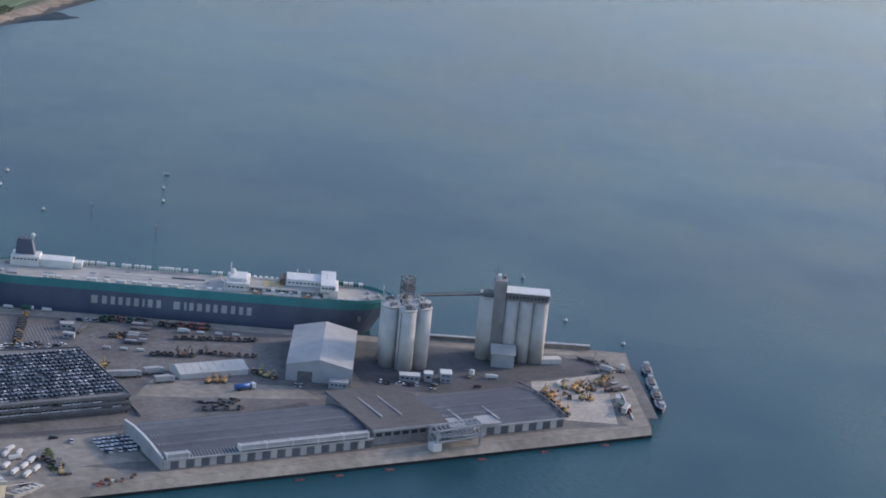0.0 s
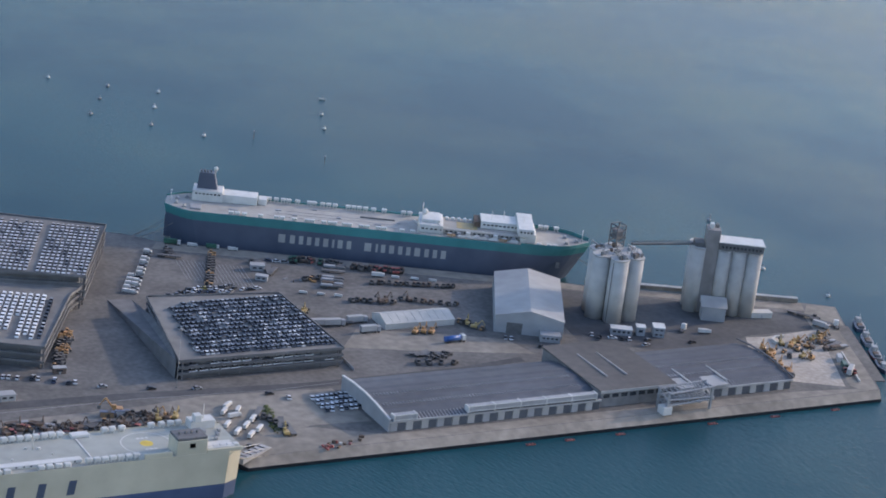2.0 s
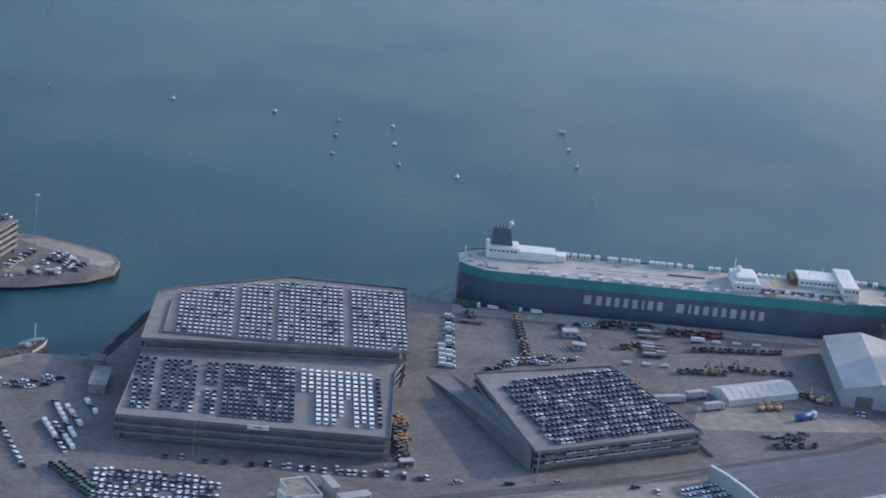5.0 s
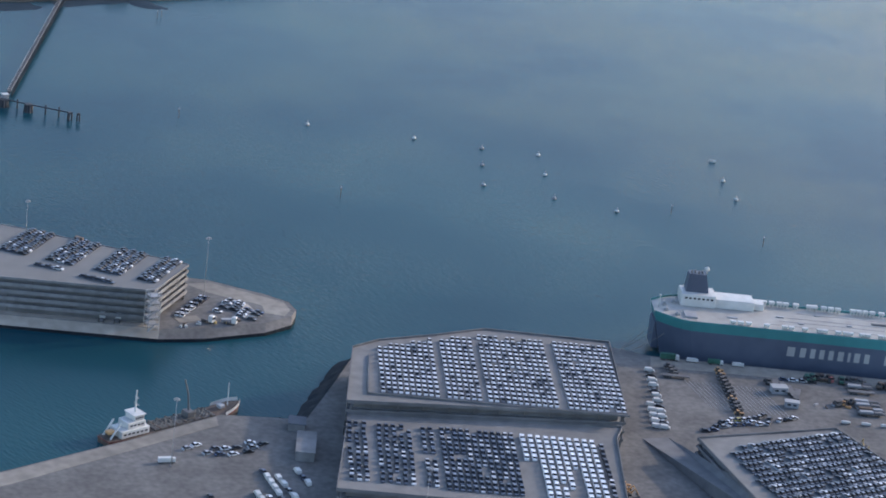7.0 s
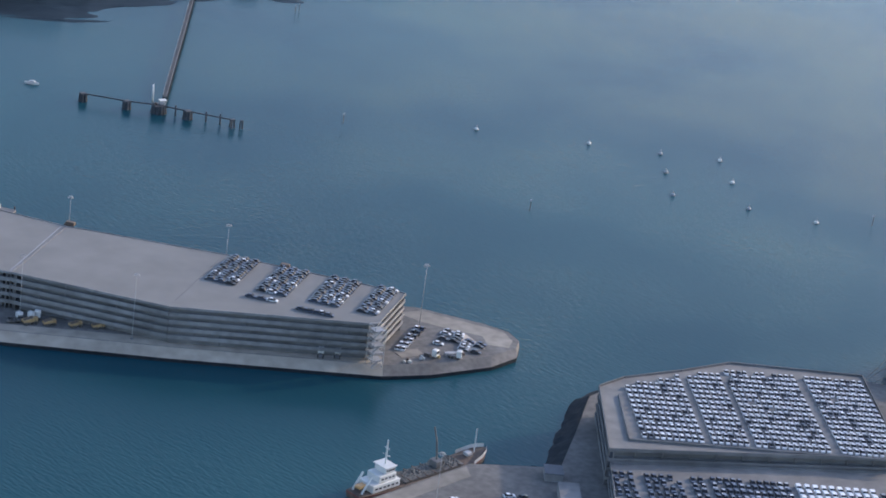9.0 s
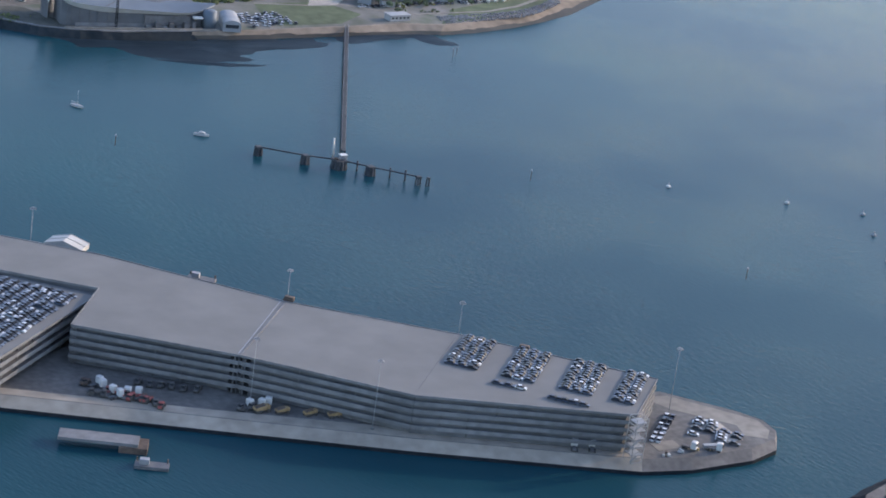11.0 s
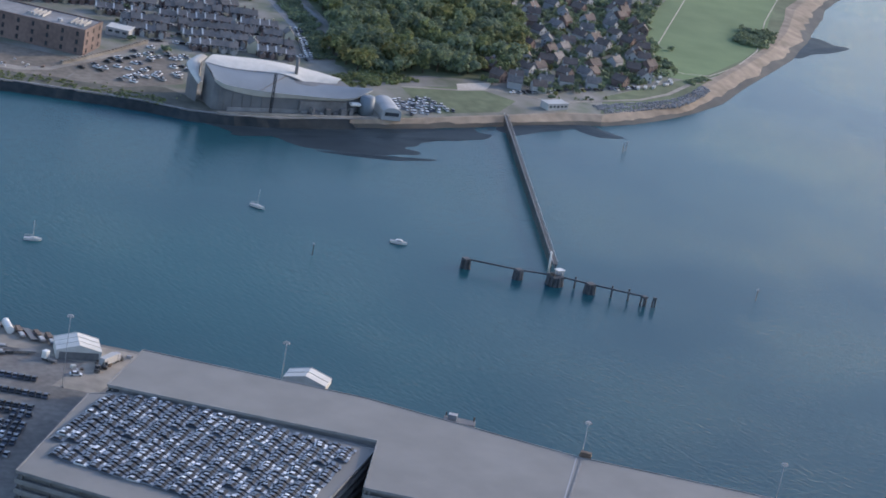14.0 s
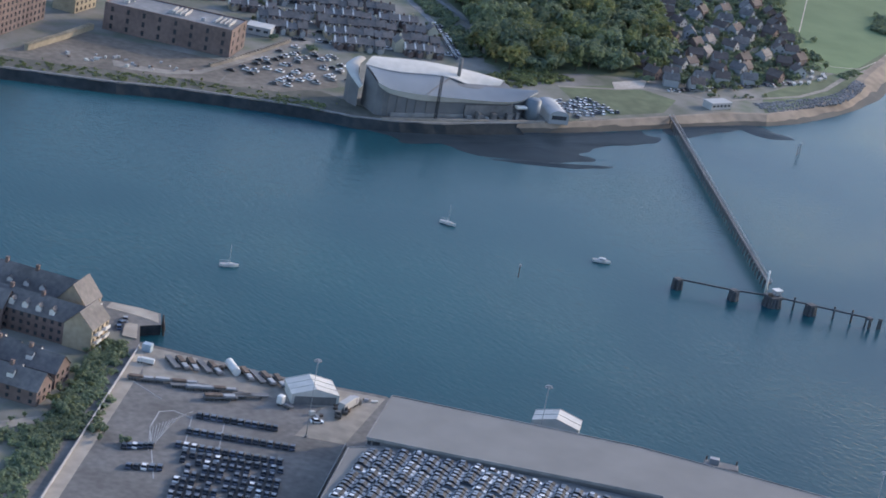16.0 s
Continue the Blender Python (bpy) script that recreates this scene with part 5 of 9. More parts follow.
def warehouse():
    w = thing("warehouse", 0, 0, QZ, 0, "long grey transit shed with vaulted roofs along the quay", "warehouse")
    # piers and dark doors along the quay front
    for x0, x1, n in ((-1.5, 63, 14), (89, 128, 8)):
        wall = block("wall", x0, x1, -5.2, 22, 0, 2.9, CONC_GREY, w, "", 0)
        for i in range(n):
            xa = x0 + (x1 - x0) * i / n
            wd = (x1 - x0) / n
            bm = bmesh.new()
            box(bm, xa + 0.15, xa + wd * 0.46, -5.42, -5.2, 0, 2.3)
            part("pier_panel", bm, ROOFLIGHT if i % 3 else WALLGREY, wall, "pale rendered wall panel")
            bm = bmesh.new()
            box(bm, xa + wd * 0.5, xa + wd * 0.96, -5.32, -5.2, 0, 2.2)
            part("door", bm, ROOFGREY, wall, "grey roller door")
        bm = bmesh.new()
        box(bm, x0 - 0.2, x1 + 0.2, -5.75, -5.15, 2.5, 2.95)
        part("fascia", bm, ROOFLIGHT, w)
    prof = [(-5.4, 2.92), (-2.8, 3.55), (0.6, 3.75), (1.7, 4.15), (6.2, 4.22), (7.3, 4.58), (11.6, 4.42), (12.7, 4.6), (17, 4.0), (18.2, 4.05), (22.5, 2.9)]
    for x0, x1 in ((-1.8, 63.6), (88.4, 128.4)):
        bm = bmesh.new()
        barrel_roof(bm, x0, x1, prof)
        part("roof", bm, ROOFGREY, w, "dark weathered ribbed roof")
        # strips of patent glazing
        for (ya, za), (yb, zb) in ((prof[0], prof[1]), (prof[3], (3.4, 4.176)), (prof[5], (9.0, 4.517))):
            for k in range(int((x1 - x0 - 4) / 1.0)):
                bm = bmesh.new()
                xx = x0 + 2 + k * 1.0
                vv = [bm.verts.new(p) for p in ((xx, ya, za + 0.05), (xx + 0.3, ya, za + 0.05), (xx + 0.3, yb, zb + 0.05), (xx, yb, zb + 0.05))]
                top = bm.faces.new(vv)
                bmesh.ops.solidify(bm, geom=[top], thickness=0.05)
                part("rooflight", bm, SKYLIGHT, w)
        bm = bmesh.new()
        xe = x0 if x0 < 0 else x1
        bent_bar(bm, [(-5.6, 3.5), (3, 4.5), (9, 4.85), (16, 4.75), (22.7, 4.1)], xe - 0.3, xe + 0.3, 0.25, 0.35)
        part("gable_coping", bm, WHITE if xe < 0 else ROOFGREY, w, "gable coping")
    bm = bmesh.new()
    prism(bm, [(-2.0, -5.5), (-2.0, 3), (-2.0, 9), (-2.0, 16), (-2.0, 22.6), (-1.6, 22.6), (-1.6, 16), (-1.6, 9), (-1.6, 3), (-1.6, -5.5)], 0, [3.45, 4.45, 4.8, 4.7, 4.05, 4.05, 4.7, 4.8, 4.45, 3.45])
    part("gable_wall", bm, WALLGREY, w)
    # conveyor gallery on the front
    for x0, x1, z in ((21.5, 61.5, 3.3), (-0.5, 6.0, 2.9)):
        g = block("gallery", x0, x1, -5.6, -3.6, z, z + 1.5, GREYPAINT, w, "grey conveyor gallery with pale ribs", 0)
        n = max(1, int((x1 - x0) / 8))
        for k in range(n + 1):
            bm = bmesh.new()
            x = x0 + (x1 - x0) * k / n
            box(bm, x - 0.15, x + 0.15, -5.72, -3.5, z - 0.2, z + 1.62)
            part("rib", bm, WHITE, g)
        for zz in (z + 1.5, z + 0.2):
            bm = bmesh.new()
            box(bm, x0, x1, -5.72, -5.6, zz, zz + 0.15)
            part("rail", bm, WHITE, g)
    # taller hall
    hall = block("raised_hall", 63.8, 88.2, -4.2, 27.2, 0, 4.7, CONC_GREY, w, "raised brown-grey hall", 0)
    bm = bmesh.new()
    prism(bm, [(63.4, -4.6), (88.6, -4.6), (88.6, 27.6), (63.4, 27.6)], 4.7, [4.9, 4.9, 5.3, 5.3])
    part("hall_roof", bm, material("dark felt roof", [(0.078, 0.078, 0.078), (0.105, 0.10, 0.098)], 0.9, scale=0.4, big=0.15), w, "flat dark grey felt roof")
    bm = bmesh.new()
    box(bm, 63.4, 88.6, -4.75, -4.6, 4.2, 4.95)
    part("hall_fascia", bm, ROOFLIGHT, hall)
    for x in (70.5, 77.0):
        bm = bmesh.new()
        box(bm, x, x + 0.35, 4, 20, 5.0, 5.35)
        part("roof_pipe", bm, ROOFLIGHT, w)
    for i in range(8):
        bm = bmesh.new()
        box(bm, 64.6 + i * 2.9, 66.6 + i * 2.9, -4.26, -4.15, 2.6, 3.7)
        part("window", bm, GLASS, hall)
    # flat lean-to and pipes on the end bay
    block("annexe", 88.6, 93.5, -6.0, 3.0, 2.9, 3.9, ROOFLIGHT, w, "pale flat-roofed annexe", 0)
    block("annexe", 99.5, 105.5, -5.9, 1.0, 3.2, 3.8, ROOFLIGHT, w, "pale flat-roofed annexe", 0)
    for x in (94.0, 105.8):
        bm = bmesh.new()
        box(bm, x, x + 0.3, -4, 8, 4.0, 4.35)
        part("roof_pipe", bm, WHITE, w)


warehouse()


def loading_gantry():
    g = thing("loading_gantry", 80.3, -12.6, QZ, 1, "pale blue steel ship-loading gantry folded on the quay", "gantry")
    legs = [(0, 0), (0, 4.5), (14.5, 0), (14.5, 4.5)]
    for x, y in legs:
        bm = bmesh.new()
        box(bm, x - 0.3, x + 0.3, y - 0.3, y + 0.3, 0, 6.4)
        part("leg", bm, GREYPAINT, g)
    for z, tilt in ((2.4, 0.6), (4.1, -0.5), (5.8, 0.9)):
        bm = bmesh.new()
        for y in (0, 4.5):
            tube(bm, (-0.5, y, z), (15.5, y, z + tilt), 0.28, sides=6)
        for k in range(10):
            x = 1.5 * k
            tube(bm, (x, 0, z + tilt * k / 10), (x + 1.5, 4.5, z + tilt * (k + 1) / 10), 0.12, sides=5)
            tube(bm, (x, 4.5, z + tilt * k / 10), (x + 1.5, 0, z + tilt * (k + 1) / 10), 0.12, sides=5)
        tagged(part("boom", bm, GREYPAINT, g, "latticed boom"), kind="stuff")
    bm = bmesh.new()
    box(bm, -1.6, 1.2, -0.8, 2.2, 0.0, 2.2)
    part("cabin", bm, WHITE, g)
    bm = bmesh.new()
    for x in (0, 14.5):
        for z in (1.0, 3.5):
            tube(bm, (x, 0, z), (x, 4.5, z + 2.3), 0.14, sides=5)
    part("brace", bm, GREYPAINT, g)


loading_gantry()


def gabled(bm, W, L, e, r, mw=0, mr=1, over=0.0):
    """A gabled box: width W along x, length L along y."""
    a = [bm.verts.new(p) for p in ((0, 0, 0), (W, 0, 0), (W, 0, e), (W / 2, 0, r), (0, 0, e))]
    b = [bm.verts.new((v.co.x, L, v.co.z)) for v in a]
    bm.faces.new(a).material_index = mw
    bm.faces.new(b[::-1]).material_index = mw
    for i in (0, 1, 4):
        j = (i + 1) % 5
        bm.faces.new((a[i], b[i], b[j], a[j])).material_index = mw
    for p, q in (((-over, -over, e - over * 0.5), (W / 2, -over, r)), ((W / 2, -over, r), (W + over, -over, e - over * 0.5))):
        v = [bm.verts.new(x) for x in (p, q, (q[0], L + over, q[2]), (p[0], L + over, p[2]))]
        f = bm.faces.new(v)
        f.material_index = mr
        u = [bm.verts.new((w.co.x, w.co.y, w.co.z + 0.14)) for w in v]
        bm.faces.new(u).material_index = mr
        for i in range(4):
            bm.faces.new((v[i], v[(i + 1) % 4], u[(i + 1) % 4], u[i])).material_index = mr
    bmesh.ops.recalc_face_normals(bm, faces=bm.faces[:])


def hipped(bm, W, L, e, r, hip, over=0.25):
    """A long block whose roof is hipped at the near end and gabled at the far one."""
    lo = [bm.verts.new((x, y, 0)) for x, y in ((0, 0), (W, 0), (W, L), (0, L))]
    hi = [bm.verts.new((x, y, e)) for x, y in ((0, 0), (W, 0), (W, L), (0, L))]
    for i in range(4):
        bm.faces.new((lo[i], lo[(i + 1) % 4], hi[(i + 1) % 4], hi[i])).material_index = 0
    o = over
    v = [bm.verts.new(p) for p in ((-o, -o, e), (W + o, -o, e), (W + o, L + o, e), (-o, L + o, e), (W / 2, hip, r), (W / 2, L + o, r))]
    for q in ((0, 1, 4), (1, 2, 5, 4), (2, 3, 5), (3, 0, 4, 5), (3, 2, 1, 0)):
        bm.faces.new([v[i] for i in q]).material_index = 1
    bmesh.ops.recalc_face_normals(bm, faces=bm.faces[:])


def shed():
    s = thing("shed", 62.3, 52.3, QZ, -29, "large pale grey gabled storage shed with a dark doorway", "warehouse")
    W, L, e, r = 20.3, 38, 5.2, 7.4
    bm = bmesh.new()
    gabled(bm, W, L, e, r, over=0.1)
    part("wall", bm, [WALLGREY, ROOFLIGHT], s)
    bm = bmesh.new()
    box(bm, 3.6, 8.2, -0.1, 0.02, 0, 3.4)
    part("doorway", bm, STEELDARK, s, "open dark doorway")
    for k in range(1, 10):
        for a in (0, 1):
            bm = bmesh.new()
            y = L * k / 10
            x0, x1, z0, z1 = (0, W / 2, e, r) if a == 0 else (W / 2, W, r, e)
            vv = [bm.verts.new(p) for p in ((x0, y, z0 + 0.16), (x1, y, z1 + 0.16), (x1, y + 0.12, z1 + 0.16), (x0, y + 0.12, z0 + 0.16))]
            bmesh.ops.solidify(bm, geom=[bm.faces.new(vv)], thickness=0.04)
            part("roof_seam", bm, ROOFLIGHT, s)
    an = block("annexe", 13.5, 19.5, -4.2, -0.05, 0, 2.3, WALLGREY, s, "low grey annexe", 0.05)
    window_band(14, 19, -4.2, 1.1, 0.5, 4, an)


shed()


def silo_block(x, y, rz, cells, r, h, label):
    s = thing("silo", x, y, QZ, rz, label, "grain silo")
    bm = bmesh.new()
    tube(bm, (0, 0, 0), (0, 0, h), r, sides=28)
    tube(bm, (0, 0, h), (0, 0, h + 0.35), r * 1.04, sides=28)
    me = bpy.data.meshes.new("silo_cell")
    bm.to_mesh(me)
    bm.free()
    me.materials.append(SILO)
    for p in cells:
        shared("silo_cell", me, s, pose(*p, 0))
    return s


CLUSTER = [(0, 0), (5.8, 0), (-2.9, 5.0), (2.9, 5.0), (8.7, 5.0), (0, 10.0), (5.8, 10.0)]
silo_one = silo_block(103.6, 52.6, 7, CLUSTER, 2.85, 19.8, "cluster of tall round concrete grain silos crowded with roof gear")
for k in range(34):
    x, y = random.choice(CLUSTER)
    x, y, g = x + rnd(-2.0, 1.4), y + rnd(-2.0, 1.4), rnd(0.5, 1.3)
    block("roof_gear", x, x + g, y, y + rnd(0.5, 1.8), 20.1, 20.1 + rnd(0.5, 1.6), random.choice([CONC_GREY, RUST, ROOFLIGHT, GREYPAINT, STEELDARK]), silo_one, "", 0.05)
for k in range(12):
    bm = bmesh.new()
    x, y = random.choice(CLUSTER)
    tube(bm, (x, y, 20.6), (x + rnd(-3, 3), y + rnd(-3, 3), 21.6 + rnd(0, 1)), 0.22, sides=6)
    part("chute", bm, ROOFLIGHT, silo_one)
lattice_tower("elevator_head", 6.2, 9.8, 20.0, 27.0, 1.6, silo_one, STEELDARK, 1.7)
block("head_platform", 4.3, 8.1, 7.9, 11.7, 22.9, 23.2, STEELDARK, silo_one, "", 0)
block("head_house", 5.0, 7.4, 8.6, 11.0, 23.2, 25.4, STEELDARK, silo_one, "", 0.05)
for k in range(12):
    bm = bmesh.new()
    tube(bm, (-2.9, -0.6, 1.6 * k), (-2.9, -0.6, 1.6 * k + 1.6), 0.12, sides=5)
    part("ladder_section", bm, STEELDARK, silo_one)

silo_two = silo_block(134.8, 56.2, -28, [(0, 0), (7.8, 0), (12.5, 0), (17.2, 0), (0, 4.9), (7.8, 4.9), (12.5, 4.9), (17.2, 4.9)], 2.5, 20.6, "row of tall round concrete grain silos with a lift tower")
block("lift_tower", 1.6, 5.6, -1.8, 4.0, 0, 27.0, material("brown-grey tower cladding", [(0.19, 0.18, 0.175), (0.25, 0.238, 0.23)], 0.85, scale=0.3), silo_two, "tall brown-grey lift tower", 0.08)
gal = block("top_gallery", 5.7, 19.4, -2.2, 4.4, 21.2, 23.4, STEELDARK, silo_two, "long roof gallery with a white roof", 0)
block("gallery_roof", 5.4, 19.7, -2.5, 4.7, 23.4, 23.7, WHITE, silo_two, "white gallery roof", 0)
window_band(6.2, 19.0, -2.2, 21.8, 0.7, 11, gal)
block("roof_gear", -1.6, 1.4, -1, 4, 20.95, 22.3, STEELDARK, silo_two)
block("roof_gear", 2.4, 3.6, 0, 2, 27.0, 28.4, WHITE, silo_two)
block("roof_gear", 4.2, 5.2, 1, 3, 27.0, 28.0, STEELDARK, silo_two)
bm = bmesh.new()
tube(bm, (2.2, 3, 27.0), (2.2, 3, 30.6), 0.1, sides=5)
tube(bm, (1.7, 3, 29.6), (2.7, 3, 29.6), 0.06, sides=4)
part("antenna", bm, STEELDARK, silo_two)
block("intake_house", 2.5, 9.8, -8.6, -3.8, 0, 4.6, WALLGREY, silo_two, "grey intake house", 0.05)
bm = bmesh.new()
prism(bm, [(2.1, -9.0), (10.2, -9.0), (10.2, -3.5), (2.1, -3.5)], 4.6, [4.6, 4.6, 6.4, 6.4])
part("intake_roof", bm, ROOFLIGHT, silo_two)


def conveyor_bridge():
    b = thing("conveyor_bridge", 113.0, 61.2, QZ + 20.9, -8.5, "thin dark conveyor bridge between the silo tops", "conveyor")
    bm = bmesh.new()
    box(bm, 0, 21, -0.6, 0.6, 0, 0.5)
    part("deck", bm, STEELDARK, b)
    for y in (-0.6, 0.6):
        bm = rail_mesh(21)
        bmesh.ops.translate(bm, verts=bm.verts[:], vec=(0, y, 0.5))
        part("railing", bm, STEELDARK, b)


conveyor_bridge()


def hut(x, y, rz, W, L, h, wall, roof, label, windows=3, group="", storeys=1, name="hut"):
    t = thing(name, x, y, QZ, rz, label, "building", group)
    w = block("wall", 0, W, 0, L, 0, h, wall, t, "", 0.03)
    block("roof", -0.15, W + 0.15, -0.15, L + 0.15, h, h + 0.22, roof, t, "", 0.05)
    for k in range(storeys):
        if windows:
            window_band(0.3, W - 0.3, 0, h * (k + 0.45) / storeys, h / storeys * 0.3, windows, w)
    bm = bmesh.new()
    box(bm, W * 0.45, W * 0.45 + 0.5, -0.04, 0.02, 0, min(1.25, h * 0.6))
    part("door", bm, GREYPAINT, w)
    return t


hut(97.2, 42.8, -27, 6.3, 3.2, 1.9, WALLGREY, WHITE, "small pale office under the silos", 4)
hut(104.6, 40.3, -27, 2.6, 3.0, 2.6, WALLGREY, WHITE, "small pale weighbridge hut", 1)
hut(109.3, 38.3, -27, 3.4, 4.2, 2.9, WALLGREY, WHITE, "small two-storey pale control hut", 2, storeys=2)
hut(150.8, 45.6, -12, 7.0, 3.0, 1.6, CANVAS, CANVAS, "low white portable cabin", 0)


def port_office():
    """Two-storey office on an angled plan, with a parapet round its flat roof."""
    plan = [(-110.6, 35.2), (-109.0, 34.9), (-109.0, 33.8), (-102.0, 33.5), (-101.5, 43.3), (-108.1, 43.4), (-108.6, 38.8), (-110.8, 38.9)]
    t = thing("office", -106, 38, QZ, 0, "white two-storey port office with a flat parapet roof", "building")
    pts = [(x + 106, y - 38) for x, y in plan]
    bm = bmesh.new()
    prism(bm, pts, 0, 3.9)
    w = part("wall", bm, CANVAS, t)
    cx, cy = 0.4, 0.6
    inner = [(cx + (x - cx) * 0.955, cy + (y - cy) * 0.955) for x, y in pts]
    bm = bmesh.new()
    prism(bm, inner, 3.88, 3.96)
    part("roof", bm, CONCRETE, t, "tan gravelled flat roof")
    for i, (a, b) in enumerate(zip(pts, pts[1:] + pts[:1])):
        c, d = inner[i], inner[(i + 1) % len(inner)]
        bm = bmesh.new()
        prism(bm, [a, b, d, c], 3.9, 4.3)
        part("parapet", bm, WHITE, t)
    for z in (0.75, 2.55):
        window_band(pts[2][0] + 0.4, pts[3][0] - 1.6, pts[3][1] + 0.16, z, 0.55, 8, w)
    block("door", 2.6, 3.3, -4.55, -4.35, 0, 1.3, GREYPAINT, t, "grey door", 0.02)
    for x, y in ((0.6, 1.6), (1.9, -1.5), (-0.9, 3.4)):
        block("roof_unit", x, x + 0.6, y, y + 0.5, 3.96, 4.35, GREYPAINT, t, "", 0.04)


port_office()
hut(-94.5, 39.2, 88, 6.4, 2.0, 2.3, WALLGREY, ROOFLIGHT, "long grey-green cabin beside the port office", 3)
hut(-96.4, 34.6, 0, 7.8, 2.7, 1.7, CANVAS, ROOFLIGHT, "low white site office", 4)
hut(-73.6, 49.0, -8, 3.4, 1.6, 1.6, RUST, ROOFLIGHT, "small brown gate hut", 1)
hut(11.0, 112.6, -20, 4.2, 2.6, 1.7, WALLGREY, ROOFLIGHT, "small pale berth office", 2)
hut(9.0, 104.6, -35, 3.6, 2.0, 1.5, WALLGREY, ROOFLIGHT, "small pale cabin on the dock estate", 2)
hut(-126.6, 106.0, 62, 11.5, 4.4, 2.3, CONC_GREY, CONC_GREY, "long grey workshop in the shade of the car deck", 5)
hut(-121.5, 121.5, 62, 4.5, 4.0, 1.8, CONC_GREY, ROOFGREY, "small grey store near the basin quay", 2)


def tent(x, y, rz, W, L, e, r, label, openfront=False):
    t = thing("tent", x, y, QZ, rz, label, "tent")
    bm = bmesh.new()
    gabled(bm, W, L, e, r, 0, 0, 0.05)
    part("canvas", bm, CANVAS, t)
    n = max(2, int(L / 2.4))
    for k in range(n + 1):
        bm = bmesh.new()
        y = L * k / n
        for x0, z0, x1, z1 in ((0, e, W / 2, r), (W / 2, r, W, e)):
            tube(bm, (x0, y, z0 + 0.16), (x1, y, z1 + 0.16), 0.07, sides=5)
        part("frame_rib", bm, CANVAS, t)
    if openfront:
        bm = bmesh.new()
        box(bm, 0.6, W - 0.6, -0.08, 0.0, 0, e * 0.9)
        part("opening", bm, STEELDARK, t, "open dark front")
    return t


tent(53.0, 59.4, 89, 9.2, 22.6, 1.7, 3.2, "long white storage tent on the dock estate")
tent(-263.4, 353.4, -18, 10.0, 7.6, 2.0, 3.3, "white gabled tent with an open front on the quay", True)
tent(-217.2, 332.6, -44, 10.0, 5.6, 1.2, 2.6, "white gabled tent behind the long car deck")


def jetty_wall():
    """The low pale wall and fendered arm behind the silos."""
    w = thing("berth_wall", 113, 83.2, QZ, -24.6, "low pale concrete berth wall with a flat coping", "wall")
    n = 14
    for i in range(n):
        block("wall_panel", i * 4.9, i * 4.9 + 4.8, -0.6, 0.6, 0, 1.25, CONCRETE, w, "", 0.04)
        block("coping", i * 4.9, i * 4.9 + 4.85, -0.85, 0.85, 1.25, 1.55, ROOFLIGHT, w, "", 0.04)
    return w


jetty_wall()

# ---- far bank ----
def rail_curve(keys, n):
    """Points along a smooth curve through a few stations."""
    k = [Vector(p) for p in keys]
    k = [k[0] * 2 - k[1]] + k + [k[-1] * 2 - k[-2]]
    out = []
    for i in range(n + 1):
        q = i / n * (len(k) - 3)
        j = min(int(q), len(k) - 4)
        t, (a, b, c, d) = q - j, k[j:j + 4]
        out.append(b + (c - a) * (t / 2) + (a * 2 - b * 5 + c * 4 - d) * (t * t / 2) + (b * 3 - a - c * 3 + d) * (t ** 3 / 2))
    return out


def loft(rails, bulge, steps=5):
    """A smooth skin over neighbouring rails, swollen outwards between them, with a thin edge."""
    bm = bmesh.new()
    rows = []
    for p, q in zip(rails, rails[1:]):
        for k in range(steps + (q is rails[-1])):
            t = k / steps
            rows.append([bm.verts.new(a.lerp(b, t) + Vector((0, -0.4, 1)) * bulge * math.sin(math.pi * t)) for a, b in zip(p, q)])
    for a, b in zip(rows, rows[1:]):
        for i in range(len(a) - 1):
            bm.faces.new((a[i], a[i + 1], b[i + 1], b[i])).smooth = True
    bmesh.ops.recalc_face_normals(bm, faces=bm.faces[:])
    return bm


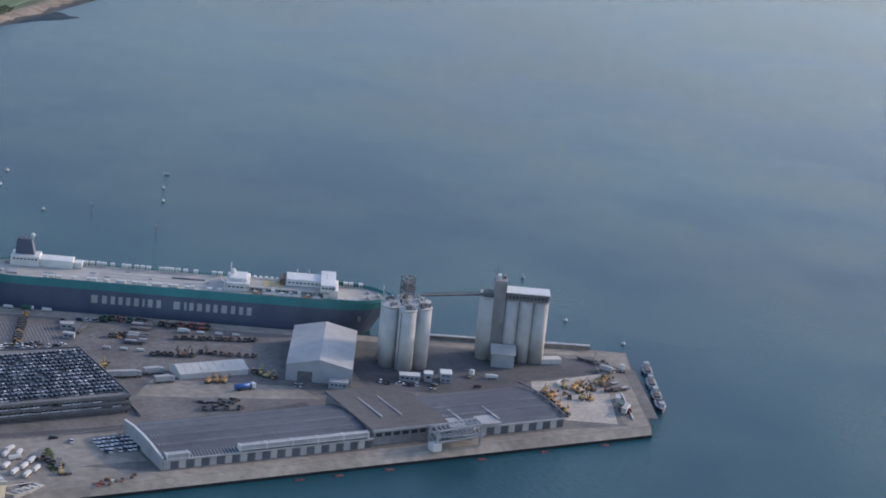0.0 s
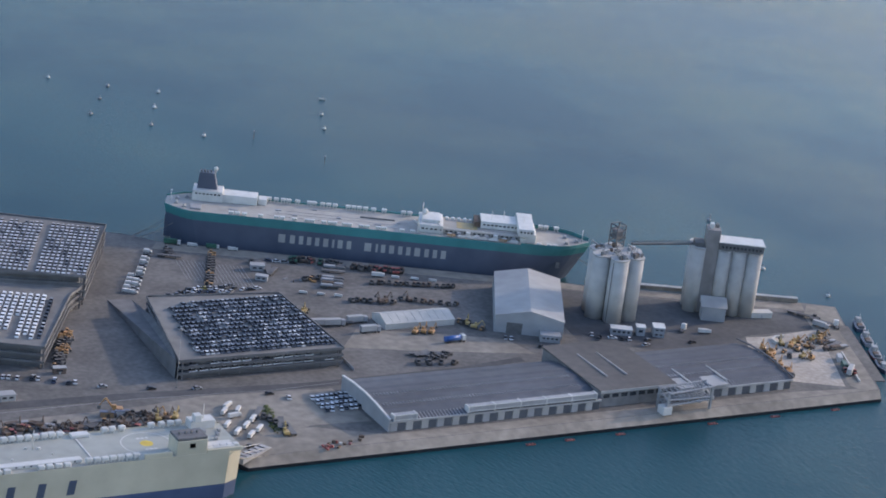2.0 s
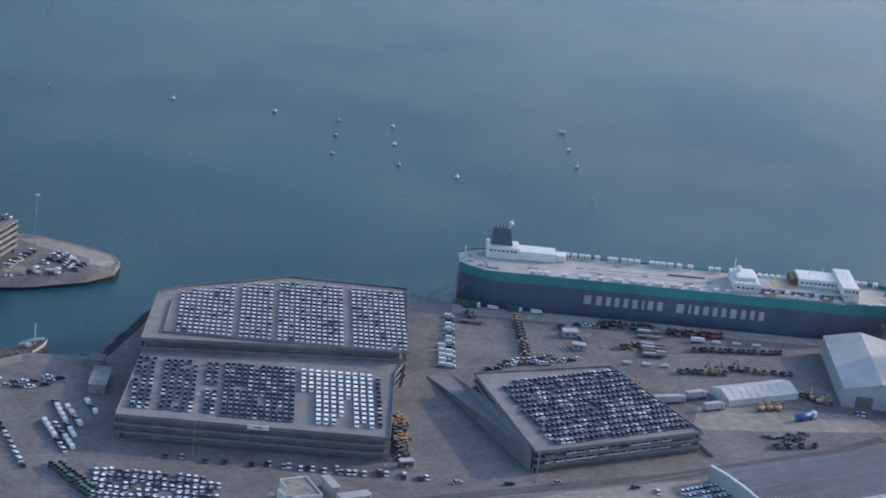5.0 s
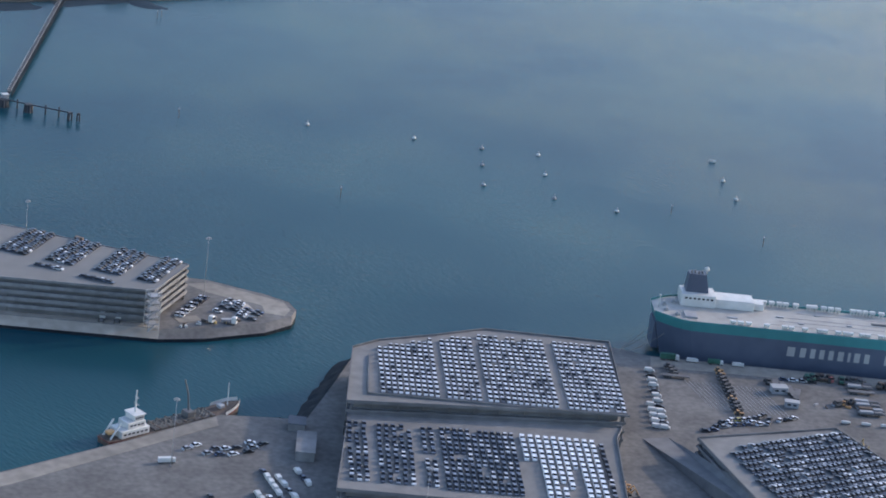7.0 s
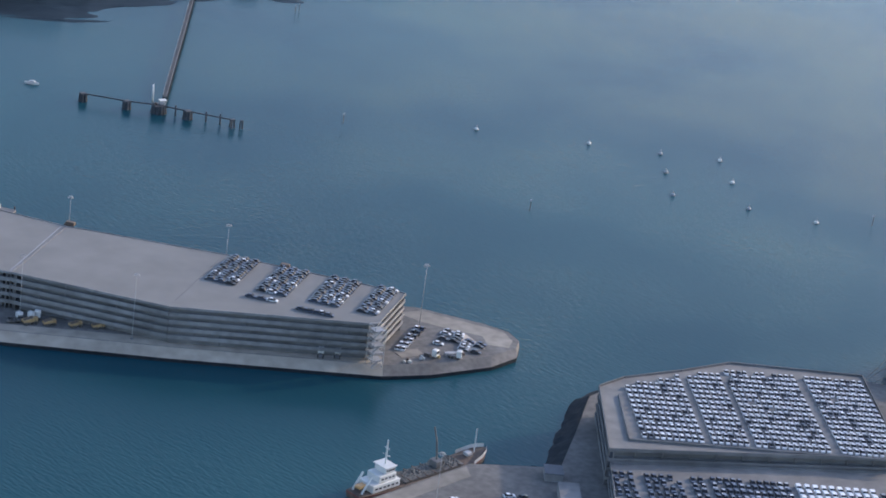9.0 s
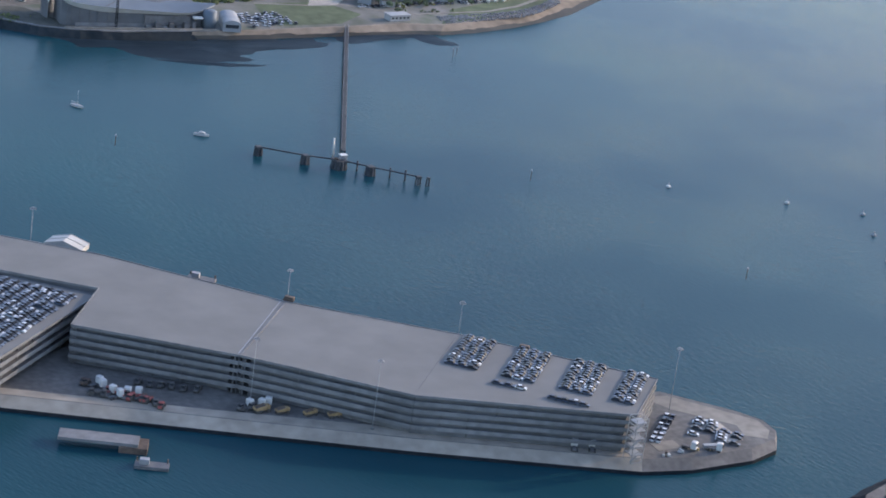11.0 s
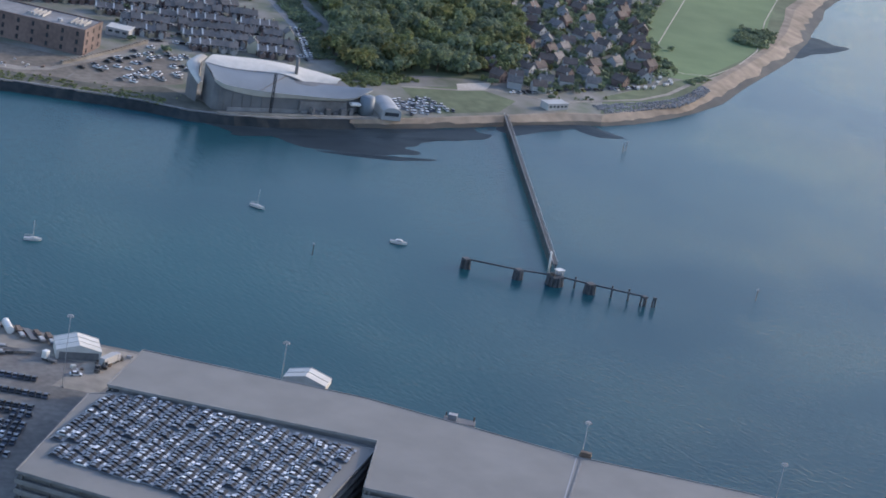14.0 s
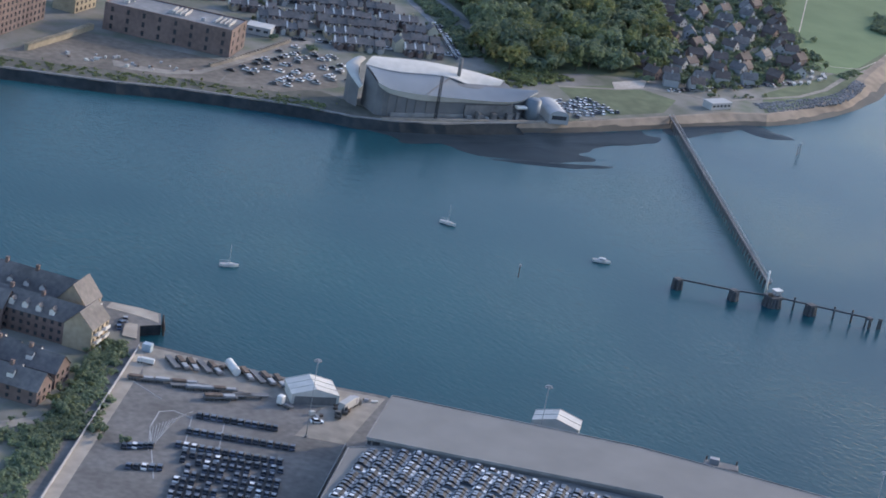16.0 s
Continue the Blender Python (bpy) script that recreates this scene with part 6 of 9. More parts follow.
def works():
    """The silver-clad works on the far bank: a folded metal front under a white roof sheet."""
    w = thing("works_building", -140.0, 521.4, QZ, -7.2, "long curved silver-clad works with a white roof on the waterfront", "building")
    n = 40
    low = rail_curve([(-1, 1.6, 9.4), (0.4, 1.0, 8.2), (3, 0.5, 7.0), (9, 0.4, 5.8), (15, 0.4, 5.1), (26, 0.5, 4.9), (44, 0.9, 4.7), (53.5, 3.8, 7.0)], n)
    fold = rail_curve([(-1.1, 1.6, 10.2), (0.4, 0.4, 9.4), (3, -0.3, 8.6), (9, -0.5, 7.7), (15, -0.5, 7.1), (26, -0.5, 6.3), (44, 0, 5.6), (53.8, 4, 7.5)], n)
    upper = rail_curve([(-0.8, 12, 12), (8, 9.5, 10.9), (24, 9, 10.0), (33, 8.5, 7.7), (53.5, 4.6, 7.9)], n)
    part("front_shell", loft([fold, upper], 0.35), ALU, w, "silver curved cladding")
    # the bright band of light on the lower fold is given as a paler material
    part("shell_hem", loft([low, fold], 0.25, 3), CANVAS, w, "folded lower edge of the cladding, coloured pale as if lit")
    eave = rail_curve([(-1.0, 11.8, 12.1), (8, 9.3, 11.05), (24, 8.8, 10.15), (33, 8.3, 7.9), (43.5, 9.5, 7.5)], n)
    back = rail_curve([(4.0, 18, 12.9), (19, 18, 12.0), (29, 17.5, 10.9), (39, 15, 9.5), (46.4, 12, 8.3)], n)
    part("roof_shell", loft([eave, back], 0.7), CANVAS, w, "white roof membrane")
    bm = bmesh.new()
    for a, b in zip(eave, eave[1:]):
        tube(bm, a, b, 0.16, sides=6)
    part("roof_edge", bm, GREYPAINT, w, "grey edge trim between roof and front")
    bm = bmesh.new()
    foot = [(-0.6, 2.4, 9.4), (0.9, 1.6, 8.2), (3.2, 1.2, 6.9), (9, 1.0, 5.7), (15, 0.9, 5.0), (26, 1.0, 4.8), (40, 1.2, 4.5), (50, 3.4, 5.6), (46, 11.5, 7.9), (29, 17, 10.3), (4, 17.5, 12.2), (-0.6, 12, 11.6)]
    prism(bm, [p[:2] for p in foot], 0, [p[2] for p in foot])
    # the overhang's shade is put into this wall's colour
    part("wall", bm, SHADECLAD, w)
    block("dado", 4.0, 28, 0.55, 0.9, 0, 1.2, CONC_GREY, w, "", 0.02)
    for i in range(6):
        q = low[8 + int(i * 3)]
        bm = bmesh.new()
        box(bm, q.x - 0.08, q.x + 0.08, 0.7, 0.92, 0, q.z - 0.1)
        part("wall_joint", bm, STEELDARK, w)
    bm = bmesh.new()
    box(bm, 28, 44, 0.3, 1.4, 0.3, 4.2)
    part("loading_bay", bm, STEELDARK, w, "dark open loading bay")
    bm = bmesh.new()
    for t in range(8):
        a, b = [fold[22].lerp(upper[22], q / 8) + Vector((0, -0.14, 0.35)) * (math.sin(math.pi * q / 8) + 0.3) for q in (t, t + 1)]
        tube(bm, a, b, 0.13, sides=5)
    part("shell_joint", bm, STEELDARK, w)
    lattice_tower("mast", 17.6, -1.6, 0, 13.4, 0.3, w, QUAYWALL, 0.6)
    bm = bmesh.new()
    tube(bm, (29.5, 10.5, 8), (29.5, 10.5, 15.4), 0.55, sides=10)
    part("chimney", bm, STEELDARK, w, "dark slim chimney")
    bm = bmesh.new()
    tube(bm, (51.4, 1.6, 0), (51.4, 1.6, 6.0), 2.4, sides=20)
    ball(bm, 51.4, 1.6, 5.95, 2.35, squash=0.25)
    part("tank", bm, ALU, w, "silver storage tank")
    at = 28.4
    while at < 45:
        wide = rnd(0.5, 2.4)
        block("machinery", at, at + wide, -1.2 + rnd(-0.9, 0.6), 0.1, 0.0, rnd(0.6, 3.4), random.choice([STEELDARK, STEELDARK, CONC_GREY, DECKEDGE, GREYPAINT]), w, "", 0.05)
        at += wide + rnd(0.1, 1.3)
    block("machinery", 45.0, 48.6, -0.6, 1.4, 3.4, 4.2, WHITE, w, "white duct at the tank", 0.2)
    block("plinth", 0, 54, -2.8, -1.4, 0, 0.5, CONCRETE, w, "", 0)
    # swept canopy at the landward corner
    one_side = rail_curve([(-3.6, 8, 6.0), (-5.2, 13, 8.8), (-4.6, 17.5, 10.2), (-1, 20, 11.6)], 14)
    other = rail_curve([(-2.4, 8, 6.4), (-2.0, 13, 8.6), (0, 17.5, 10.2), (3, 20, 11.4)], 14)
    part("canopy", loft([one_side, other], 0.8), CANVAS, w, "white swept entrance canopy")
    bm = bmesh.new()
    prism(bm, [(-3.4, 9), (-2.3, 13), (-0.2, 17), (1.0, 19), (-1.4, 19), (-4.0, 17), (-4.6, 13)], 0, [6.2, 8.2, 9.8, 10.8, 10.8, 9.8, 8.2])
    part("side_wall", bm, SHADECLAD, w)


works()


def hall(x, y, rz):
    """A shed with a rounded roof beside the works."""
    h = thing("boat_shed", x, y, QZ, rz, "grey round-roofed boat shed on the waterfront", "building")
    bm = bmesh.new()
    n, W, L = 10, 6.2, 14
    ring = [(0, 0)] + [(W / 2 - W / 2 * math.cos(math.pi * k / n), 2.6 + 1.5 * math.sin(math.pi * k / n)) for k in range(n + 1)] + [(W, 0)]
    a, b = [bm.verts.new((p, 0, q)) for p, q in ring], [bm.verts.new((p, L, q)) for p, q in ring]
    bm.faces.new(a)
    bm.faces.new(b[::-1])
    for i in range(len(ring) - 1):
        bm.faces.new((a[i], b[i], b[i + 1], a[i + 1]))
    bmesh.ops.recalc_face_normals(bm, faces=bm.faces[:])
    part("shell", bm, WALLGREY, h)
    bm = bmesh.new()
    box(bm, 0.8, W - 0.8, -0.06, 0.02, 1.4, 2.6)
    part("window", bm, GLASS, h)


hall(-85.6, 511.6, -18)


def gabled_house(W, L, e, r, wall, roof, label, name="house", wn=2, storeys=2, category="house"):
    """A plain gabled house, ridge along y, with windows on both gables and long sides and a chimney."""
    h = thing(name, 0, 0, 0, 0, label, category)
    bm = bmesh.new()
    gabled(bm, W, L, e, r, 0, 1, 0.18)
    body = part("wall", bm, [wall, roof], h)
    bm = bmesh.new()
    box(bm, -0.28, 0.28, -0.035, 0.035, 0, 0.62)
    me = bpy.data.meshes.new("window")
    bm.to_mesh(me)
    bm.free()
    me.materials.append(GLASS)
    for s in range(storeys):
        z = e * (s + 0.38) / storeys
        if name != "terraced_house":
            for k in range(wn):
                shared("window", me, body, pose(W * (k + 0.5) / wn, -0.02, z))
        if name == "detached_house" or (name == "terraced_house" and s == 0):
            continue
        m = max(2, int(L / 2.2))
        for k in range(m):
            y = L * (k + 0.5) / m
            shared("window", me, body, pose(W + 0.02, y, z, 0, 0, 90))
    if name == "terraced_house" and roof is SLATE:
        bm = bmesh.new()
        q = 0.96
        prism(bm, [(W / 2, -0.22), (W * q, -0.22), (W * q, 0.22), (W / 2, 0.22)], e * 0.8, [r + 0.25, r + 0.25 - (r - e) * (2 * q - 1)] + [r + 0.25 - (r - e) * (2 * q - 1), r + 0.25])
        part("party_wall", bm, WHITE, h, "white party wall above the roof")
    if name == "terraced_house":
        bm = bmesh.new()
        gabled(bm, 1.5, 1.8, 1.5, 2.0, 0, 1, 0.1)
        g = part("rear_wing", bm, [ROOFLIGHT if roof is SLATEBROWN else wall, roof], h)
        g.matrix_basis = pose(W - 0.1, 2.2, 0, 0, 0, -90)
    bm = bmesh.new()
    box(bm, W / 2 - 0.35, W / 2 + 0.35, L * 0.5 - 0.25, L * 0.5 + 0.25, r - 0.5, r + 0.75)
    part("chimney", bm, wall, h)
    return h


def place(h, x, y, rz, s=1.0):
    return copy_thing(h, pose(x, y, QZ, 0, 0, rz) @ Matrix.Scale(s, 4))


# terraces
SLATEBROWN = material("weathered brown-grey slate", [(0.10, 0.095, 0.092), (0.15, 0.138, 0.13)], 0.8, scale=1)
TERRACE = [gabled_house(5.0, 3.1, 2.2, 3.6, w, r, lab, "terraced_house") for w, r, lab in (
    (BRICK, SLATE, "narrow red brick terraced house with a slate roof"), (BRICK, SLATEBROWN, "narrow brick terraced house with a weathered roof"),
    (ROOFLIGHT, SLATEBROWN, "narrow rendered terraced house with a weathered roof"), (BRICKY, SLATE, "narrow yellow brick terraced house with a slate roof"))]
for h in TERRACE:
    tagged(h, group="terraced houses")
first = [True] * 4
for row, (x0, y0, x1, y1) in enumerate(((-116, 590, -82, 578), (-131, 607, -78, 587.5), (-128, 618.5, -76, 599), (-132, 632, -72, 610), (-122, 642, -70, 622), (-166, 648, -72, 636))):
    d = Vector((x1 - x0, y1 - y0))
    n = int(d.length / 3.12)
    a = math.degrees(math.atan2(d.y, d.x))
    for k in range(n):
        if k % (7 + row) == 5 or random.random() < 0.06:
            continue
        p = Vector((x0, y0)) + d * (k / n)
        i = (0, 1, 1, 0, 1, 0)[row] if random.random() < 0.72 else random.choice((1, 2, 3, 3))
        m = pose(p.x + rnd(-0.25, 0.25), p.y + rnd(-0.4, 0.4), QZ, 0, 0, a - 90 + rnd(-1.5, 1.5)) @ Matrix.Diagonal((1, 1, rnd(0.9, 1.1), 1))
        if first[i]:
            TERRACE[i].matrix_basis, first[i] = m, False
        else:
            copy_thing(TERRACE[i], m)

END = gabled_house(3.6, 5.0, 3.0, 4.8, CREAM, SLATE, "cream rendered end house with a bare sunlit gable", "end_house", 0)
tagged(END, group="terraced houses")
END.matrix_basis = pose(-97.5, 581.5, QZ, 0, 0, -20)
for x, y in ((-76.6, 594.6), (-91.8, 605.4), (-118, 640), (-84, 650)):
    place(END, x, y, -20 + rnd(-3, 3), rnd(0.8, 1.0))

VILLA = [gabled_house(4.2, 5.0, 2.4, 4.3, w, r, lab, "detached_house") for w, r, lab in (
    (BRICK, TILE, "detached brick house with a brown tiled roof"), (ROOFLIGHT, TILE, "detached white house with a brown tiled roof"), (WALLGREY, SLATE, "detached grey rendered house with a slate roof"))]
for h in VILLA:
    tagged(h, group="detached houses among trees")
spots, firstv = [], [True] * 3
tries = 0
while len(spots) < 74 and tries < 4000:
    tries += 1
    x, y = rnd(-16, 118), rnd(534, 648)
    if y < 536 + max(0, x - 30) * 0.62 or x > 64 + (y - 560) * 0.62 or x < -18 + (y - 552) * 0.72:
        continue
    if all((x - a) ** 2 + (y - b) ** 2 > 62 for a, b in spots):
        spots.append((x, y))
        i = random.randrange(3)
        m = pose(x, y, QZ, 0, 0, random.choice([20, 110, 65, -25]) + rnd(-8, 8))
        if firstv[i]:
            VILLA[i].matrix_basis, firstv[i] = m, False
        else:
            copy_thing(VILLA[i], m)


def flats(x, y, rz, L, W, h, storeys, label, wall=BRICK, glazed=True, group="", bay=2.4):
    """A flat-roofed brick block with rows of windows, roof upstand and roof boxes."""
    f = thing("apartment_block", x, y, QZ, rz, label, "building", group)
    body = block("wall", 0, L, 0, W, 0, h, wall, f, "", 0)
    block("roof", 0.3, L - 0.3, 0.3, W - 0.3, h, h + 0.1, CONC_GREY, f, "", 0)
    for a, b, c, d in ((0, L, 0, 0.3), (0, L, W - 0.3, W), (0, 0.3, 0.3, W - 0.3), (L - 0.3, L, 0.3, W - 0.3)):
        block("parapet", a, b, c, d, h, h + 0.5, wall, f, "", 0)
    bm = bmesh.new()
    box(bm, -0.45, 0.45, -0.04, 0.04, 0, h / storeys * 0.55)
    me = bpy.data.meshes.new("window")
    bm.to_mesh(me)
    bm.free()
    me.materials.append(GLASS)
    for s in range(storeys):
        z = h * (s + 0.25) / storeys
        n = int(L / bay)
        for k in range(n):
            shared("window", me, body, pose(L * (k + 0.5) / n, -0.02, z))
        for k in range(int(W / bay)):
            shared("window", me, body, pose(L + 0.02, W * (k + 0.5) / int(W / bay), z, 0, 0, 90))
    if glazed:
        for q in (0.45, 0.8):
            for k in range(4):
                bm = bmesh.new()
                xx = L * q + k * 1.5
                prism(bm, [(xx, W * 0.3), (xx + 1.3, W * 0.3), (xx + 1.3, W * 0.75), (xx, W * 0.75)], h + 0.1, [h + 0.2, h + 1.1, h + 1.1, h + 0.2])
                part("rooflight", bm, ROOFLIGHT, f)
    for k in range(5):
        xx, yy = rnd(2, L - 3), rnd(1, W - 2)
        block("roof_plant", xx, xx + rnd(0.6, 1.6), yy, yy + rnd(0.6, 1.4), h + 0.1, h + rnd(0.7, 1.3), random.choice([ROOFLIGHT, GREYPAINT]), f, "", 0)
    return f


flats(-188.6, 606.6, -46, 41, 15, 8.2, 3, "long dark red brick works building with rooflights", bay=4.6)
flats(-227, 598.5, 38, 30, 10, 16, 8, "tall red and yellow brick apartment block", BRICK, False)
flats(-191, 622, 35, 13, 8, 12, 6, "yellow brick apartment block", BRICKY, False)
hut(-141, 602, -42, 8.0, 6.0, 2.6, ROOFLIGHT, CANVAS, "low white building beside the brick works", 3, name="clinic")
hut(-15.6, 518.9, 2, 8.6, 4.4, 2.2, ROOFLIGHT, ROOFLIGHT, "low white clubhouse on the beach", 5, name="clubhouse")


def wall_run(name, pts, w, h, mat, label, balusters=0):
    t = thing(name, *pts[0], QZ, 0, label, "wall")
    ox, oy = pts[0]
    for (x0, y0), (x1, y1) in zip(pts, pts[1:]):
        d = Vector((x1 - x0, y1 - y0))
        a = math.degrees(math.atan2(d.y, d.x))
        bm = bmesh.new()
        box(bm, 0, d.length, -w / 2, w / 2, 0, h)
        p = part("wall_run", bm, mat, t)
        p.matrix_basis = pose(x0 - ox, y0 - oy, 0, 0, 0, a)
        if balusters:
            for k in range(int(d.length / balusters)):
                bm = bmesh.new()
                box(bm, k * balusters, k * balusters + balusters * 0.5, -w * 0.7, w * 0.7, h, h + 0.5)
                q = part("coping_block", bm, mat, t)
                q.matrix_basis = pose(x0 - ox, y0 - oy, 0, 0, 0, a)
    return t


wall_run("embankment_wall", [(-222.5, 586), (-206, 596.5), (-192, 606.5)], 1.2, 1.5, BRICKY, "pale stone embankment wall with coping blocks", 1.2)
wall_run("road_wall", [(-171, 568.6), (-163.5, 572.6), (-147.6, 581.4), (-130, 592.6)], 0.7, 0.7, CONCRETE, "pale concrete approach road wall", 1.6)
wall_run("river_wall", [(-236, 571.2), (-228, 567), (-208, 556.4), (-197.4, 553.0), (-188, 548.6), (-176.4, 542.0), (-167.5, 537.1), (-157, 530.4), (-148, 522.4), (-135.8, 517.2), (-121.8, 514.2), (-88, 512.4)], 0.8, 0.22, CONC_GREY, "low grey river wall along the far bank")
sheet("approach_road", [(-201.4, 571), (-197.5, 567.1), (-187.4, 562.6), (-177.1, 562.5), (-164.8, 568.7), (-148.8, 577.4), (-129, 589.2), (-123, 590), (-122, 593), (-129.3, 592.6), (-147.5, 581), (-163.3, 572.2), (-175.6, 565.9), (-185, 565.9), (-194.1, 571), (-199.2, 576.7)], QZ, CONCRETE, "pale approach road on the far bank", "road", 0.05)
sheet("promenade", [(-58, 544.5), (-38, 540.5), (-23, 540.5), (-6, 526.6), (16, 528), (32, 528.8), (49.4, 534.8), (67.8, 545.8), (88, 555), (87.6, 556.4), (67, 547.4), (48.8, 536.4), (31.8, 530.4), (16, 529.6), (-5, 528.4), (-22, 542.5), (-38, 542), (-58, 546)], QZ, CONCRETE, "pale promenade path behind the beach", "path", 0.05)
sheet("clearing", [(-34, 548), (-18, 549.5), (-26, 541.5), (-38, 541)], QZ, GRAVEL, "pale gravel clearing beside the wood", "ground", 0.06)
sheet("street", [(-79.5, 572), (-77.1, 572), (-62.2, 609.3), (-54.4, 640.3), (-47.4, 672.2), (-49.6, 673), (-56.6, 641), (-64.6, 610)], QZ, CONC_GREY, "grey street beside the terraces", "road", 0.055)
sheet("street", [(-50.6, 604), (-49, 604), (-44.8, 625), (-38.2, 664), (-39.8, 665), (-46.4, 626)], QZ, CONC_GREY, "grey lane at the edge of the wood", "road", 0.055)
for k in range(5):
    y0 = 572 + k * 12
    sheet("street", [(-128, y0 + 22), (-74, y0 + 2), (-74, y0 + 4.2), (-128, y0 + 24.2)], QZ, ASPHALT, "asphalt street between terraced houses", "road", 0.03 + 0.003 * k)
wall_run("field_path", [(172, 675), (155.4, 662.8), (80.8, 586.7), (73.5, 575), (71.5, 566), (74.5, 560), (84.9, 556.8), (106.5, 567.6), (134.7, 588.8), (174.2, 631.3), (224.3, 679.7)], 0.4, 0.05, GRAVEL, "narrow worn path round the playing field")


def rocks():
    """Boulder revetment along the shore."""
    bm = bmesh.new()
    for k in range(720):
        s = rnd(0, 1)
        x = 6 + 66 * s
        edge = 514.5 + (x - 6) * 0.17 + max(0, x - 40) ** 1.5 * 0.075
        off = rnd(0.3, 9.5 - 3.5 * s)
        r = rnd(0.25, 0.6)
        v = bmesh.ops.create_icosphere(bm, subdivisions=1, radius=r)["verts"]
        for w in v:
            w.co = Vector((w.co.x * rnd(0.7, 1.2) + x, w.co.y * rnd(0.7, 1.2) + edge + off, w.co.z * 0.7 + QZ + 0.12))
    one("boulders", bm, CONC_GREY, "grey boulder revetment along the beach", "boulders", kind="stuff")


rocks()


# apartments by the basin
def gable_range(x, y, rz, L, W, e, r, label, dormers=0, balconies=0, wall=BRICKY, roof=SLATE, hip=0):
    """A long gabled range: gable end at the origin, ridge running along +y."""
    h = thing("apartment_house", x, y, QZ, rz, label, "house", "waterside apartment houses")
    bm = bmesh.new()
    if hip:
        hipped(bm, W, L, e, r, hip)
    else:
        gabled(bm, W, L, e, r, 0, 1, 0.25)
    body = part("wall", bm, [wall, roof], h)
    if hip:
        bm = bmesh.new()
        gabled(bm, 2.6, 3.0, e + 0.2, e + 2.6, 0, 1, 0.15)
        g = part("cross_gable", bm, [wall, roof], h)
        g.matrix_basis = pose(W - 3.0, -0.5, 0)
    bm = bmesh.new()
    box(bm, -0.35, 0.35, -0.04, 0.04, 0, 0.8)
    me = bpy.data.meshes.new("window")
    bm.to_mesh(me)
    bm.free()
    me.materials.append(GLASS)
    st = max(2, int(e / 1.75))
    for s in range(st):
        z = e * (s + 0.3) / st
        for k in range(3):
            shared("window", me, body, pose(W * (k + 0.5) / 3, -0.03, z))
        for k in range(int(L / 2.5)):
            shared("window", me, body, pose(W + 0.03, L * (k + 0.5) / int(L / 2.5), z, 0, 0, 90))
            shared("window", me, body, pose(-0.03, L * (k + 0.5) / int(L / 2.5), z, 0, 0, 90))
    for s in range(balconies):
        bm = bmesh.new()
        z = e * (s + 0.2) / st
        box(bm, W * 0.2, W * 0.8, -0.9, -0.02, z, z + 0.12)
        box(bm, W * 0.2, W * 0.8, -0.9, -0.84, z, z + 0.6)
        part("balcony", bm, WHITE, body)
    for k in range(dormers):
        for sx in (0.24, 0.76):
            bm = bmesh.new()
            yy = L * (k + 0.7) / (dormers + 0.4)
            gabled(bm, 1.3, 1.4, 1.1, 1.7, 0, 1, 0.1)
            d = part("dormer", bm, [WHITE, roof], h)
            d.matrix_basis = pose(W * sx - 0.65, yy, e + (r - e) * 0.32)
    bm = bmesh.new()
    for q in (0.35, 0.7):
        box(bm, W / 2 - 0.4, W / 2 + 0.4, L * q, L * q + 0.7, r - 0.4, r + 0.9)
    part("chimney", bm, wall, h)
    return h


def corner_block(x, y, rz, W, L, e, r, label, dormers, wing=6.4):
    """Apartments with a lit cross wing at the corner and a long roof running back from it."""
    h = thing("apartment_house", x, y, QZ, rz, label, "house", "waterside apartment houses")
    bm = bmesh.new()
    gabled(bm, wing, W, e, r, 0, 1, 0.25)
    front = part("cross_wing", bm, [BRICKY, SLATE], h, "yellow brick cross wing with white balconies")
    front.matrix_basis = pose(0, wing, 0, 0, 0, -90)
    bm = bmesh.new()
    gabled(bm, W - 0.8, L - wing + 2.8, e - 0.3, r - 0.4, 0, 1, 0.2)
    body = part("main_range", bm, [BRICK, SLATE], h)
    body.matrix_basis = pose(0.4, wing - 2.8, 0)
    bm = bmesh.new()
    box(bm, -0.35, 0.35, -0.04, 0.04, 0, 0.8)
    me = bpy.data.meshes.new("window")
    bm.to_mesh(me)
    bm.free()
    me.materials.append(GLASS)
    for s in range(3):
        z = e * (s + 0.25) / 3
        for k in range(4):
            shared("window", me, front, pose(wing + 0.03, W * (k + 0.5) / 4, z, 0, 0, 90))
        for k in range(int(L / 2.4)):
            shared("window", me, body, pose(-0.03, 3 + (L - wing) * (k + 0.5) / int(L / 2.4), z, 0, 0, 90))
        for k in range(2):
            bm = bmesh.new()
            y0 = W * (0.12 + 0.46 * k)
            box(bm, wing, wing + 0.9, y0, y0 + W * 0.3, z - 0.25, z - 0.1)
            box(bm, wing + 0.8, wing + 0.9, y0, y0 + W * 0.3, z - 0.1, z + 0.45)
            bmesh.ops.remove_doubles(bm, verts=bm.verts[:], dist=0.001)
            part("balcony", bm, WHITE, front, "white balcony")
    for k in range(dormers):
        bm = bmesh.new()
        gabled(bm, 1.2, 1.8, 1.0, 1.6, 0, 1, 0.1)
        d = part("dormer", bm, [WHITE, SLATE], h)
        d.matrix_basis = pose(0.9, wing + 1.2 + (L - wing - 2) * (k + 0.9) / dormers, e + 0.3, 0, 0, -90)
    for q in (0.55, 0.85):
        bm = bmesh.new()
        box(bm, W / 2 - 0.4, W / 2 + 0.4, L * q, L * q + 0.7, r - 1.2, r + 0.6)
        part("chimney", bm, BRICK, h)
    return h


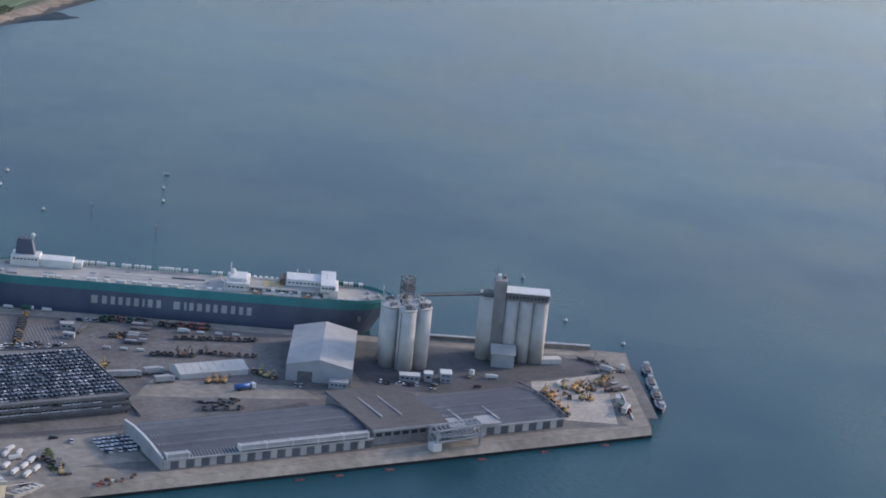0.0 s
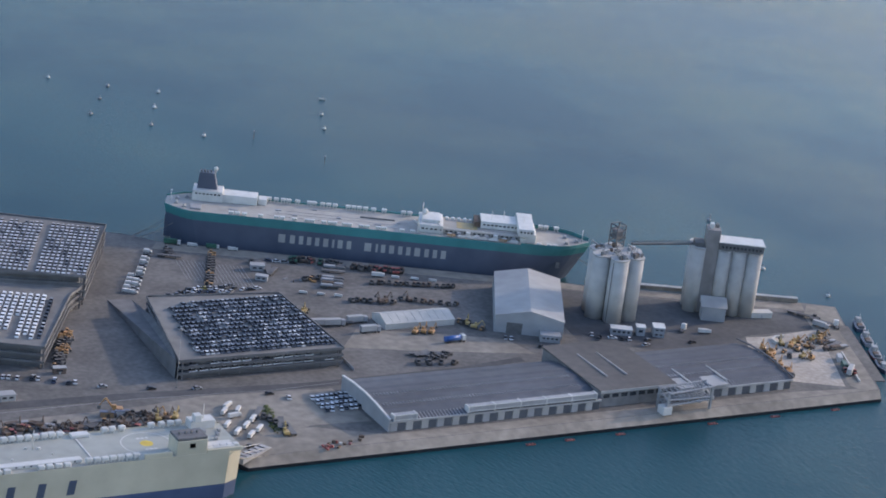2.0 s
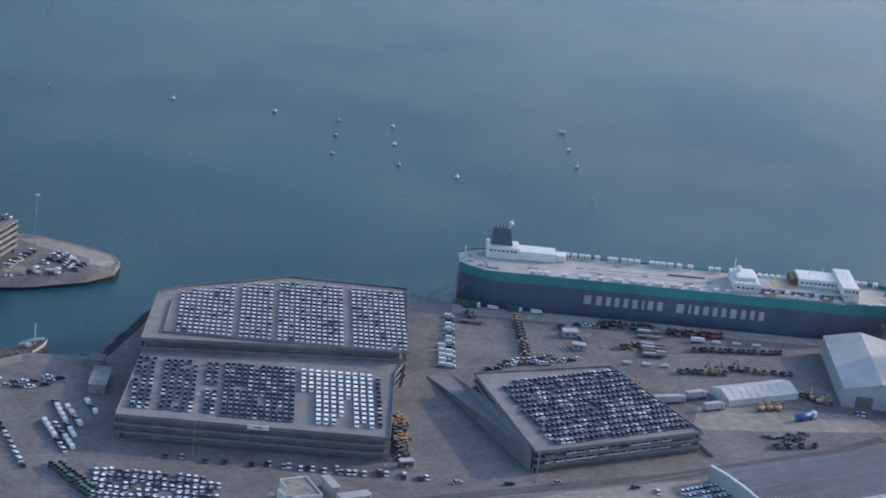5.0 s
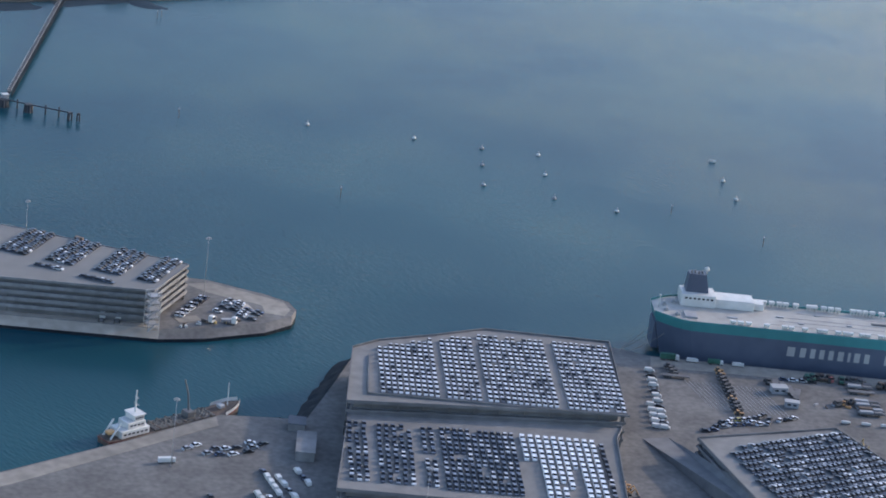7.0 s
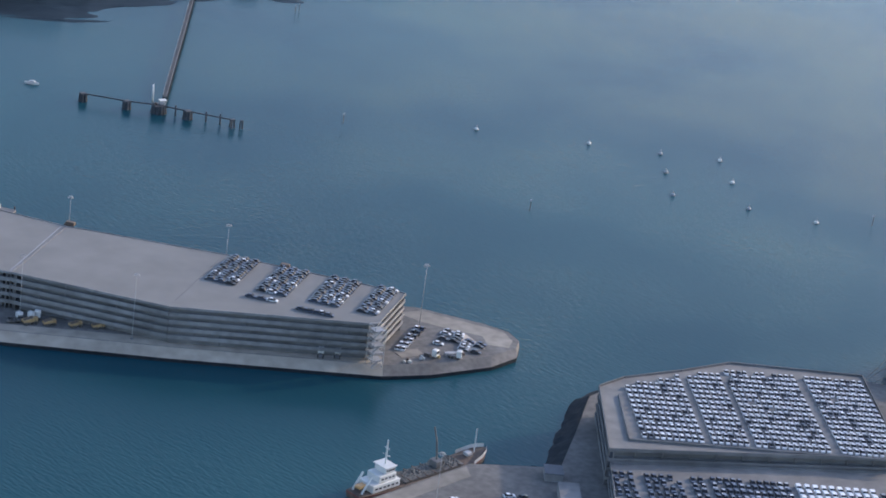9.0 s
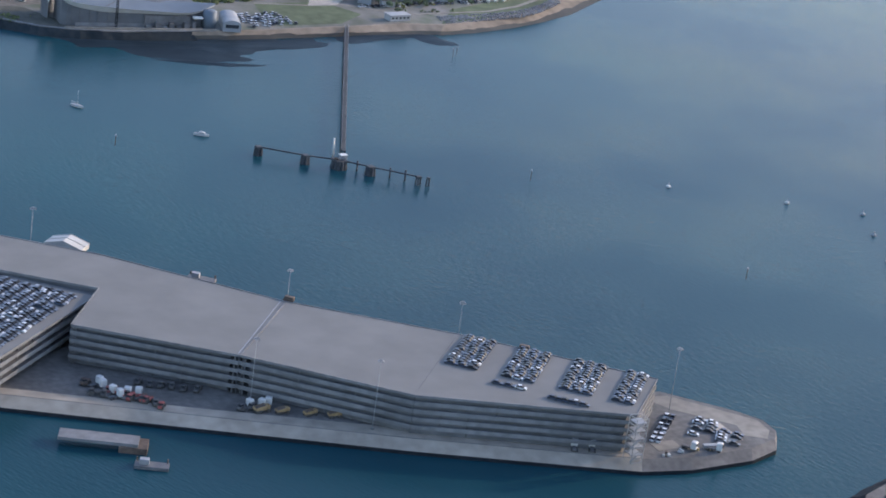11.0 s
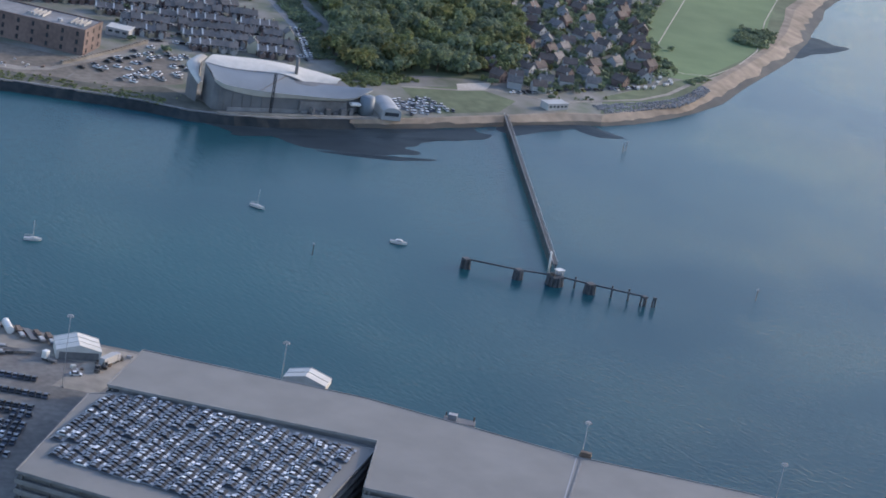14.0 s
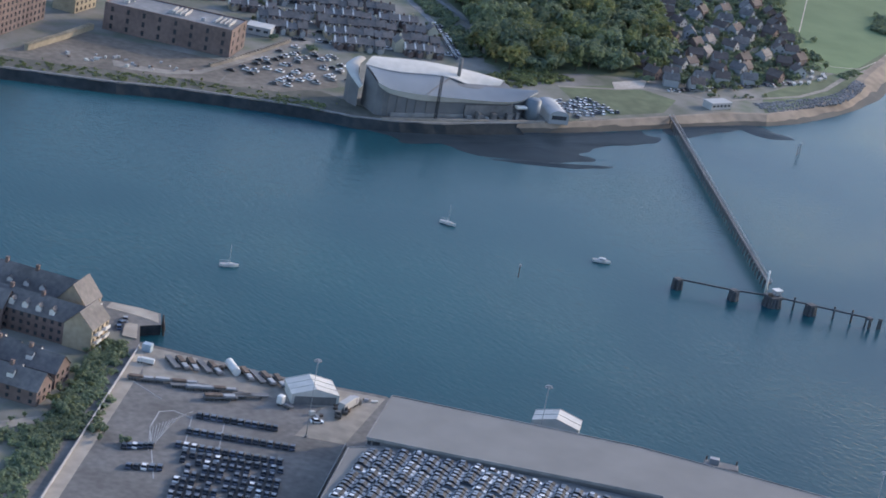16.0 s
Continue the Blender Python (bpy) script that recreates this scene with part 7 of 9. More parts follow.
corner_block(-294.1, 384.6, 40, 8.2, 24, 5.2, 8.4, "brick apartment house with a dark slate roof and balconies", 5)
corner_block(-290.6, 395.6, 40, 7.6, 24, 5.4, 9.6, "brick apartment house above the wharf with white balconies", 4, 6.8)
gable_range(-308.6, 369.8, 40, 20, 6.6, 3.4, 6.2, "brick gabled house with a slate roof", 2, 0, BRICK)
gable_range(-315.4, 363.2, 40, 20, 6.6, 3.2, 6.0, "brick gabled house with white dormers", 2, 0, BRICK)
gable_range(-314.2, 378.4, 40, 14, 6.0, 3.6, 6.2, "brick gabled house in the middle of the close", 2)
gable_range(-307.9, 399.1, 40, 12, 6.4, 5.0, 8.0, "red brick gabled apartment house", 1, 0, BRICK)
gable_range(-302.0, 411.0, 40, 12, 6.4, 5.0, 8.2, "red brick gabled house by the basin", 1, 0, BRICK)
sheet("close_road", [(-326, 359), (-313, 359.5), (-305, 366), (-299, 374), (-300, 380), (-296, 380), (-296, 373), (-303, 363), (-311, 357), (-326, 356)], QZ, CONCRETE, "pale curving residential road", "road", 0.05)
sheet("gardens", [(-340, 420), (-296, 411), (-281.5, 390), (-328, 334), (-352, 310), (-420, 330), (-420, 440)], QZ, TOWN, "rough grass and gardens round the houses", "grass", 0.012)
sheet("wharf", [(-280.4, 406.2), (-277.8, 408.6), (-272.7, 404.4), (-270.2, 401), (-272.4, 396.2), (-274.6, 399.6), (-277.2, 402.6)], QZ, PALECONC, "pale stone wharf of the apartments", "pavement", 0.06)
sheet("wharf_wall", [(-277.6, 395.9), (-279.8, 397.6), (-283.6, 391.2), (-281.2, 389.0)], QZ, PALECONC, "pale stone apron beside the wharf", "pavement", 0.3)


def wharf_piles():
    w = thing("wharf_fender", -270.6, 397.4, -1, 66, "row of dark timber fender piles along the wharf", "fender")
    for k in range(8):
        bm = bmesh.new()
        tube(bm, (k * 0.8 - 3, 0, 0), (k * 0.8 - 3, 0, 3.6), 0.16, sides=6)
        part("pile", bm, RUST, w)
    block("fender_beam", -3.3, 2.9, -0.3, -0.1, 2.4, 2.7, RUST, w, "", 0)


wharf_piles()

# ---- trees ----
def clump_arrays(count, rx, ry, rz, size, rng):
    """Small ragged leaf clumps spread through an uneven crown."""
    v, f = [], []
    lobes = rng.normal(size=(7, 3)) * (rx * 0.45, ry * 0.45, rz * 0.35)
    for _ in range(count):
        d = rng.normal(size=3)
        d /= np.linalg.norm(d)
        c = lobes[rng.integers(7)] + d * (rx, ry, rz) * 0.58 * rng.uniform(0.7, 1.0)
        k = len(v)
        out = d * 0.8 + (0, 0, 0.6) + rng.normal(size=3) * 0.3
        out /= np.linalg.norm(out)
        a = np.cross(out, rng.normal(size=3))
        a /= np.linalg.norm(a) + 1e-6
        b = np.cross(out, a) * size * rng.uniform(0.6, 1.3)
        a = a * size * rng.uniform(0.6, 1.3)
        n = out * size * 0.4
        v += [c - a, c - b, c + a, c + b, c + n]
        f += [(k, k + 1, k + 4), (k + 1, k + 2, k + 4), (k + 2, k + 3, k + 4), (k + 3, k, k + 4)]
    return v, f


def tree_variant(seed, h, r, leaf):
    rng = np.random.default_rng(seed)
    bm = bmesh.new()
    tube(bm, (0, 0, 0), (0.1, 0, h * 0.5), 0.28, 0.15, sides=7)
    for k in range(5):
        a = k * 1.3 + seed
        tube(bm, (0.05, 0, h * (0.25 + 0.05 * k)), (math.cos(a) * r * 0.6, math.sin(a) * r * 0.6, h * (0.5 + 0.06 * k)), 0.12, 0.04, sides=5)
    t = one("tree", bm, BARK, "broadleaf tree with a full green crown", "tree", group="trees")
    v, f = clump_arrays(230, r, r, h * 0.42, 0.62, rng)
    me = bpy.data.meshes.new("crown")
    me.from_pydata([(p[0], p[1], p[2] + h * 0.62) for p in v], [], f)
    me.materials.append(leaf)
    me.update()
    c = new("crown", me)
    c.parent = t
    return t


LEAF_OLIVE = material("olive foliage", [(0.13, 0.165, 0.08, 0.0), (0.17, 0.205, 0.09, 0.4), (0.21, 0.24, 0.10, 0.75)], 0.9, scale=0.4, source="island", big=0.25)
LEAF_WARM = material("autumn foliage", [(0.15, 0.17, 0.07, 0.0), (0.19, 0.20, 0.08, 0.5), (0.23, 0.22, 0.085, 0.85)], 0.9, scale=0.4, source="island", big=0.25)
for m in (LEAF_OLIVE, LEAF_WARM):
    let_light_through(m)
TREES = [tree_variant(1, 5.5, 2.3, LEAF), tree_variant(2, 6.8, 2.9, LEAF), tree_variant(3, 4.4, 2.0, LEAF), tree_variant(4, 5.0, 2.2, LEAF_WARM)]
used = [False] * 4


def tree(x, y, s=1.0, kind=None):
    i = random.randrange(4) if kind is None else kind
    if kind is None and i == 3 and random.random() < 0.5:
        i = 1
    m = pose(x, y, QZ, 0, 0, rnd(0, 360)) @ Matrix.Scale(s, 4)
    if not used[i]:
        TREES[i].matrix_basis, used[i] = m, True
    else:
        copy_thing(TREES[i], m)


for k in range(20):                                   # belt beside the boundary road
    s = rnd(0, 1)
    x, y = -285.5 - 40 * s, 385.5 - 48 * s
    off = rnd(0.6, 8.0)
    tree(x - 0.75 * off, y + 0.62 * off, rnd(0.4, 0.75))
for k in range(22):
    tree(rnd(-330, -304), rnd(340, 356) + 4, rnd(0.35, 0.6))
for x, y in spots:                                    # gardens
    for _ in range(2):
        tree(x + rnd(-5.5, 5.5), y + rnd(-5.5, 5.5), rnd(0.55, 1.05))
for k in range(40):                                   # terraces' gardens
    tree(rnd(-135, -66), rnd(580, 652), rnd(0.35, 0.75))
for k in range(16):                                   # river bank scrub
    s = rnd(0, 1)
    tree(-225 + 82 * s, 571 - 42 * s + rnd(-1, 9), rnd(0.15, 0.32))
for k in range(14):
    tree(66 + k * 2.6 + rnd(-1, 1), 566 + k * 5.2 + rnd(-1.5, 1.5), rnd(0.5, 0.9))
for k in range(10):
    tree(rnd(-4, 20), 530 + rnd(-1, 2), rnd(0.25, 0.4))
for k in range(16):
    tree(rnd(-74, -58), rnd(549, 562), rnd(0.45, 0.8))


def woodland():
    """The wood on the far bank as one mass of leaf clumps over many crowns."""
    rng = np.random.default_rng(7)
    poly = [(-72, 571), (-62, 557), (-40, 559), (-19, 553), (2, 566), (20, 588), (40, 622), (56, 660), (20, 700), (-20, 700), (-34, 664), (-43.5, 622), (-50, 600)]

    def inside(x, y):
        c = False
        for i in range(len(poly)):
            (x0, y0), (x1, y1) = poly[i], poly[i - 1]
            if (y0 > y) != (y1 > y) and x < (x1 - x0) * (y - y0) / (y1 - y0) + x0:
                c = not c
        return c

    crowns = []
    while len(crowns) < 300:
        x, y = rng.uniform(-75, 60), rng.uniform(550, 700)
        if inside(x, y) and all((x - a) ** 2 + (y - b) ** 2 > 14 for a, b in crowns):
            crowns.append((x, y))
        elif len(crowns) > 220 and rng.uniform() < 0.001:
            break
    sets = [([], []), ([], []), ([], [])]
    for x, y in crowns:
        r, h = rng.uniform(2.4, 4.6), rng.uniform(5.0, 10.5) + 2.5 * noise.noise((x * 0.06, y * 0.06, 1))
        v, f = clump_arrays(int(120 + r * 25), r, r, h * 0.4, 0.75, rng)
        q = noise.noise((x * 0.05, y * 0.05, 5)) + rng.uniform(-0.25, 0.25)
        V, F = sets[0 if q < 0.05 else 1 if q < 0.3 else 2]
        k = len(V)
        V += [(p[0] + x, p[1] + y, max(QZ, p[2] + QZ + h * 0.6)) for p in v]
        F += [tuple(i + k for i in u) for u in f]
    for (V, F), leaf, lab in zip(sets, (LEAF, LEAF_OLIVE, LEAF_WARM), ("dense green broadleaf wood on the far bank", "olive-green crowns of the wood", "yellowing autumn crowns of the wood")):
        me = bpy.data.meshes.new("woodland")
        me.from_pydata(V, [], F)
        me.materials.append(leaf)
        me.update()
        tagged(new("woodland", me), lab, "woods", kind="stuff")
    bm = bmesh.new()
    for x, y in crowns[:]:
        tube(bm, (x, y, QZ), (x, y, QZ + 4), 0.25, 0.12, sides=5)
    one("woodland_trunks", bm, BARK, "trunks of the dense wood", "woods", kind="stuff")


woodland()
sheet("wood_floor", [(-70, 570), (-62, 557), (-40, 557), (-19, 551), (2, 564), (20, 586), (40, 620), (56, 658), (20, 700), (-22, 700), (-34, 664), (-44, 622), (-52, 596)], QZ, GRASS, "dark leafy ground under the wood", "ground", 0.015)


def thicket(label, line_pts, width, count, size, h, leaf):
    """Dense scrub along a line, as one mass of leaf clumps."""
    rng = np.random.default_rng(int(abs(line_pts[0][0]) * 7 + line_pts[0][1]))
    V, F = [], []
    seg = [(np.array(a), np.array(b)) for a, b in zip(line_pts, line_pts[1:])]
    lens = np.array([np.linalg.norm(b - a) for a, b in seg])
    for _ in range(count):
        a, b = seg[rng.choice(len(seg), p=lens / lens.sum())]
        d = (b - a) / np.linalg.norm(b - a)
        p = a + (b - a) * rng.uniform() + np.array((-d[1], d[0])) * rng.uniform(-0.5, 0.5) * width
        top = h * (0.55 + 0.6 * abs(noise.noise((p[0] * 0.25, p[1] * 0.25, 3)))) * rng.uniform(0.6, 1.1)
        v, f = clump_arrays(26, size, size, top * 0.5, size * 0.42, rng)
        k = len(V)
        V += [(q[0] + p[0], q[1] + p[1], max(QZ, q[2] + QZ + top * 0.5)) for q in v]
        F += [tuple(i + k for i in u) for u in f]
    me = bpy.data.meshes.new("shrubs")
    me.from_pydata(V, [], F)
    me.materials.append(leaf)
    me.update()
    tagged(new("shrubs", me), label, "shrubs", kind="stuff")


thicket("dense dark hedge of shrubs beside the boundary road", [(-286.5, 388.5), (-300, 371.5), (-316, 353), (-336, 330)], 6.0, 420, 0.9, 1.6, LEAF)
thicket("shrubs in the gardens of the close", [(-330, 352), (-312, 352), (-300, 366)], 7.0, 90, 1.0, 1.6, LEAF)
thicket("low dark scrub along the top of the river bank", [(-240, 579), (-205, 562), (-184, 552), (-166, 541), (-152, 530)], 8.0, 210, 0.7, 0.4, LEAF_OLIVE)
thicket("bushes between the works and the wood", [(-92, 546), (-70, 552), (-50, 556)], 12.0, 150, 1.2, 1.8, LEAF_OLIVE)
for (x0, y0), (x1, y1) in (((-4, 546), (52, 556)), ((0, 560), (76, 574)), ((14, 580), (90, 596)), ((32, 604), (100, 622)), ((48, 630), (112, 642))):
    thicket("bushes and small garden trees among the houses", [(x0, y0), (x1, y1)], 16.0, 130, 1.5, 3.0, LEAF)
thicket("hedge trees between the terraces and the wood", [(-71, 575), (-57, 610), (-48.5, 645), (-42, 680)], 8.0, 210, 1.4, 2.4, LEAF)
thicket("tree belt along the edge of the playing field", [(62, 556), (70, 582), (77, 595), (114, 637), (158, 682)], 5.5, 170, 1.3, 2.4, LEAF)
thicket("dark bushes above the beach", [(66.8, 547.5), (80, 553)], 3.0, 34, 0.9, 1.4, LEAF)
thicket("round clump of trees in the playing field", [(136, 597), (146, 604), (158, 616)], 13.0, 120, 1.5, 3.0, LEAF)
thicket("dark hedge beside the parked lorries", [(-26.9, 17), (-28.4, 10.6), (-30.6, 1.0)], 1.6, 34, 0.6, 0.8, LEAF_OLIVE)
for (x0, y0), (x1, y1) in (((40, 664), (122, 658)), ((30, 692), (150, 694)), ((10, 724), (170, 730)), ((-60, 660), (-110, 668)), ((-150, 668), (-60, 700))):
    thicket("trees and gardens of the farther streets", [(x0, y0), (x1, y1)], 26.0, 120, 2.3, 4.6, LEAF)



def dinghy():
    """A small open boat laid up on the hard: hull, cover and a short mast."""
    b = thing("dinghy", 0, 0, 0, 0, "white sailing dinghy laid up behind the beach", "boat", "dinghies behind the beach")
    bm = bmesh.new()
    rows = []
    for z, f in ((0.05, 0.35), (0.4, 0.85), (0.75, 1.0)):
        ring = []
        for side in (-1, 1):
            for i in (range(8) if side < 0 else range(7, -1, -1)):
                s = i / 7
                ring.append(bm.verts.new(((s - 0.5) * 3.2 * (0.85 + 0.15 * f), side * 0.72 * f * (0.75 + 0.25 * min(1, 3 * s)) * max(0.05, 1 - max(0, (s - 0.45) / 0.55) ** 2), z)))
        rows.append(ring)
    for a, c in zip(rows, rows[1:]):
        for i in range(len(a)):
            j = (i + 1) % len(a)
            bm.faces.new((a[i], a[j], c[j], c[i]))
    bm.faces.new(rows[0][::-1])
    part("hull", bm, WHITE, b)
    bm = bmesh.new()
    prism(bm, [(-1.4, -0.5), (0.7, -0.6), (1.4, 0), (0.7, 0.6), (-1.4, 0.5)], 0.7, [0.85, 1.05, 0.85, 1.05, 0.85])
    part("cover", bm, CANVAS, b, "white canvas boat cover")
    bm = bmesh.new()
    tube(bm, (0.3, 0, 0.8), (0.3, 0, 3.8), 0.05, 0.03, sides=5)
    part("mast", bm, GREYPAINT, b)
    return b


BOAT = dinghy()
BOAT.matrix_basis = pose(51, 553.5, QZ + 0.02, 0, 0, 30)
for x, y in ((52.2, 550.6), (53.4, 547.6), (57.4, 556.4), (58.6, 553.2), (55.8, 545.4), (59.4, 547.4), (47.6, 542.4), (43.6, 542.2), (39.8, 541.6), (60.8, 550.0)):
    copy_thing(BOAT, pose(x, y, QZ + 0.02, 0, 0, rnd(10, 60)))
for k in range(26):
    s = k / 25
    if k % 7 != 5:
        car(-17 + 55 * s, 537.4 + 4.4 * s + rnd(-0.5, 0.9), random.choice((10, 95)) + rnd(-8, 8), label="car parked behind the beach", group="cars behind the beach", dark=random.random() < 0.3)


# ---- vehicles and plant: built once each, then copied ----
class Stock:
    """A pattern thing that is set down first where it is first wanted, and copied after that."""

    def __init__(self, make):
        self.make, self.first = make, None

    def put(self, x, y, rz, z=QZ, s=1.0):
        m = pose(x, y, z + 0.015, 0, 0, rz) @ Matrix.Scale(s, 4)
        if self.first is None:
            self.first = self.make()
            self.first.matrix_basis = m
            return self.first
        return copy_thing(self.first, m)


def wheels(parent, xs, w, r=0.3):
    """One turned wheel pair with its axle for each place along the chassis."""
    bm = bmesh.new()
    prof = [(-w / 2 - 0.14, 0.05), (-w / 2 - 0.14, r), (-w / 2 + 0.14, r), (-w / 2 + 0.14, 0.08), (w / 2 - 0.14, 0.08), (w / 2 - 0.14, r), (w / 2 + 0.14, r), (w / 2 + 0.14, 0.05)]
    rings = [[bm.verts.new((math.cos(k * math.pi / 5) * q, y, r + math.sin(k * math.pi / 5) * q)) for k in range(10)] for y, q in prof]
    for p, q in zip(rings, rings[1:]):
        for i in range(10):
            bm.faces.new((p[i], p[(i + 1) % 10], q[(i + 1) % 10], q[i]))
    bm.faces.new(rings[0][::-1])
    bm.faces.new(rings[-1])
    me = bpy.data.meshes.new("wheelset")
    bm.to_mesh(me)
    bm.free()
    me.materials.append(RUBBER)
    for x in xs:
        shared("wheelset", me, parent, pose(x, 0, 0))


def make_lorry(cab, body, label, L=6.4, tanker=False):
    t = thing("lorry", 0, 0, 0, 0, label, "lorry", "parked lorries")
    c = block("cab", L / 2 - 1.2, L / 2, -0.75, 0.75, 0.35, 2.0, cab, t, "", 0.12)
    bm = bmesh.new()
    box(bm, L / 2 - 0.02, L / 2 + 0.03, -0.62, 0.62, 1.15, 1.75)
    part("windscreen", bm, GLASS, c)
    if tanker:
        bm = bmesh.new()
        tube(bm, (-L / 2, 0, 1.25), (L / 2 - 1.4, 0, 1.25), 0.72, sides=14)
        part("tank", bm, body, t)
    else:
        block("cargo_box", -L / 2, L / 2 - 1.35, -0.77, 0.77, 0.6, 2.3, body, t, "", 0.04)
    block("chassis", -L / 2, L / 2 - 0.2, -0.4, 0.4, 0.3, 0.6, STEELDARK, t, "", 0)
    wheels(t, (-L / 2 + 0.7, -L / 2 + 1.4, L / 2 - 1.8, L / 2 - 0.6), 1.3)
    return t


def make_flatbed(label, load=None):
    t = thing("trailer", 0, 0, 0, 0, label, "trailer", "parked trailers")
    block("bed", -3.6, 3.6, -0.76, 0.76, 0.6, 0.85, STEELDARK, t, "", 0)
    wheels(t, (-2.9, -2.2, -1.5), 1.3)
    block("landing_leg", 2.0, 2.2, -0.5, 0.5, 0, 0.6, STEELDARK, t, "", 0)
    if load:
        block("load", -3.2, 0.4, -0.65, 0.65, 0.85, 1.3, load, t, "", 0.05)
        block("load", 0.7, 3.1, -0.6, 0.6, 0.85, 1.15, STEELDARK if load is not RUST else GREYPAINT, t, "", 0.05)
    return t


def make_container(label):
    t = thing("container", 0, 0, 0, 0, label, "container", "stacked containers")
    bm = bmesh.new()
    box(bm, -1.83, 1.83, -0.73, 0.73, 0, 1.56)
    part("shell", bm, CONTAINER, t)
    for side in (-1, 1):                     # corrugated side sheets
        bm = bmesh.new()
        lo = [bm.verts.new((-1.75 + 0.125 * k, side * (0.735 + 0.04 * (k % 4 in (1, 2))), 0.1)) for k in range(29)]
        hi = [bm.verts.new((v.co.x, v.co.y, 1.46)) for v in lo]
        for k in range(28):
            bm.faces.new((lo[k], lo[k + 1], hi[k + 1], hi[k]))
        part("side_sheet", bm, CONTAINER, t)
    bm = bmesh.new()
    box(bm, 1.83, 1.87, -0.68, 0.68, 0.1, 1.5)
    part("doors", bm, GREYPAINT, t)
    return t


def make_excavator(paint, label):
    t = thing("excavator", 0, 0, 0, 0, label, "excavator", "parked excavators")
    for y in (-0.62, 0.62):
        bm = bmesh.new()
        v = box(bm, -1.15, 1.15, y - 0.18, y + 0.18, 0, 0.5)
        bmesh.ops.bevel(bm, geom=bm.edges[:], offset=0.14, segments=1, affect="EDGES")
        part("track", bm, RUBBER, t)
    block("body", -1.2, 0.7, -0.75, 0.75, 0.55, 1.25, paint, t, "", 0.1)
    c = block("cab", 0.0, 0.75, 0.1, 0.72, 1.2, 1.9, paint, t, "", 0.06)
    bm = bmesh.new()
    box(bm, 0.74, 0.78, 0.16, 0.66, 1.3, 1.85)
    part("window", bm, GLASS, c)
    for nm, p, q, r in (("boom", (0.6, -0.15, 1.1), (2.0, -0.15, 2.9), 0.17), ("arm", (2.0, -0.15, 2.9), (3.1, -0.15, 1.4), 0.13)):
        bm = bmesh.new()
        tube(bm, p, q, r, r * 0.8, sides=6)
        part(nm, bm, paint, t)
    bm = bmesh.new()
    prism(bm, [(2.8, -0.45), (3.4, -0.45), (3.4, 0.15), (2.8, 0.15)], 0.75, 1.4)
    part("bucket", bm, STEELDARK, t)
    return t


def make_tractor(paint, label):
    t = thing("tractor", 0, 0, 0, 0, label, "machine", "rows of new machines")
    block("bonnet", 0.0, 1.3, -0.34, 0.34, 0.4, 0.85, paint, t, "", 0.1)
    block("cab", -0.7, 0.0, -0.4, 0.4, 0.5, 1.25, GLASS, t, "", 0.05)
    block("cab_roof", -0.75, 0.05, -0.44, 0.44, 1.25, 1.36, paint, t, "", 0.03)
    block("rear_box", -1.25, -0.72, -0.38, 0.38, 0.35, 0.8, paint, t, "", 0.06)
    wheels(t, (-0.5,), 0.78, 0.5)
    wheels(t, (0.85,), 0.78, 0.33)
    return t


GREYDARK = material("dusty dark paint", [(0.085, 0.082, 0.08), (0.13, 0.125, 0.12)], 0.8, scale=1.5)
DUSTY = material("dusty yellow paint", [(0.26, 0.175, 0.085), (0.34, 0.235, 0.115)], 0.75, scale=1.5)


def make_dumper(label):
    t = thing("dump_truck", 0, 0, 0, 0, label, "dump truck", "yellow dump trucks")
    bm = bmesh.new()
    prism(bm, [(-2.2, -0.95), (0.9, -0.95), (0.9, 0.95), (-2.2, 0.95)], 0.9, [1.5, 2.1, 2.1, 1.5])
    part("skip", bm, DUSTY, t)
    bm = bmesh.new()
    prism(bm, [(-2.0, -0.75), (0.7, -0.75), (0.7, 0.75), (-2.0, 0.75)], 1.2, [1.57, 2.1, 2.1, 1.57])
    part("skip_floor", bm, RUST, t, "dirty inside of the skip")
    block("cab", 1.2, 2.2, -0.7, 0.7, 0.7, 2.0, DUSTY, t, "", 0.08)
    block("chassis", -1.9, 2.3, -0.5, 0.5, 0.55, 0.95, STEELDARK, t, "", 0)
    wheels(t, (-1.5, -0.6, 1.6), 1.6, 0.48)
    return t


def make_truck_unit(label):
    t = thing("tractor_unit", 0, 0, 0, 0, label, "lorry", "parked truck cabs")
    c = block("cab", 0.4, 1.7, -0.75, 0.75, 0.4, 2.2, WHITE, t, "", 0.14)
    bm = bmesh.new()
    box(bm, 1.69, 1.73, -0.62, 0.62, 1.2, 1.85)
    part("windscreen", bm, GLASS, c)
    block("chassis", -1.8, 1.5, -0.4, 0.4, 0.35, 0.65, STEELDARK, t, "", 0)
    wheels(t, (-1.3, -0.5, 1.1), 1.3)
    return t


LORRY_W = Stock(lambda: make_lorry(WHITE, WHITE, "white box lorry parked on the asphalt"))
LORRY_B = Stock(lambda: make_lorry(WHITE, BLUE, "lorry with a blue tank body and white cab", tanker=True))
LORRY_G = Stock(lambda: make_lorry(WHITE, GREEN, "green articulated lorry parked beside the ship"))
LORRY_S = Stock(lambda: make_lorry(GREYPAINT, ROOFLIGHT, "silver-grey lorry parked in the yard"))
FLAT_E = Stock(lambda: make_flatbed("empty dark flatbed trailer"))
FLAT_R = Stock(lambda: make_flatbed("flatbed trailer loaded with rusty steel", RUST))
FLAT_W = Stock(lambda: make_flatbed("flatbed trailer with a grey sheeted load", GREYPAINT))
BOX = Stock(lambda: make_container("painted steel shipping container"))
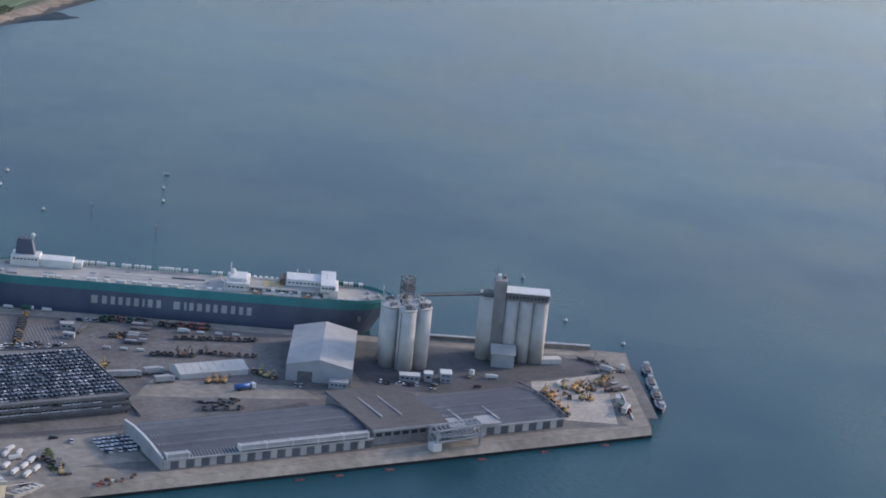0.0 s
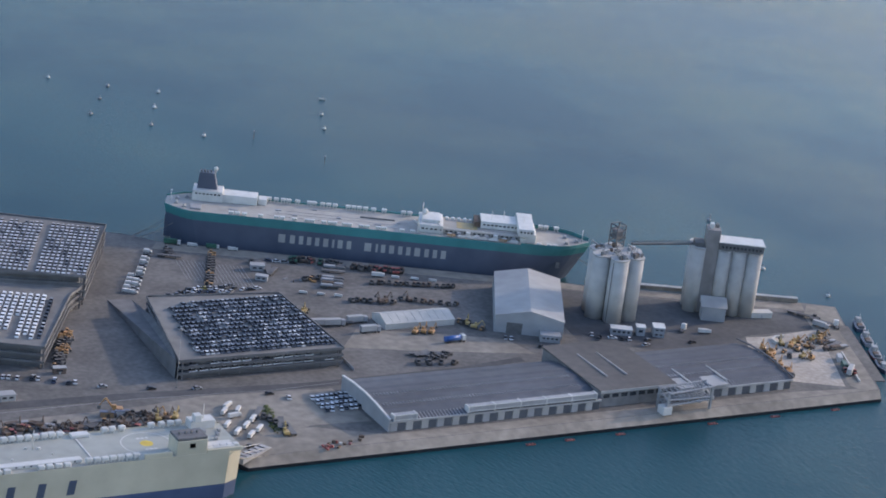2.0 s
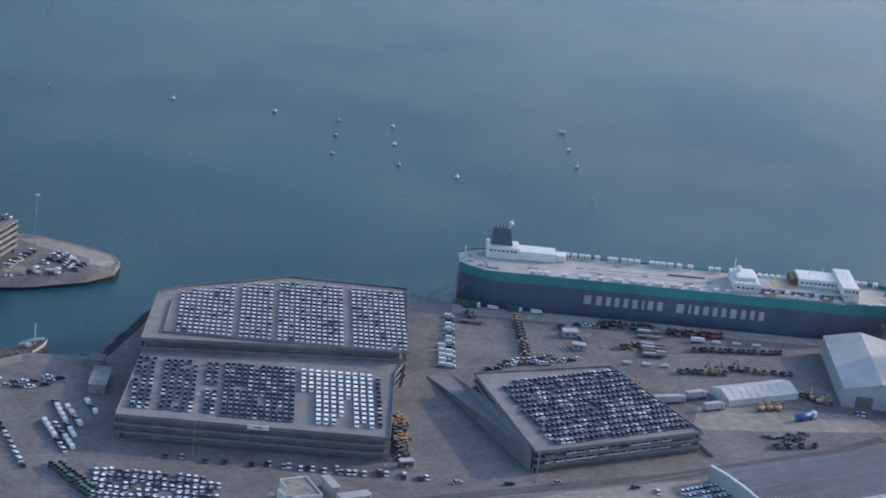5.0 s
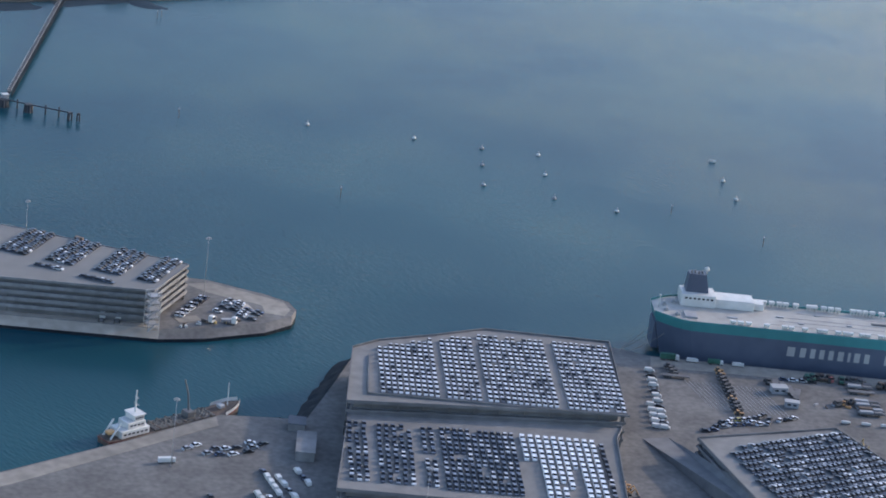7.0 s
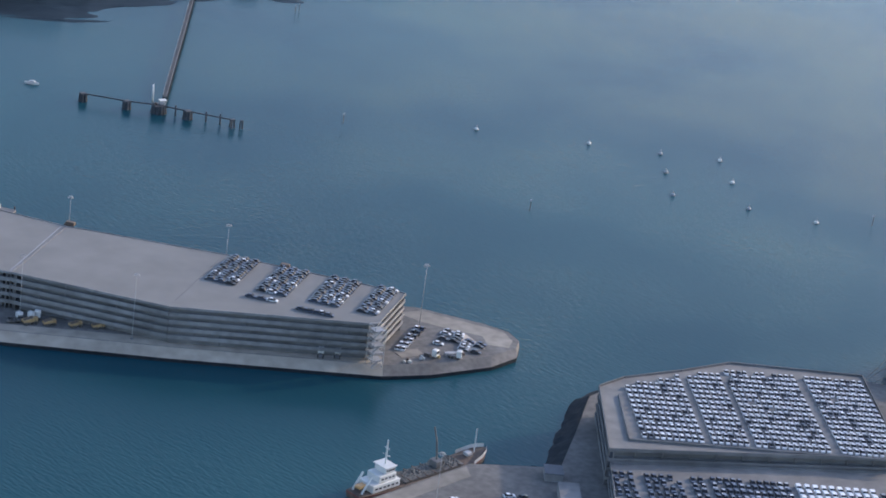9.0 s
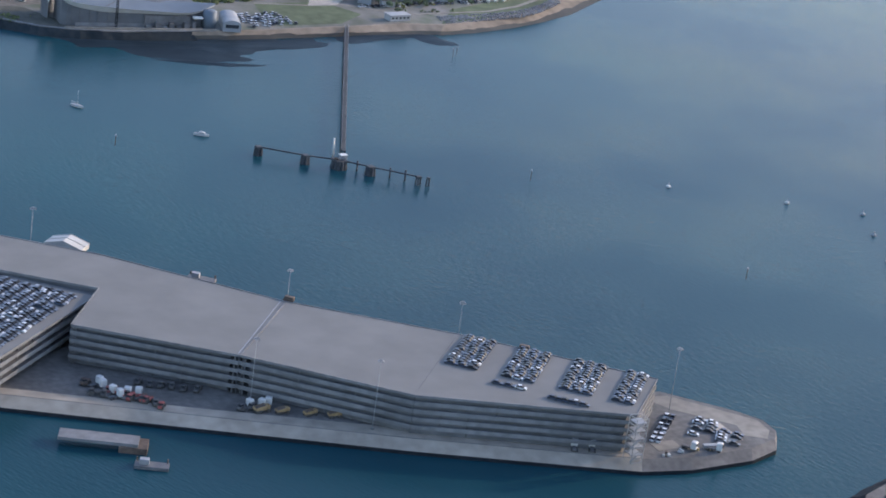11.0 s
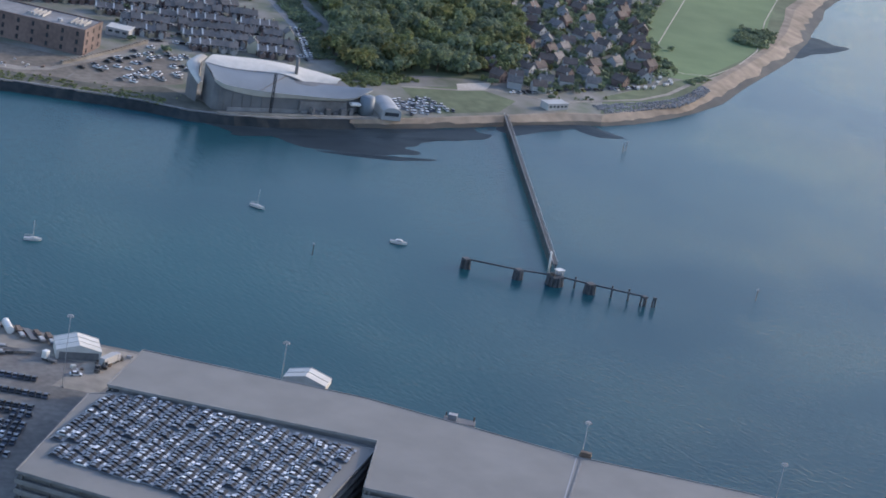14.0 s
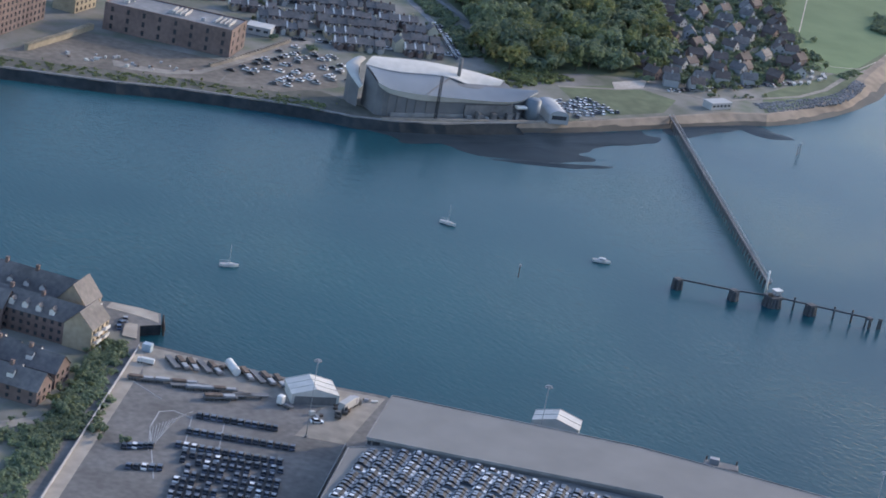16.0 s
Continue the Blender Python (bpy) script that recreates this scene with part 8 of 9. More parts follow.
DIG_Y = Stock(lambda: make_excavator(YELLOW, "yellow tracked excavator with a raised boom"))
DIG_O = Stock(lambda: make_excavator(ORANGE, "orange tracked excavator with a raised boom"))
DIG_D = Stock(lambda: make_excavator(RUST, "rusty brown tracked excavator with a raised boom"))
TR_G = Stock(lambda: make_tractor(GREEN, "new green tractor parked in a row"))
TR_R = Stock(lambda: make_tractor(RED, "new red tractor parked in a row"))
TR_D = Stock(lambda: make_tractor(GREYDARK, "new dark machine parked in a row"))
TR_B = Stock(lambda: make_tractor(RUST, "brown machine parked in a row"))
TR_Y = Stock(lambda: make_tractor(ORANGE, "new orange machine parked in a row"))
DUMP = Stock(lambda: make_dumper("yellow articulated dump truck"))
UNIT = Stock(lambda: make_truck_unit("white truck cab without a trailer"))


def line(stock, x0, y0, x1, y1, n, rz, jit=0.3, turn=4, size=1.0):
    """A row of n machines between two places, each a little out of line."""
    for k in range(n):
        f = k / max(1, n - 1)
        kind = random.choice(stock) if isinstance(stock, list) else stock
        kind.put(x0 + (x1 - x0) * f + rnd(-jit, jit), y0 + (y1 - y0) * f + rnd(-jit, jit), rz + rnd(-turn, turn), s=size)


# berth beside the ship
line([TR_R, TR_D, TR_G, TR_D, TR_B], 26, 118.6, 40, 112.0, 11, 64, 0.9, 50, 1.2)
line([TR_R, TR_D, TR_G, TR_B], 44, 108.4, 58, 102.4, 11, 64, 0.9, 50, 1.2)
for k in range(4):
    car(20.0 + 2.3 * k, 119.4 - 1.1 * k, -26 + rnd(-8, 8), label="pale car parked beside the ship", group="cars by the ship")
line(LORRY_W, 48.5, 100.6, 64.0, 93.6, 4, -26, 0.2, 2, 0.62)
line([FLAT_W, FLAT_E], 39, 111.4, 36, 106.6, 3, -25, 0.2, 2)
line([FLAT_W, FLAT_R], 33.0, 100.5, 29.2, 94.0, 4, -25, 0.2, 2)
line([TR_D, TR_B, TR_D], 44, 95.6, 68, 87.4, 15, 62, 0.5, 18, 0.9)
line([TR_B, TR_D, DIG_D], 31, 82.6, 42.5, 79.2, 7, 62, 0.6, 40)
line([TR_B, TR_D, TR_D, DIG_D], 46.5, 81.0, 61, 73.6, 8, 62, 0.7, 40, 0.9)
line([LORRY_W, LORRY_B, LORRY_W], 19.0, 91.6, 28.5, 87.2, 3, -26, 0.1, 2, 0.6)
line([DIG_Y, TR_Y, TR_D], 24, 101.6, 29, 102.0, 5, 40, 0.4, 30)
for k, (x, y) in enumerate(((-4.0, 138.8), (1.6, 136.0), (7.2, 133.2), (12.8, 130.4))):
    (LORRY_W if k % 2 else LORRY_G).put(x, y, -26.5, s=0.8)
line([TR_Y, TR_D], 5.0, 128.6, -6.6, 103.4, 13, -26, 0.15)
for k in range(12):
    car(-14.2 - 1.55 * k, 133.3 - 2.92 * k, -27 + rnd(-4, 4), label="white van in a column beside the car deck", group="column of white vans", van=k % 3 != 1)
    if 5 < k < 11:
        car(-17.4 - 1.55 * k, 131.6 - 2.92 * k, -27 + rnd(-4, 4), label="white van in a column beside the car deck", group="column of white vans", van=True)
line([FLAT_E, TR_D], -7.6, 134.0, -9.5, 128.0, 4, -25, 0.2)
line([TR_D, FLAT_E], 14.5, 119, 17, 110, 5, 60, 0.6, 20)
# middle of the estate
LORRY_B.put(46.4, 47.2, 4, s=1.05)
LORRY_S.put(25.0, 59.0, 0)
line(DIG_O, 38.2, 55.4, 43.0, 54.6, 3, 60, 0.3, 25)
line([DIG_O, TR_Y, DIG_Y, TR_D], 55.5, 61.5, 58.8, 54.5, 7, 30, 1.0, 60)
line([TR_D, TR_D, TR_G, FLAT_E], 31.0, 40.6, 40, 38.8, 7, 20, 0.5, 30, 0.85)
line([TR_D], 32.5, 37.4, 37, 36.8, 4, 20, 0.4, 30, 0.8)
line(TR_D, 27.5, 35.0, 38, 32.4, 4, 60, 0.4, 40)
line([LORRY_S, FLAT_W], 12, 66, 24, 67.5, 4, -8, 0.8, 8)
line([DIG_Y, TR_D], 8, 71, 14, 78, 4, 30, 0.8, 60)
# silo yard
LORRY_W.put(127.6, 37.6, -20)
UNIT.put(121.5, 40.5, 40)
LORRY_S.put(169.0, 34.0, -60, s=0.85)
FLAT_E.put(171.8, 37.4, -60)
UNIT.put(174.2, 33.0, 60)
line([TR_D, FLAT_E], 168, 44.5, 172, 40.5, 3, -60, 0.3)
for x, y, a in ((148.4, 21.9, 40), (146.4, 24.0, 70), (150.2, 23.4, 20), (146.8, 13.7, 10), (148.6, 12.2, 200), (159.2, 25.1, 15), (153.0, 24.8, -20), (139.0, 19.0, 100)):
    (DIG_Y if random.random() < 0.55 else DIG_O).put(x, y, a)
line([FLAT_R, FLAT_E], 162, 24.0, 163.5, 18.0, 4, 10, 0.4, 12)
line([TR_Y, TR_D, DIG_O], 137.5, 22.4, 134.4, 2.2, 9, 80, 0.6, 50)
line([DIG_O, DIG_D, TR_Y, DIG_Y, TR_D], 141.5, 16, 156, 20, 8, 30, 2.6, 80)
line([FLAT_E, TR_D, DIG_O], 160.5, 22, 164.5, 29, 5, 30, 0.8, 60)
line([TR_R, LORRY_S], 153.0, 1.5, 155.0, -0.5, 3, 60, 0.4, 20)
line([BOX], 157.6, 10, 155.6, 5, 2, 62, 0.2)
wall_run("yard_wall", [(145.5, 24.8), (145.6, 27.5), (148.2, 29.6), (151.5, 29.6)], 0.6, 0.8, CANVAS, "low pale curved block wall round the yard")
wall_run("yard_kerb", [(162.0, 14.5), (157.5, 4.5), (152.8, -6.0)], 0.5, 0.6, CANVAS, "low pale concrete kerb of the yard")
# storage yard behind the cream ship
for x, y, a in ((-39.2, 15.3, 50), (-36.8, 18.7, 40), (-35.3, 15.3, 55), (-41.7, 7.4, 50), (-40.8, 2.8, 48), (-37.1, 5.8, 48), (-33.8, 9.2, 48), (-38.2, 0.2, 48), (-34.6, 3.2, 48), (-37.6, 12.2, 10)):
    LORRY_W.put(x, y, a, s=0.95)
DIG_Y.put(-29.0, -0.8, 80)
line([TR_D, TR_D, FLAT_E], -31, 12, -27, 1.5, 7, 60, 0.6, 40)
line([DIG_D, DIG_O, DIG_D, DIG_Y], -60, 15.6, -53.2, 14.6, 7, 100, 0.8, 70)
line([DIG_D, TR_D, DIG_D, TR_R], -106, 15.5, -64, 12.0, 22, 100, 2.6, 90, 1.15)
line([BOX, FLAT_R, TR_D], -70.0, 20.5, -60, 18.6, 6, -10, 0.6, 12)
DIG_O.put(-66.5, 21.5, 160, s=1.4)
line([FLAT_R, TR_D, FLAT_E, BOX, TR_R], -114, 12, -72, 7, 26, -10, 2.2, 50)
line([FLAT_E, TR_D, FLAT_R, TR_Y], -112, 20, -70, 14.5, 22, -10, 2.0, 50)
line([TR_D, FLAT_E, DIG_D], -96, 16.4, -58, 11, 18, 10, 1.8, 60)
line([BOX], -122, 27.5, -112, 24.8, 3, -12, 0.5, 10)
line(BOX, -126, 17.5, -120, 15.5, 2, 60, 0.3)
# basin quay
LORRY_W.put(-159.6, 114.6, -10)
line([TR_Y, TR_D, DIG_O, TR_D], -62.0, 74.5, -71.5, 53.0, 12, -26, 0.3, 20)
line([TR_Y, TR_D, TR_D], -60.0, 76.0, -69.6, 55.0, 11, -26, 0.3, 20)
line([TR_G, TR_D], -152.6, 71, -149.5, 55, 12, 64, 0.3, 10)
line([TR_D, TR_G], -150.6, 71, -147.8, 57, 11, 64, 0.3, 10)
# pier
line(DUMP, -204.6, 231.0, -190.0, 224.6, 4, -10, 0.5, 20, 0.85)
line([TR_D, UNIT, TR_D], -209, 233, -202.5, 232.5, 5, 50, 0.8, 30)
line([TR_R, TR_D, TR_B, TR_R, UNIT], -238, 253.5, -224.5, 238.0, 14, 50, 1.0, 40)
line([TR_R, TR_B, UNIT, TR_D], -237, 247.5, -227, 242.5, 8, 20, 0.7, 40)
line([TR_D], -226, 251, -214, 243.5, 6, 60, 0.6, 20)
UNIT.put(-143.6, 196.2, 60)
UNIT.put(-139.8, 194.8, 60)
line([UNIT], -117.0, 189.6, -111.5, 186.6, 2, -30, 0.4, 30)
# north yard
LORRY_W.put(-284.6, 377.6, 137, s=0.9)
for k, (x, y) in enumerate(((-279.1, 376.2), (-277.3, 375.2), (-275.5, 374.0), (-273.4, 372.8), (-271.6, 371.4), (-266.2, 367.4), (-264.5, 365.8), (-262.8, 364.4), (-260.9, 362.6))):
    (FLAT_R if k % 3 else FLAT_E).put(x, y, -96 + rnd(-4, 4), s=0.85)
line([FLAT_W, FLAT_R, FLAT_E], -289, 370.2, -281.5, 366.8, 4, -24, 0.4, 6, 0.8)
line([FLAT_W, FLAT_E, FLAT_R], -282.0, 365.0, -274.6, 361.4, 4, -24, 0.3, 6, 0.8)
line([FLAT_R, FLAT_E], -277, 358.6, -270.6, 357.8, 3, -12, 0.3, 6)
UNIT.put(-265.4, 352.4, 120)
line([TR_D, LORRY_S], -257, 345.8, -250.5, 350.0, 4, 20, 0.5, 40)
bm = bmesh.new()
tube(bm, (-268.4, 367.9, QZ + 0.9), (-267.5, 373.0, QZ + 0.9), 0.9, sides=16)
one("storage_tank", bm, WHITE, "white horizontal storage tank lying on the quay", "tank")
bm = bmesh.new()
obox(bm, pose(-281.4, 383.4, QZ, 0, 0, -50), 1.9, 1.6, 1.7)
one("cabin", bm, material("pale blue cabin paint", [(0.22, 0.30, 0.36), (0.30, 0.38, 0.44)], 0.6, scale=1), "small pale blue cabin beside the boundary road", "hut")

# ---- single parked cars ----
for x, y, rz in ((-152.3, 119.9, 10), (-149.6, 121.0, 12), (-148.7, 116.4, 8), (-146.0, 118.2, 15), (-143.7, 117.6, 5), (-141.0, 117.4, 8), (-136.8, 119.0, -10), (-139.2, 114.8, 0), (-134.1, 117.8, 20), (-146.2, 115.2, 8), (-143.2, 114.4, 8), (-137.2, 116.6, -6)):
    car(x, y, rz, label="parked car on the basin quay", group="cars on the basin quay")
for (x0, y0), (x1, y1) in (((-140.3, 104.4), (-142.9, 82.5)), ((-138.4, 100.4), (-139.0, 88.0)), ((-132.6, 102.4), (-133.0, 93.4)), ((-146.4, 94.2), (-147.5, 75.5)), ((-144.4, 92.0), (-145.2, 76.5))):
    n = int((y0 - y1) / 2.55)
    for k in range(n):
        car(x0 + (x1 - x0) * k / n, y0 + (y1 - y0) * k / n, 84 + rnd(-6, 6), label="pale car in a row below the car deck", group="row of cars below the deck", van=random.random() < 0.5)
for k in range(9):
    car(-157.0 - 0.25 * k, 96 - 2.9 * k, 80, label="car parked beside the basin road", group="cars on the basin road")
for x, y, rz in ((91.0, 43.6, 60), (91.1, 40.2, 60), (92.6, 41.6, 60), (96.0, 39.9, -20), (98.4, 38.6, 60), (100.6, 38.0, 70), (103.2, 32.6, 10), (106.0, 36.0, 20), (63.2, 46.6, 60), (64.6, 45.9, 60), (70.4, 38.0, -20), (119, 31.5, 12)):
    car(x, y, rz, label="car parked below the grain silos", group="cars by the silos")
for k in range(14):
    car(-21.5 + 2.15 * k + rnd(-0.4, 0.4), 97.6 + rnd(-1.2, 1.2) + 0.03 * k, rnd(-20, 40), label="car standing at the foot of the deck ramp", group="cars by the ramp")
for k in range(9):
    car(-14 + 1.7 * k, 100.6 + rnd(-0.8, 0.8), rnd(-15, 30), label="car standing at the foot of the deck ramp", group="cars by the ramp")
for k in range(13):
    car(-126 + 4.6 * k + rnd(-1, 1), 69.3 - 2.2 * k + rnd(-0.8, 0.8), 64 + rnd(-8, 8), label="car parked in the shade of the car deck", group="cars below the deck front")
for k in range(20):
    if k % 5 in (1, 3):
        continue
    car(-104 + 1.7 * k, 58.4 - 0.82 * k + rnd(-0.6, 0.6), 64, label="car parked in the shade of the car deck", group="cars below the deck front")
for x, y, rz in ((-64, 38, 5), (-52, 34, 2), (-100, 29, -8), (-40, 31.5, 4), (-22.5, 24, 8), (-18.4, 20.5, 75), (-41, -5.5, 30)):
    car(x, y, rz, label="car driving along the estate road", group="cars on the estate road")
# pier head
for i in range(6):
    for sgn in (0, 1):
        car(-122.6 + 2.15 * i + sgn * 1.1, 195.6 + 1.95 * i - sgn * 0.9, 46, label="new car parked on the pier head", group="cars on the pier head")
for i in range(6):
    for j in range(4):
        if random.random() < 0.72:
            x, y = axes(44)(-107.5, 191.5, i * 1.75 + rnd(-0.2, 0.2), -4 + j * 3.1 + rnd(-0.3, 0.3))
            car(x, y, -46 + rnd(-5, 5), label="new car parked on the pier head", group="cars on the pier head")
# four blocks on the pier deck's roof
for bx, by in ((-162.0, 225.7), (-152.5, 216.3), (-142.7, 207.2), (-133.9, 198.6)):
    at = axes(44.5)
    n = 3 if bx < -134 else 2
    for i in range(13):
        for j in range(n):
            x, y = at(bx, by, 0.9 + i * 1.42, -1.3 - j * 2.65)
            car(x, y, -45.5 + (180 if random.random() < 0.5 else 0), MP_Z, "dark new car parked on the pier deck roof", "cars on the pier deck roof", dark=True)
for bx, by, n in ((-155.2, 213.0, 3), (-146.6, 202.9, 3), (-145.6, 201.6, 3)):
    for k in range(n):
        car(bx + 2.0 * k, by - 1.85 * k, -44, MP_Z, "dark new car parked on the pier deck roof", "cars on the pier deck roof", dark=True)
# north lot: rows and a block
for (x0, y0, x1, y1), n in (((-285.0, 352.2, -272.5, 343.6), 12), ((-290.2, 346.4, -273.4, 334.9), 15), ((-295.1, 341.5, -278.9, 330.1), 14), ((-305.7, 343.4, -300.5, 342.4), 6), ((-308.5, 335.5, -303.0, 333.5), 5)):
    for k in range(n):
        f = k / (n - 1)
        car(x0 + (x1 - x0) * f, y0 + (y1 - y0) * f, 56 + rnd(-3, 3), label="dark new car in a row on the north lot", group="cars on the north lot", dark=True)
for x, y, a in ((-279.0, 399.2, 60), (-280.6, 397.2, 20), (-282.4, 395.4, 70)):
    car(x, y, a, label="car parked on the wharf", group="cars on the wharf")
car(-262.5, 344.2, -20, label="white car standing in the waterside yard", group="cars in the waterside yard")
car_field("block of new cars on the north lot", grid(-296, 338.4, -35.5, 0, 20, -22, 0, 1.55, 2.9, 90, QZ + 0.03, 0.86, 0.12), CARDARK)
car_field("white new cars behind the transit shed", grid(-12.5, 9.2, 3, 0, 11, 0, 10.6, 1.42, 2.75, 70, QZ + 0.06, 0.96), CARPALE)
car_field("mixed cars in the lot before the car deck", grid(-143.6, 70.6, A0, 1, 31, -21, -1, 1.75, 3.1, 100, QZ + 0.03, 0.85, 0.2), CARPALE)
LOT = [(-166, 565), (-135, 585.5), (-122, 589), (-118, 586), (-131, 553), (-144, 550.5), (-157, 549)]


car_field("cars in the waterfront lot of the far bank", [p for p in grid(-170, 545, 33, 0, 60, -20, 40, 1.9, 4.6, 90, QZ + 0.06, 0.42, 0.9) if within(LOT, p[0], p[1])], CARPAINT)
car_field("cars and boats laid up beside the boat shed", grid(-72, 515.5, 6, 0, 18, 0, 17, 1.7, 3.1, 60, QZ + 0.05, 0.72, 0.7), CARPALE)

car_field("cars along the street between terraces and wood", [(-77.8 + 15 * s + e, 574 + 36 * s, QZ + 0.07, 68 + rnd(-4, 4)) for e in (-0.9, 0.9) for s in [k / 18 for k in range(19)] if random.random() < 0.75], CARPALE)
car_field("cars along the terraces' streets", [(-127 + 1.9 * k, 572 + 12 * r + 22.4 - 0.372 * 1.9 * k + rnd(-0.3, 0.3), QZ + 0.06, -20) for r in range(5) for k in range(27) if random.random() < 0.7], CARPAINT)
car_field("cars on the lower floors of the central deck", [(-41.5 + 3.1 * k, 38.9, QZ + (PK_Z - QZ) / 3 * r + 0.02, rnd(-4, 4)) for r in (1, 2) for k in range(15) if random.random() < 0.8], CARPALE)

# ---- lamps, floats, small things ----
def make_high_mast():
    t = thing("lamp_post", 0, 0, 0, 0, "tall slim floodlight mast with a ring of lamps", "lamp", "floodlight masts")
    bm = bmesh.new()
    tube(bm, (0, 0, 0), (0, 0, 17), 0.08, 0.045, sides=8)
    part("pole", bm, GREYPAINT, t)
    bm = bmesh.new()
    box(bm, -0.3, 0.3, -0.3, 0.3, 0, 0.25)
    part("base_plate", bm, CONC_GREY, t)
    head = bmesh.new()
    for k in range(10):
        a, b = 2 * math.pi * k / 10, 2 * math.pi * (k + 1) / 10
        tube(head, (math.cos(a) * 0.45, math.sin(a) * 0.45, 16.8), (math.cos(b) * 0.45, math.sin(b) * 0.45, 16.8), 0.07, sides=5)
        if k % 2 == 0:
            tube(head, (0, 0, 16.9), (math.cos(a) * 0.45, math.sin(a) * 0.45, 16.8), 0.05, sides=4)
    ring = tagged(part("head_ring", head, GREYPAINT, t), kind="stuff")
    for k in range(6):
        a = 2 * math.pi * k / 6
        bm = bmesh.new()
        obox(bm, pose(math.cos(a) * 0.6, math.sin(a) * 0.6, 16.5, 0, 20, math.degrees(a)), 0.3, 0.24, 0.16)
        part("floodlight", bm, ROOFLIGHT, ring)
    return t


MAST = Stock(make_high_mast)
for x, y in ((-125.0, 14.0), (-119.8, 66.5), (-159.4, 112.6), (-180.6, 268.6), (-148.4, 242.0), (-110.5, 206.5), (-206.0, 233.5), (-184.0, 216.5), (-226.6, 318.0), (-268.0, 339.0), (-45, 33.6)):
    MAST.put(x, y, rnd(0, 90), QZ - 0.03)


def float_ring(x, y):
    t = thing("fender_raft", x, y, 0, rnd(-4, 4), "small red floating fender raft at the quay", "float", "fender rafts")
    block("raft", -1.4, 1.4, -0.5, 0.5, -0.2, 0.25, RED, t, "", 0.1)
    for k in range(3):
        bm = bmesh.new()
        tube(bm, (-1 + k, -0.45, 0.3), (-1 + k, 0.45, 0.3), 0.16, sides=7)
        part("roller", bm, RUBBER, t)


for x in (34.9, 47.0, 63.1, 93.3, 114.8, 136):
    float_ring(x, -16.8)


def channel_buoy(x, y, big=False):
    t = thing("mooring_buoy", x, y, 0, rnd(0, 90), "small white mooring buoy or dinghy afloat", "buoy", "mooring buoys")
    bm = bmesh.new()
    ball(bm, 0, 0, 0.25, 0.75, squash=0.7)
    part("float", bm, WHITE if not big else GREYPAINT, t)
    bm = bmesh.new()
    tube(bm, (0, 0, 0.6), (0, 0, 1.5), 0.12, sides=6)
    part("ring_post", bm, GREYPAINT, t)


for i, (x, y) in enumerate(((-8.9, 350.5), (22.4, 331.2), (41.6, 317.9), (58.6, 308.3), (32.4, 301.7), (49.4, 289.0), (22.0, 282.9), (39.7, 267.4), (54.3, 252.5), (111.8, 273.5), (104.4, 255.7), (187.7, 89.6), (194.4, 62.7))):
    channel_buoy(x, y, i in (2, 4, 6, 7))


def dolphin_post(x, y, h=3.2, top=GREYPAINT):
    t = thing("channel_post", x, y, -1, 0, "thin dark channel marker post in the water", "post", "channel marker posts")
    bm = bmesh.new()
    tube(bm, (0, 0, 0), (0, 0, h + 1), 0.1, sides=7)
    part("post", bm, RUST, t)
    bm = bmesh.new()
    box(bm, -0.2, 0.2, -0.2, 0.2, h + 0.8, h + 1.2)
    part("topmark", bm, top, t)


for x, y in ((-31.6, 280.4), (71.5, 246.7), (-51.2, 363.2), (85.0, 215.0), (-166.1, 410.5), (-9.5, 483.1), (-7.2, 484.5)):
    dolphin_post(x, y)
channel_buoy(198.6, 137.2, True)
work_boat(121.0, 292.7, -30, 2.6, 1.0, WHITE, "small white dinghy at its mooring", "boat", False, 0)
cc = work_boat(-136.2, 415.6, -36, 5.2, 1.7, WHITE, "white cabin cruiser at its mooring", "boat", False, 1.2)
ch = block("cabin", -0.9, 1.1, -0.6, 0.6, 1.0, 1.8, WHITE, cc, "", 0.12)
window_band(-0.7, 0.9, -0.6, 1.35, 0.25, 3, ch)
for x, y, a in ((-164.1, 446.0, -60), (-237.6, 429.0, -20)):
    yb = work_boat(x, y, a, 5.0, 1.5, WHITE, "white sailing yacht with bare mast at its mooring", "yacht", False, 7.4, "yacht")
    block("coachroof", -0.6, 1.2, -0.42, 0.42, 1.0, 1.35, CANVAS, yb, "", 0.15)
    bm = bmesh.new()
    tube(bm, (0, 0, 2.2), (-2.6, 0, 2.1), 0.09, sides=6)
    part("boom", bm, CANVAS, yb)


def pontoon(x, y, rz, label):
    t = thing("pontoon", x, y, 0, rz, label, "pontoon")
    block("deck", -3.6, 3.6, -1.4, 1.4, -0.3, 0.7, STEELDARK, t, "", 0.05)
    block("winch_house", -2.6, -0.6, -0.7, 0.7, 0.7, 1.9, GREYPAINT, t, "", 0.05)
    for x0 in (-3.2, 3.2):
        bm = bmesh.new()
        tube(bm, (x0, 1.2, 0), (x0, 1.2, 1.6), 0.16, sides=7)
        part("spud", bm, RUST, t)


pontoon(-183.6, 309.4, -40, "dark work pontoon moored behind the long car deck")
pontoon(-236.5, 216.2, -28, "rusty flat work pontoon beside the pier")


def pier_barge():
    t = thing("linkspan", -243, 228.5, 0, -28, "grey hinged linkspan bridge at the pier", "bridge")
    block("deck", -9, 8, -2.2, 2.2, 1.4, 2.1, CONC_GREY, t, "", 0.05)
    block("pontoon", 4, 10, -2.6, 2.6, -0.4, 1.4, RUST, t, "", 0.1)


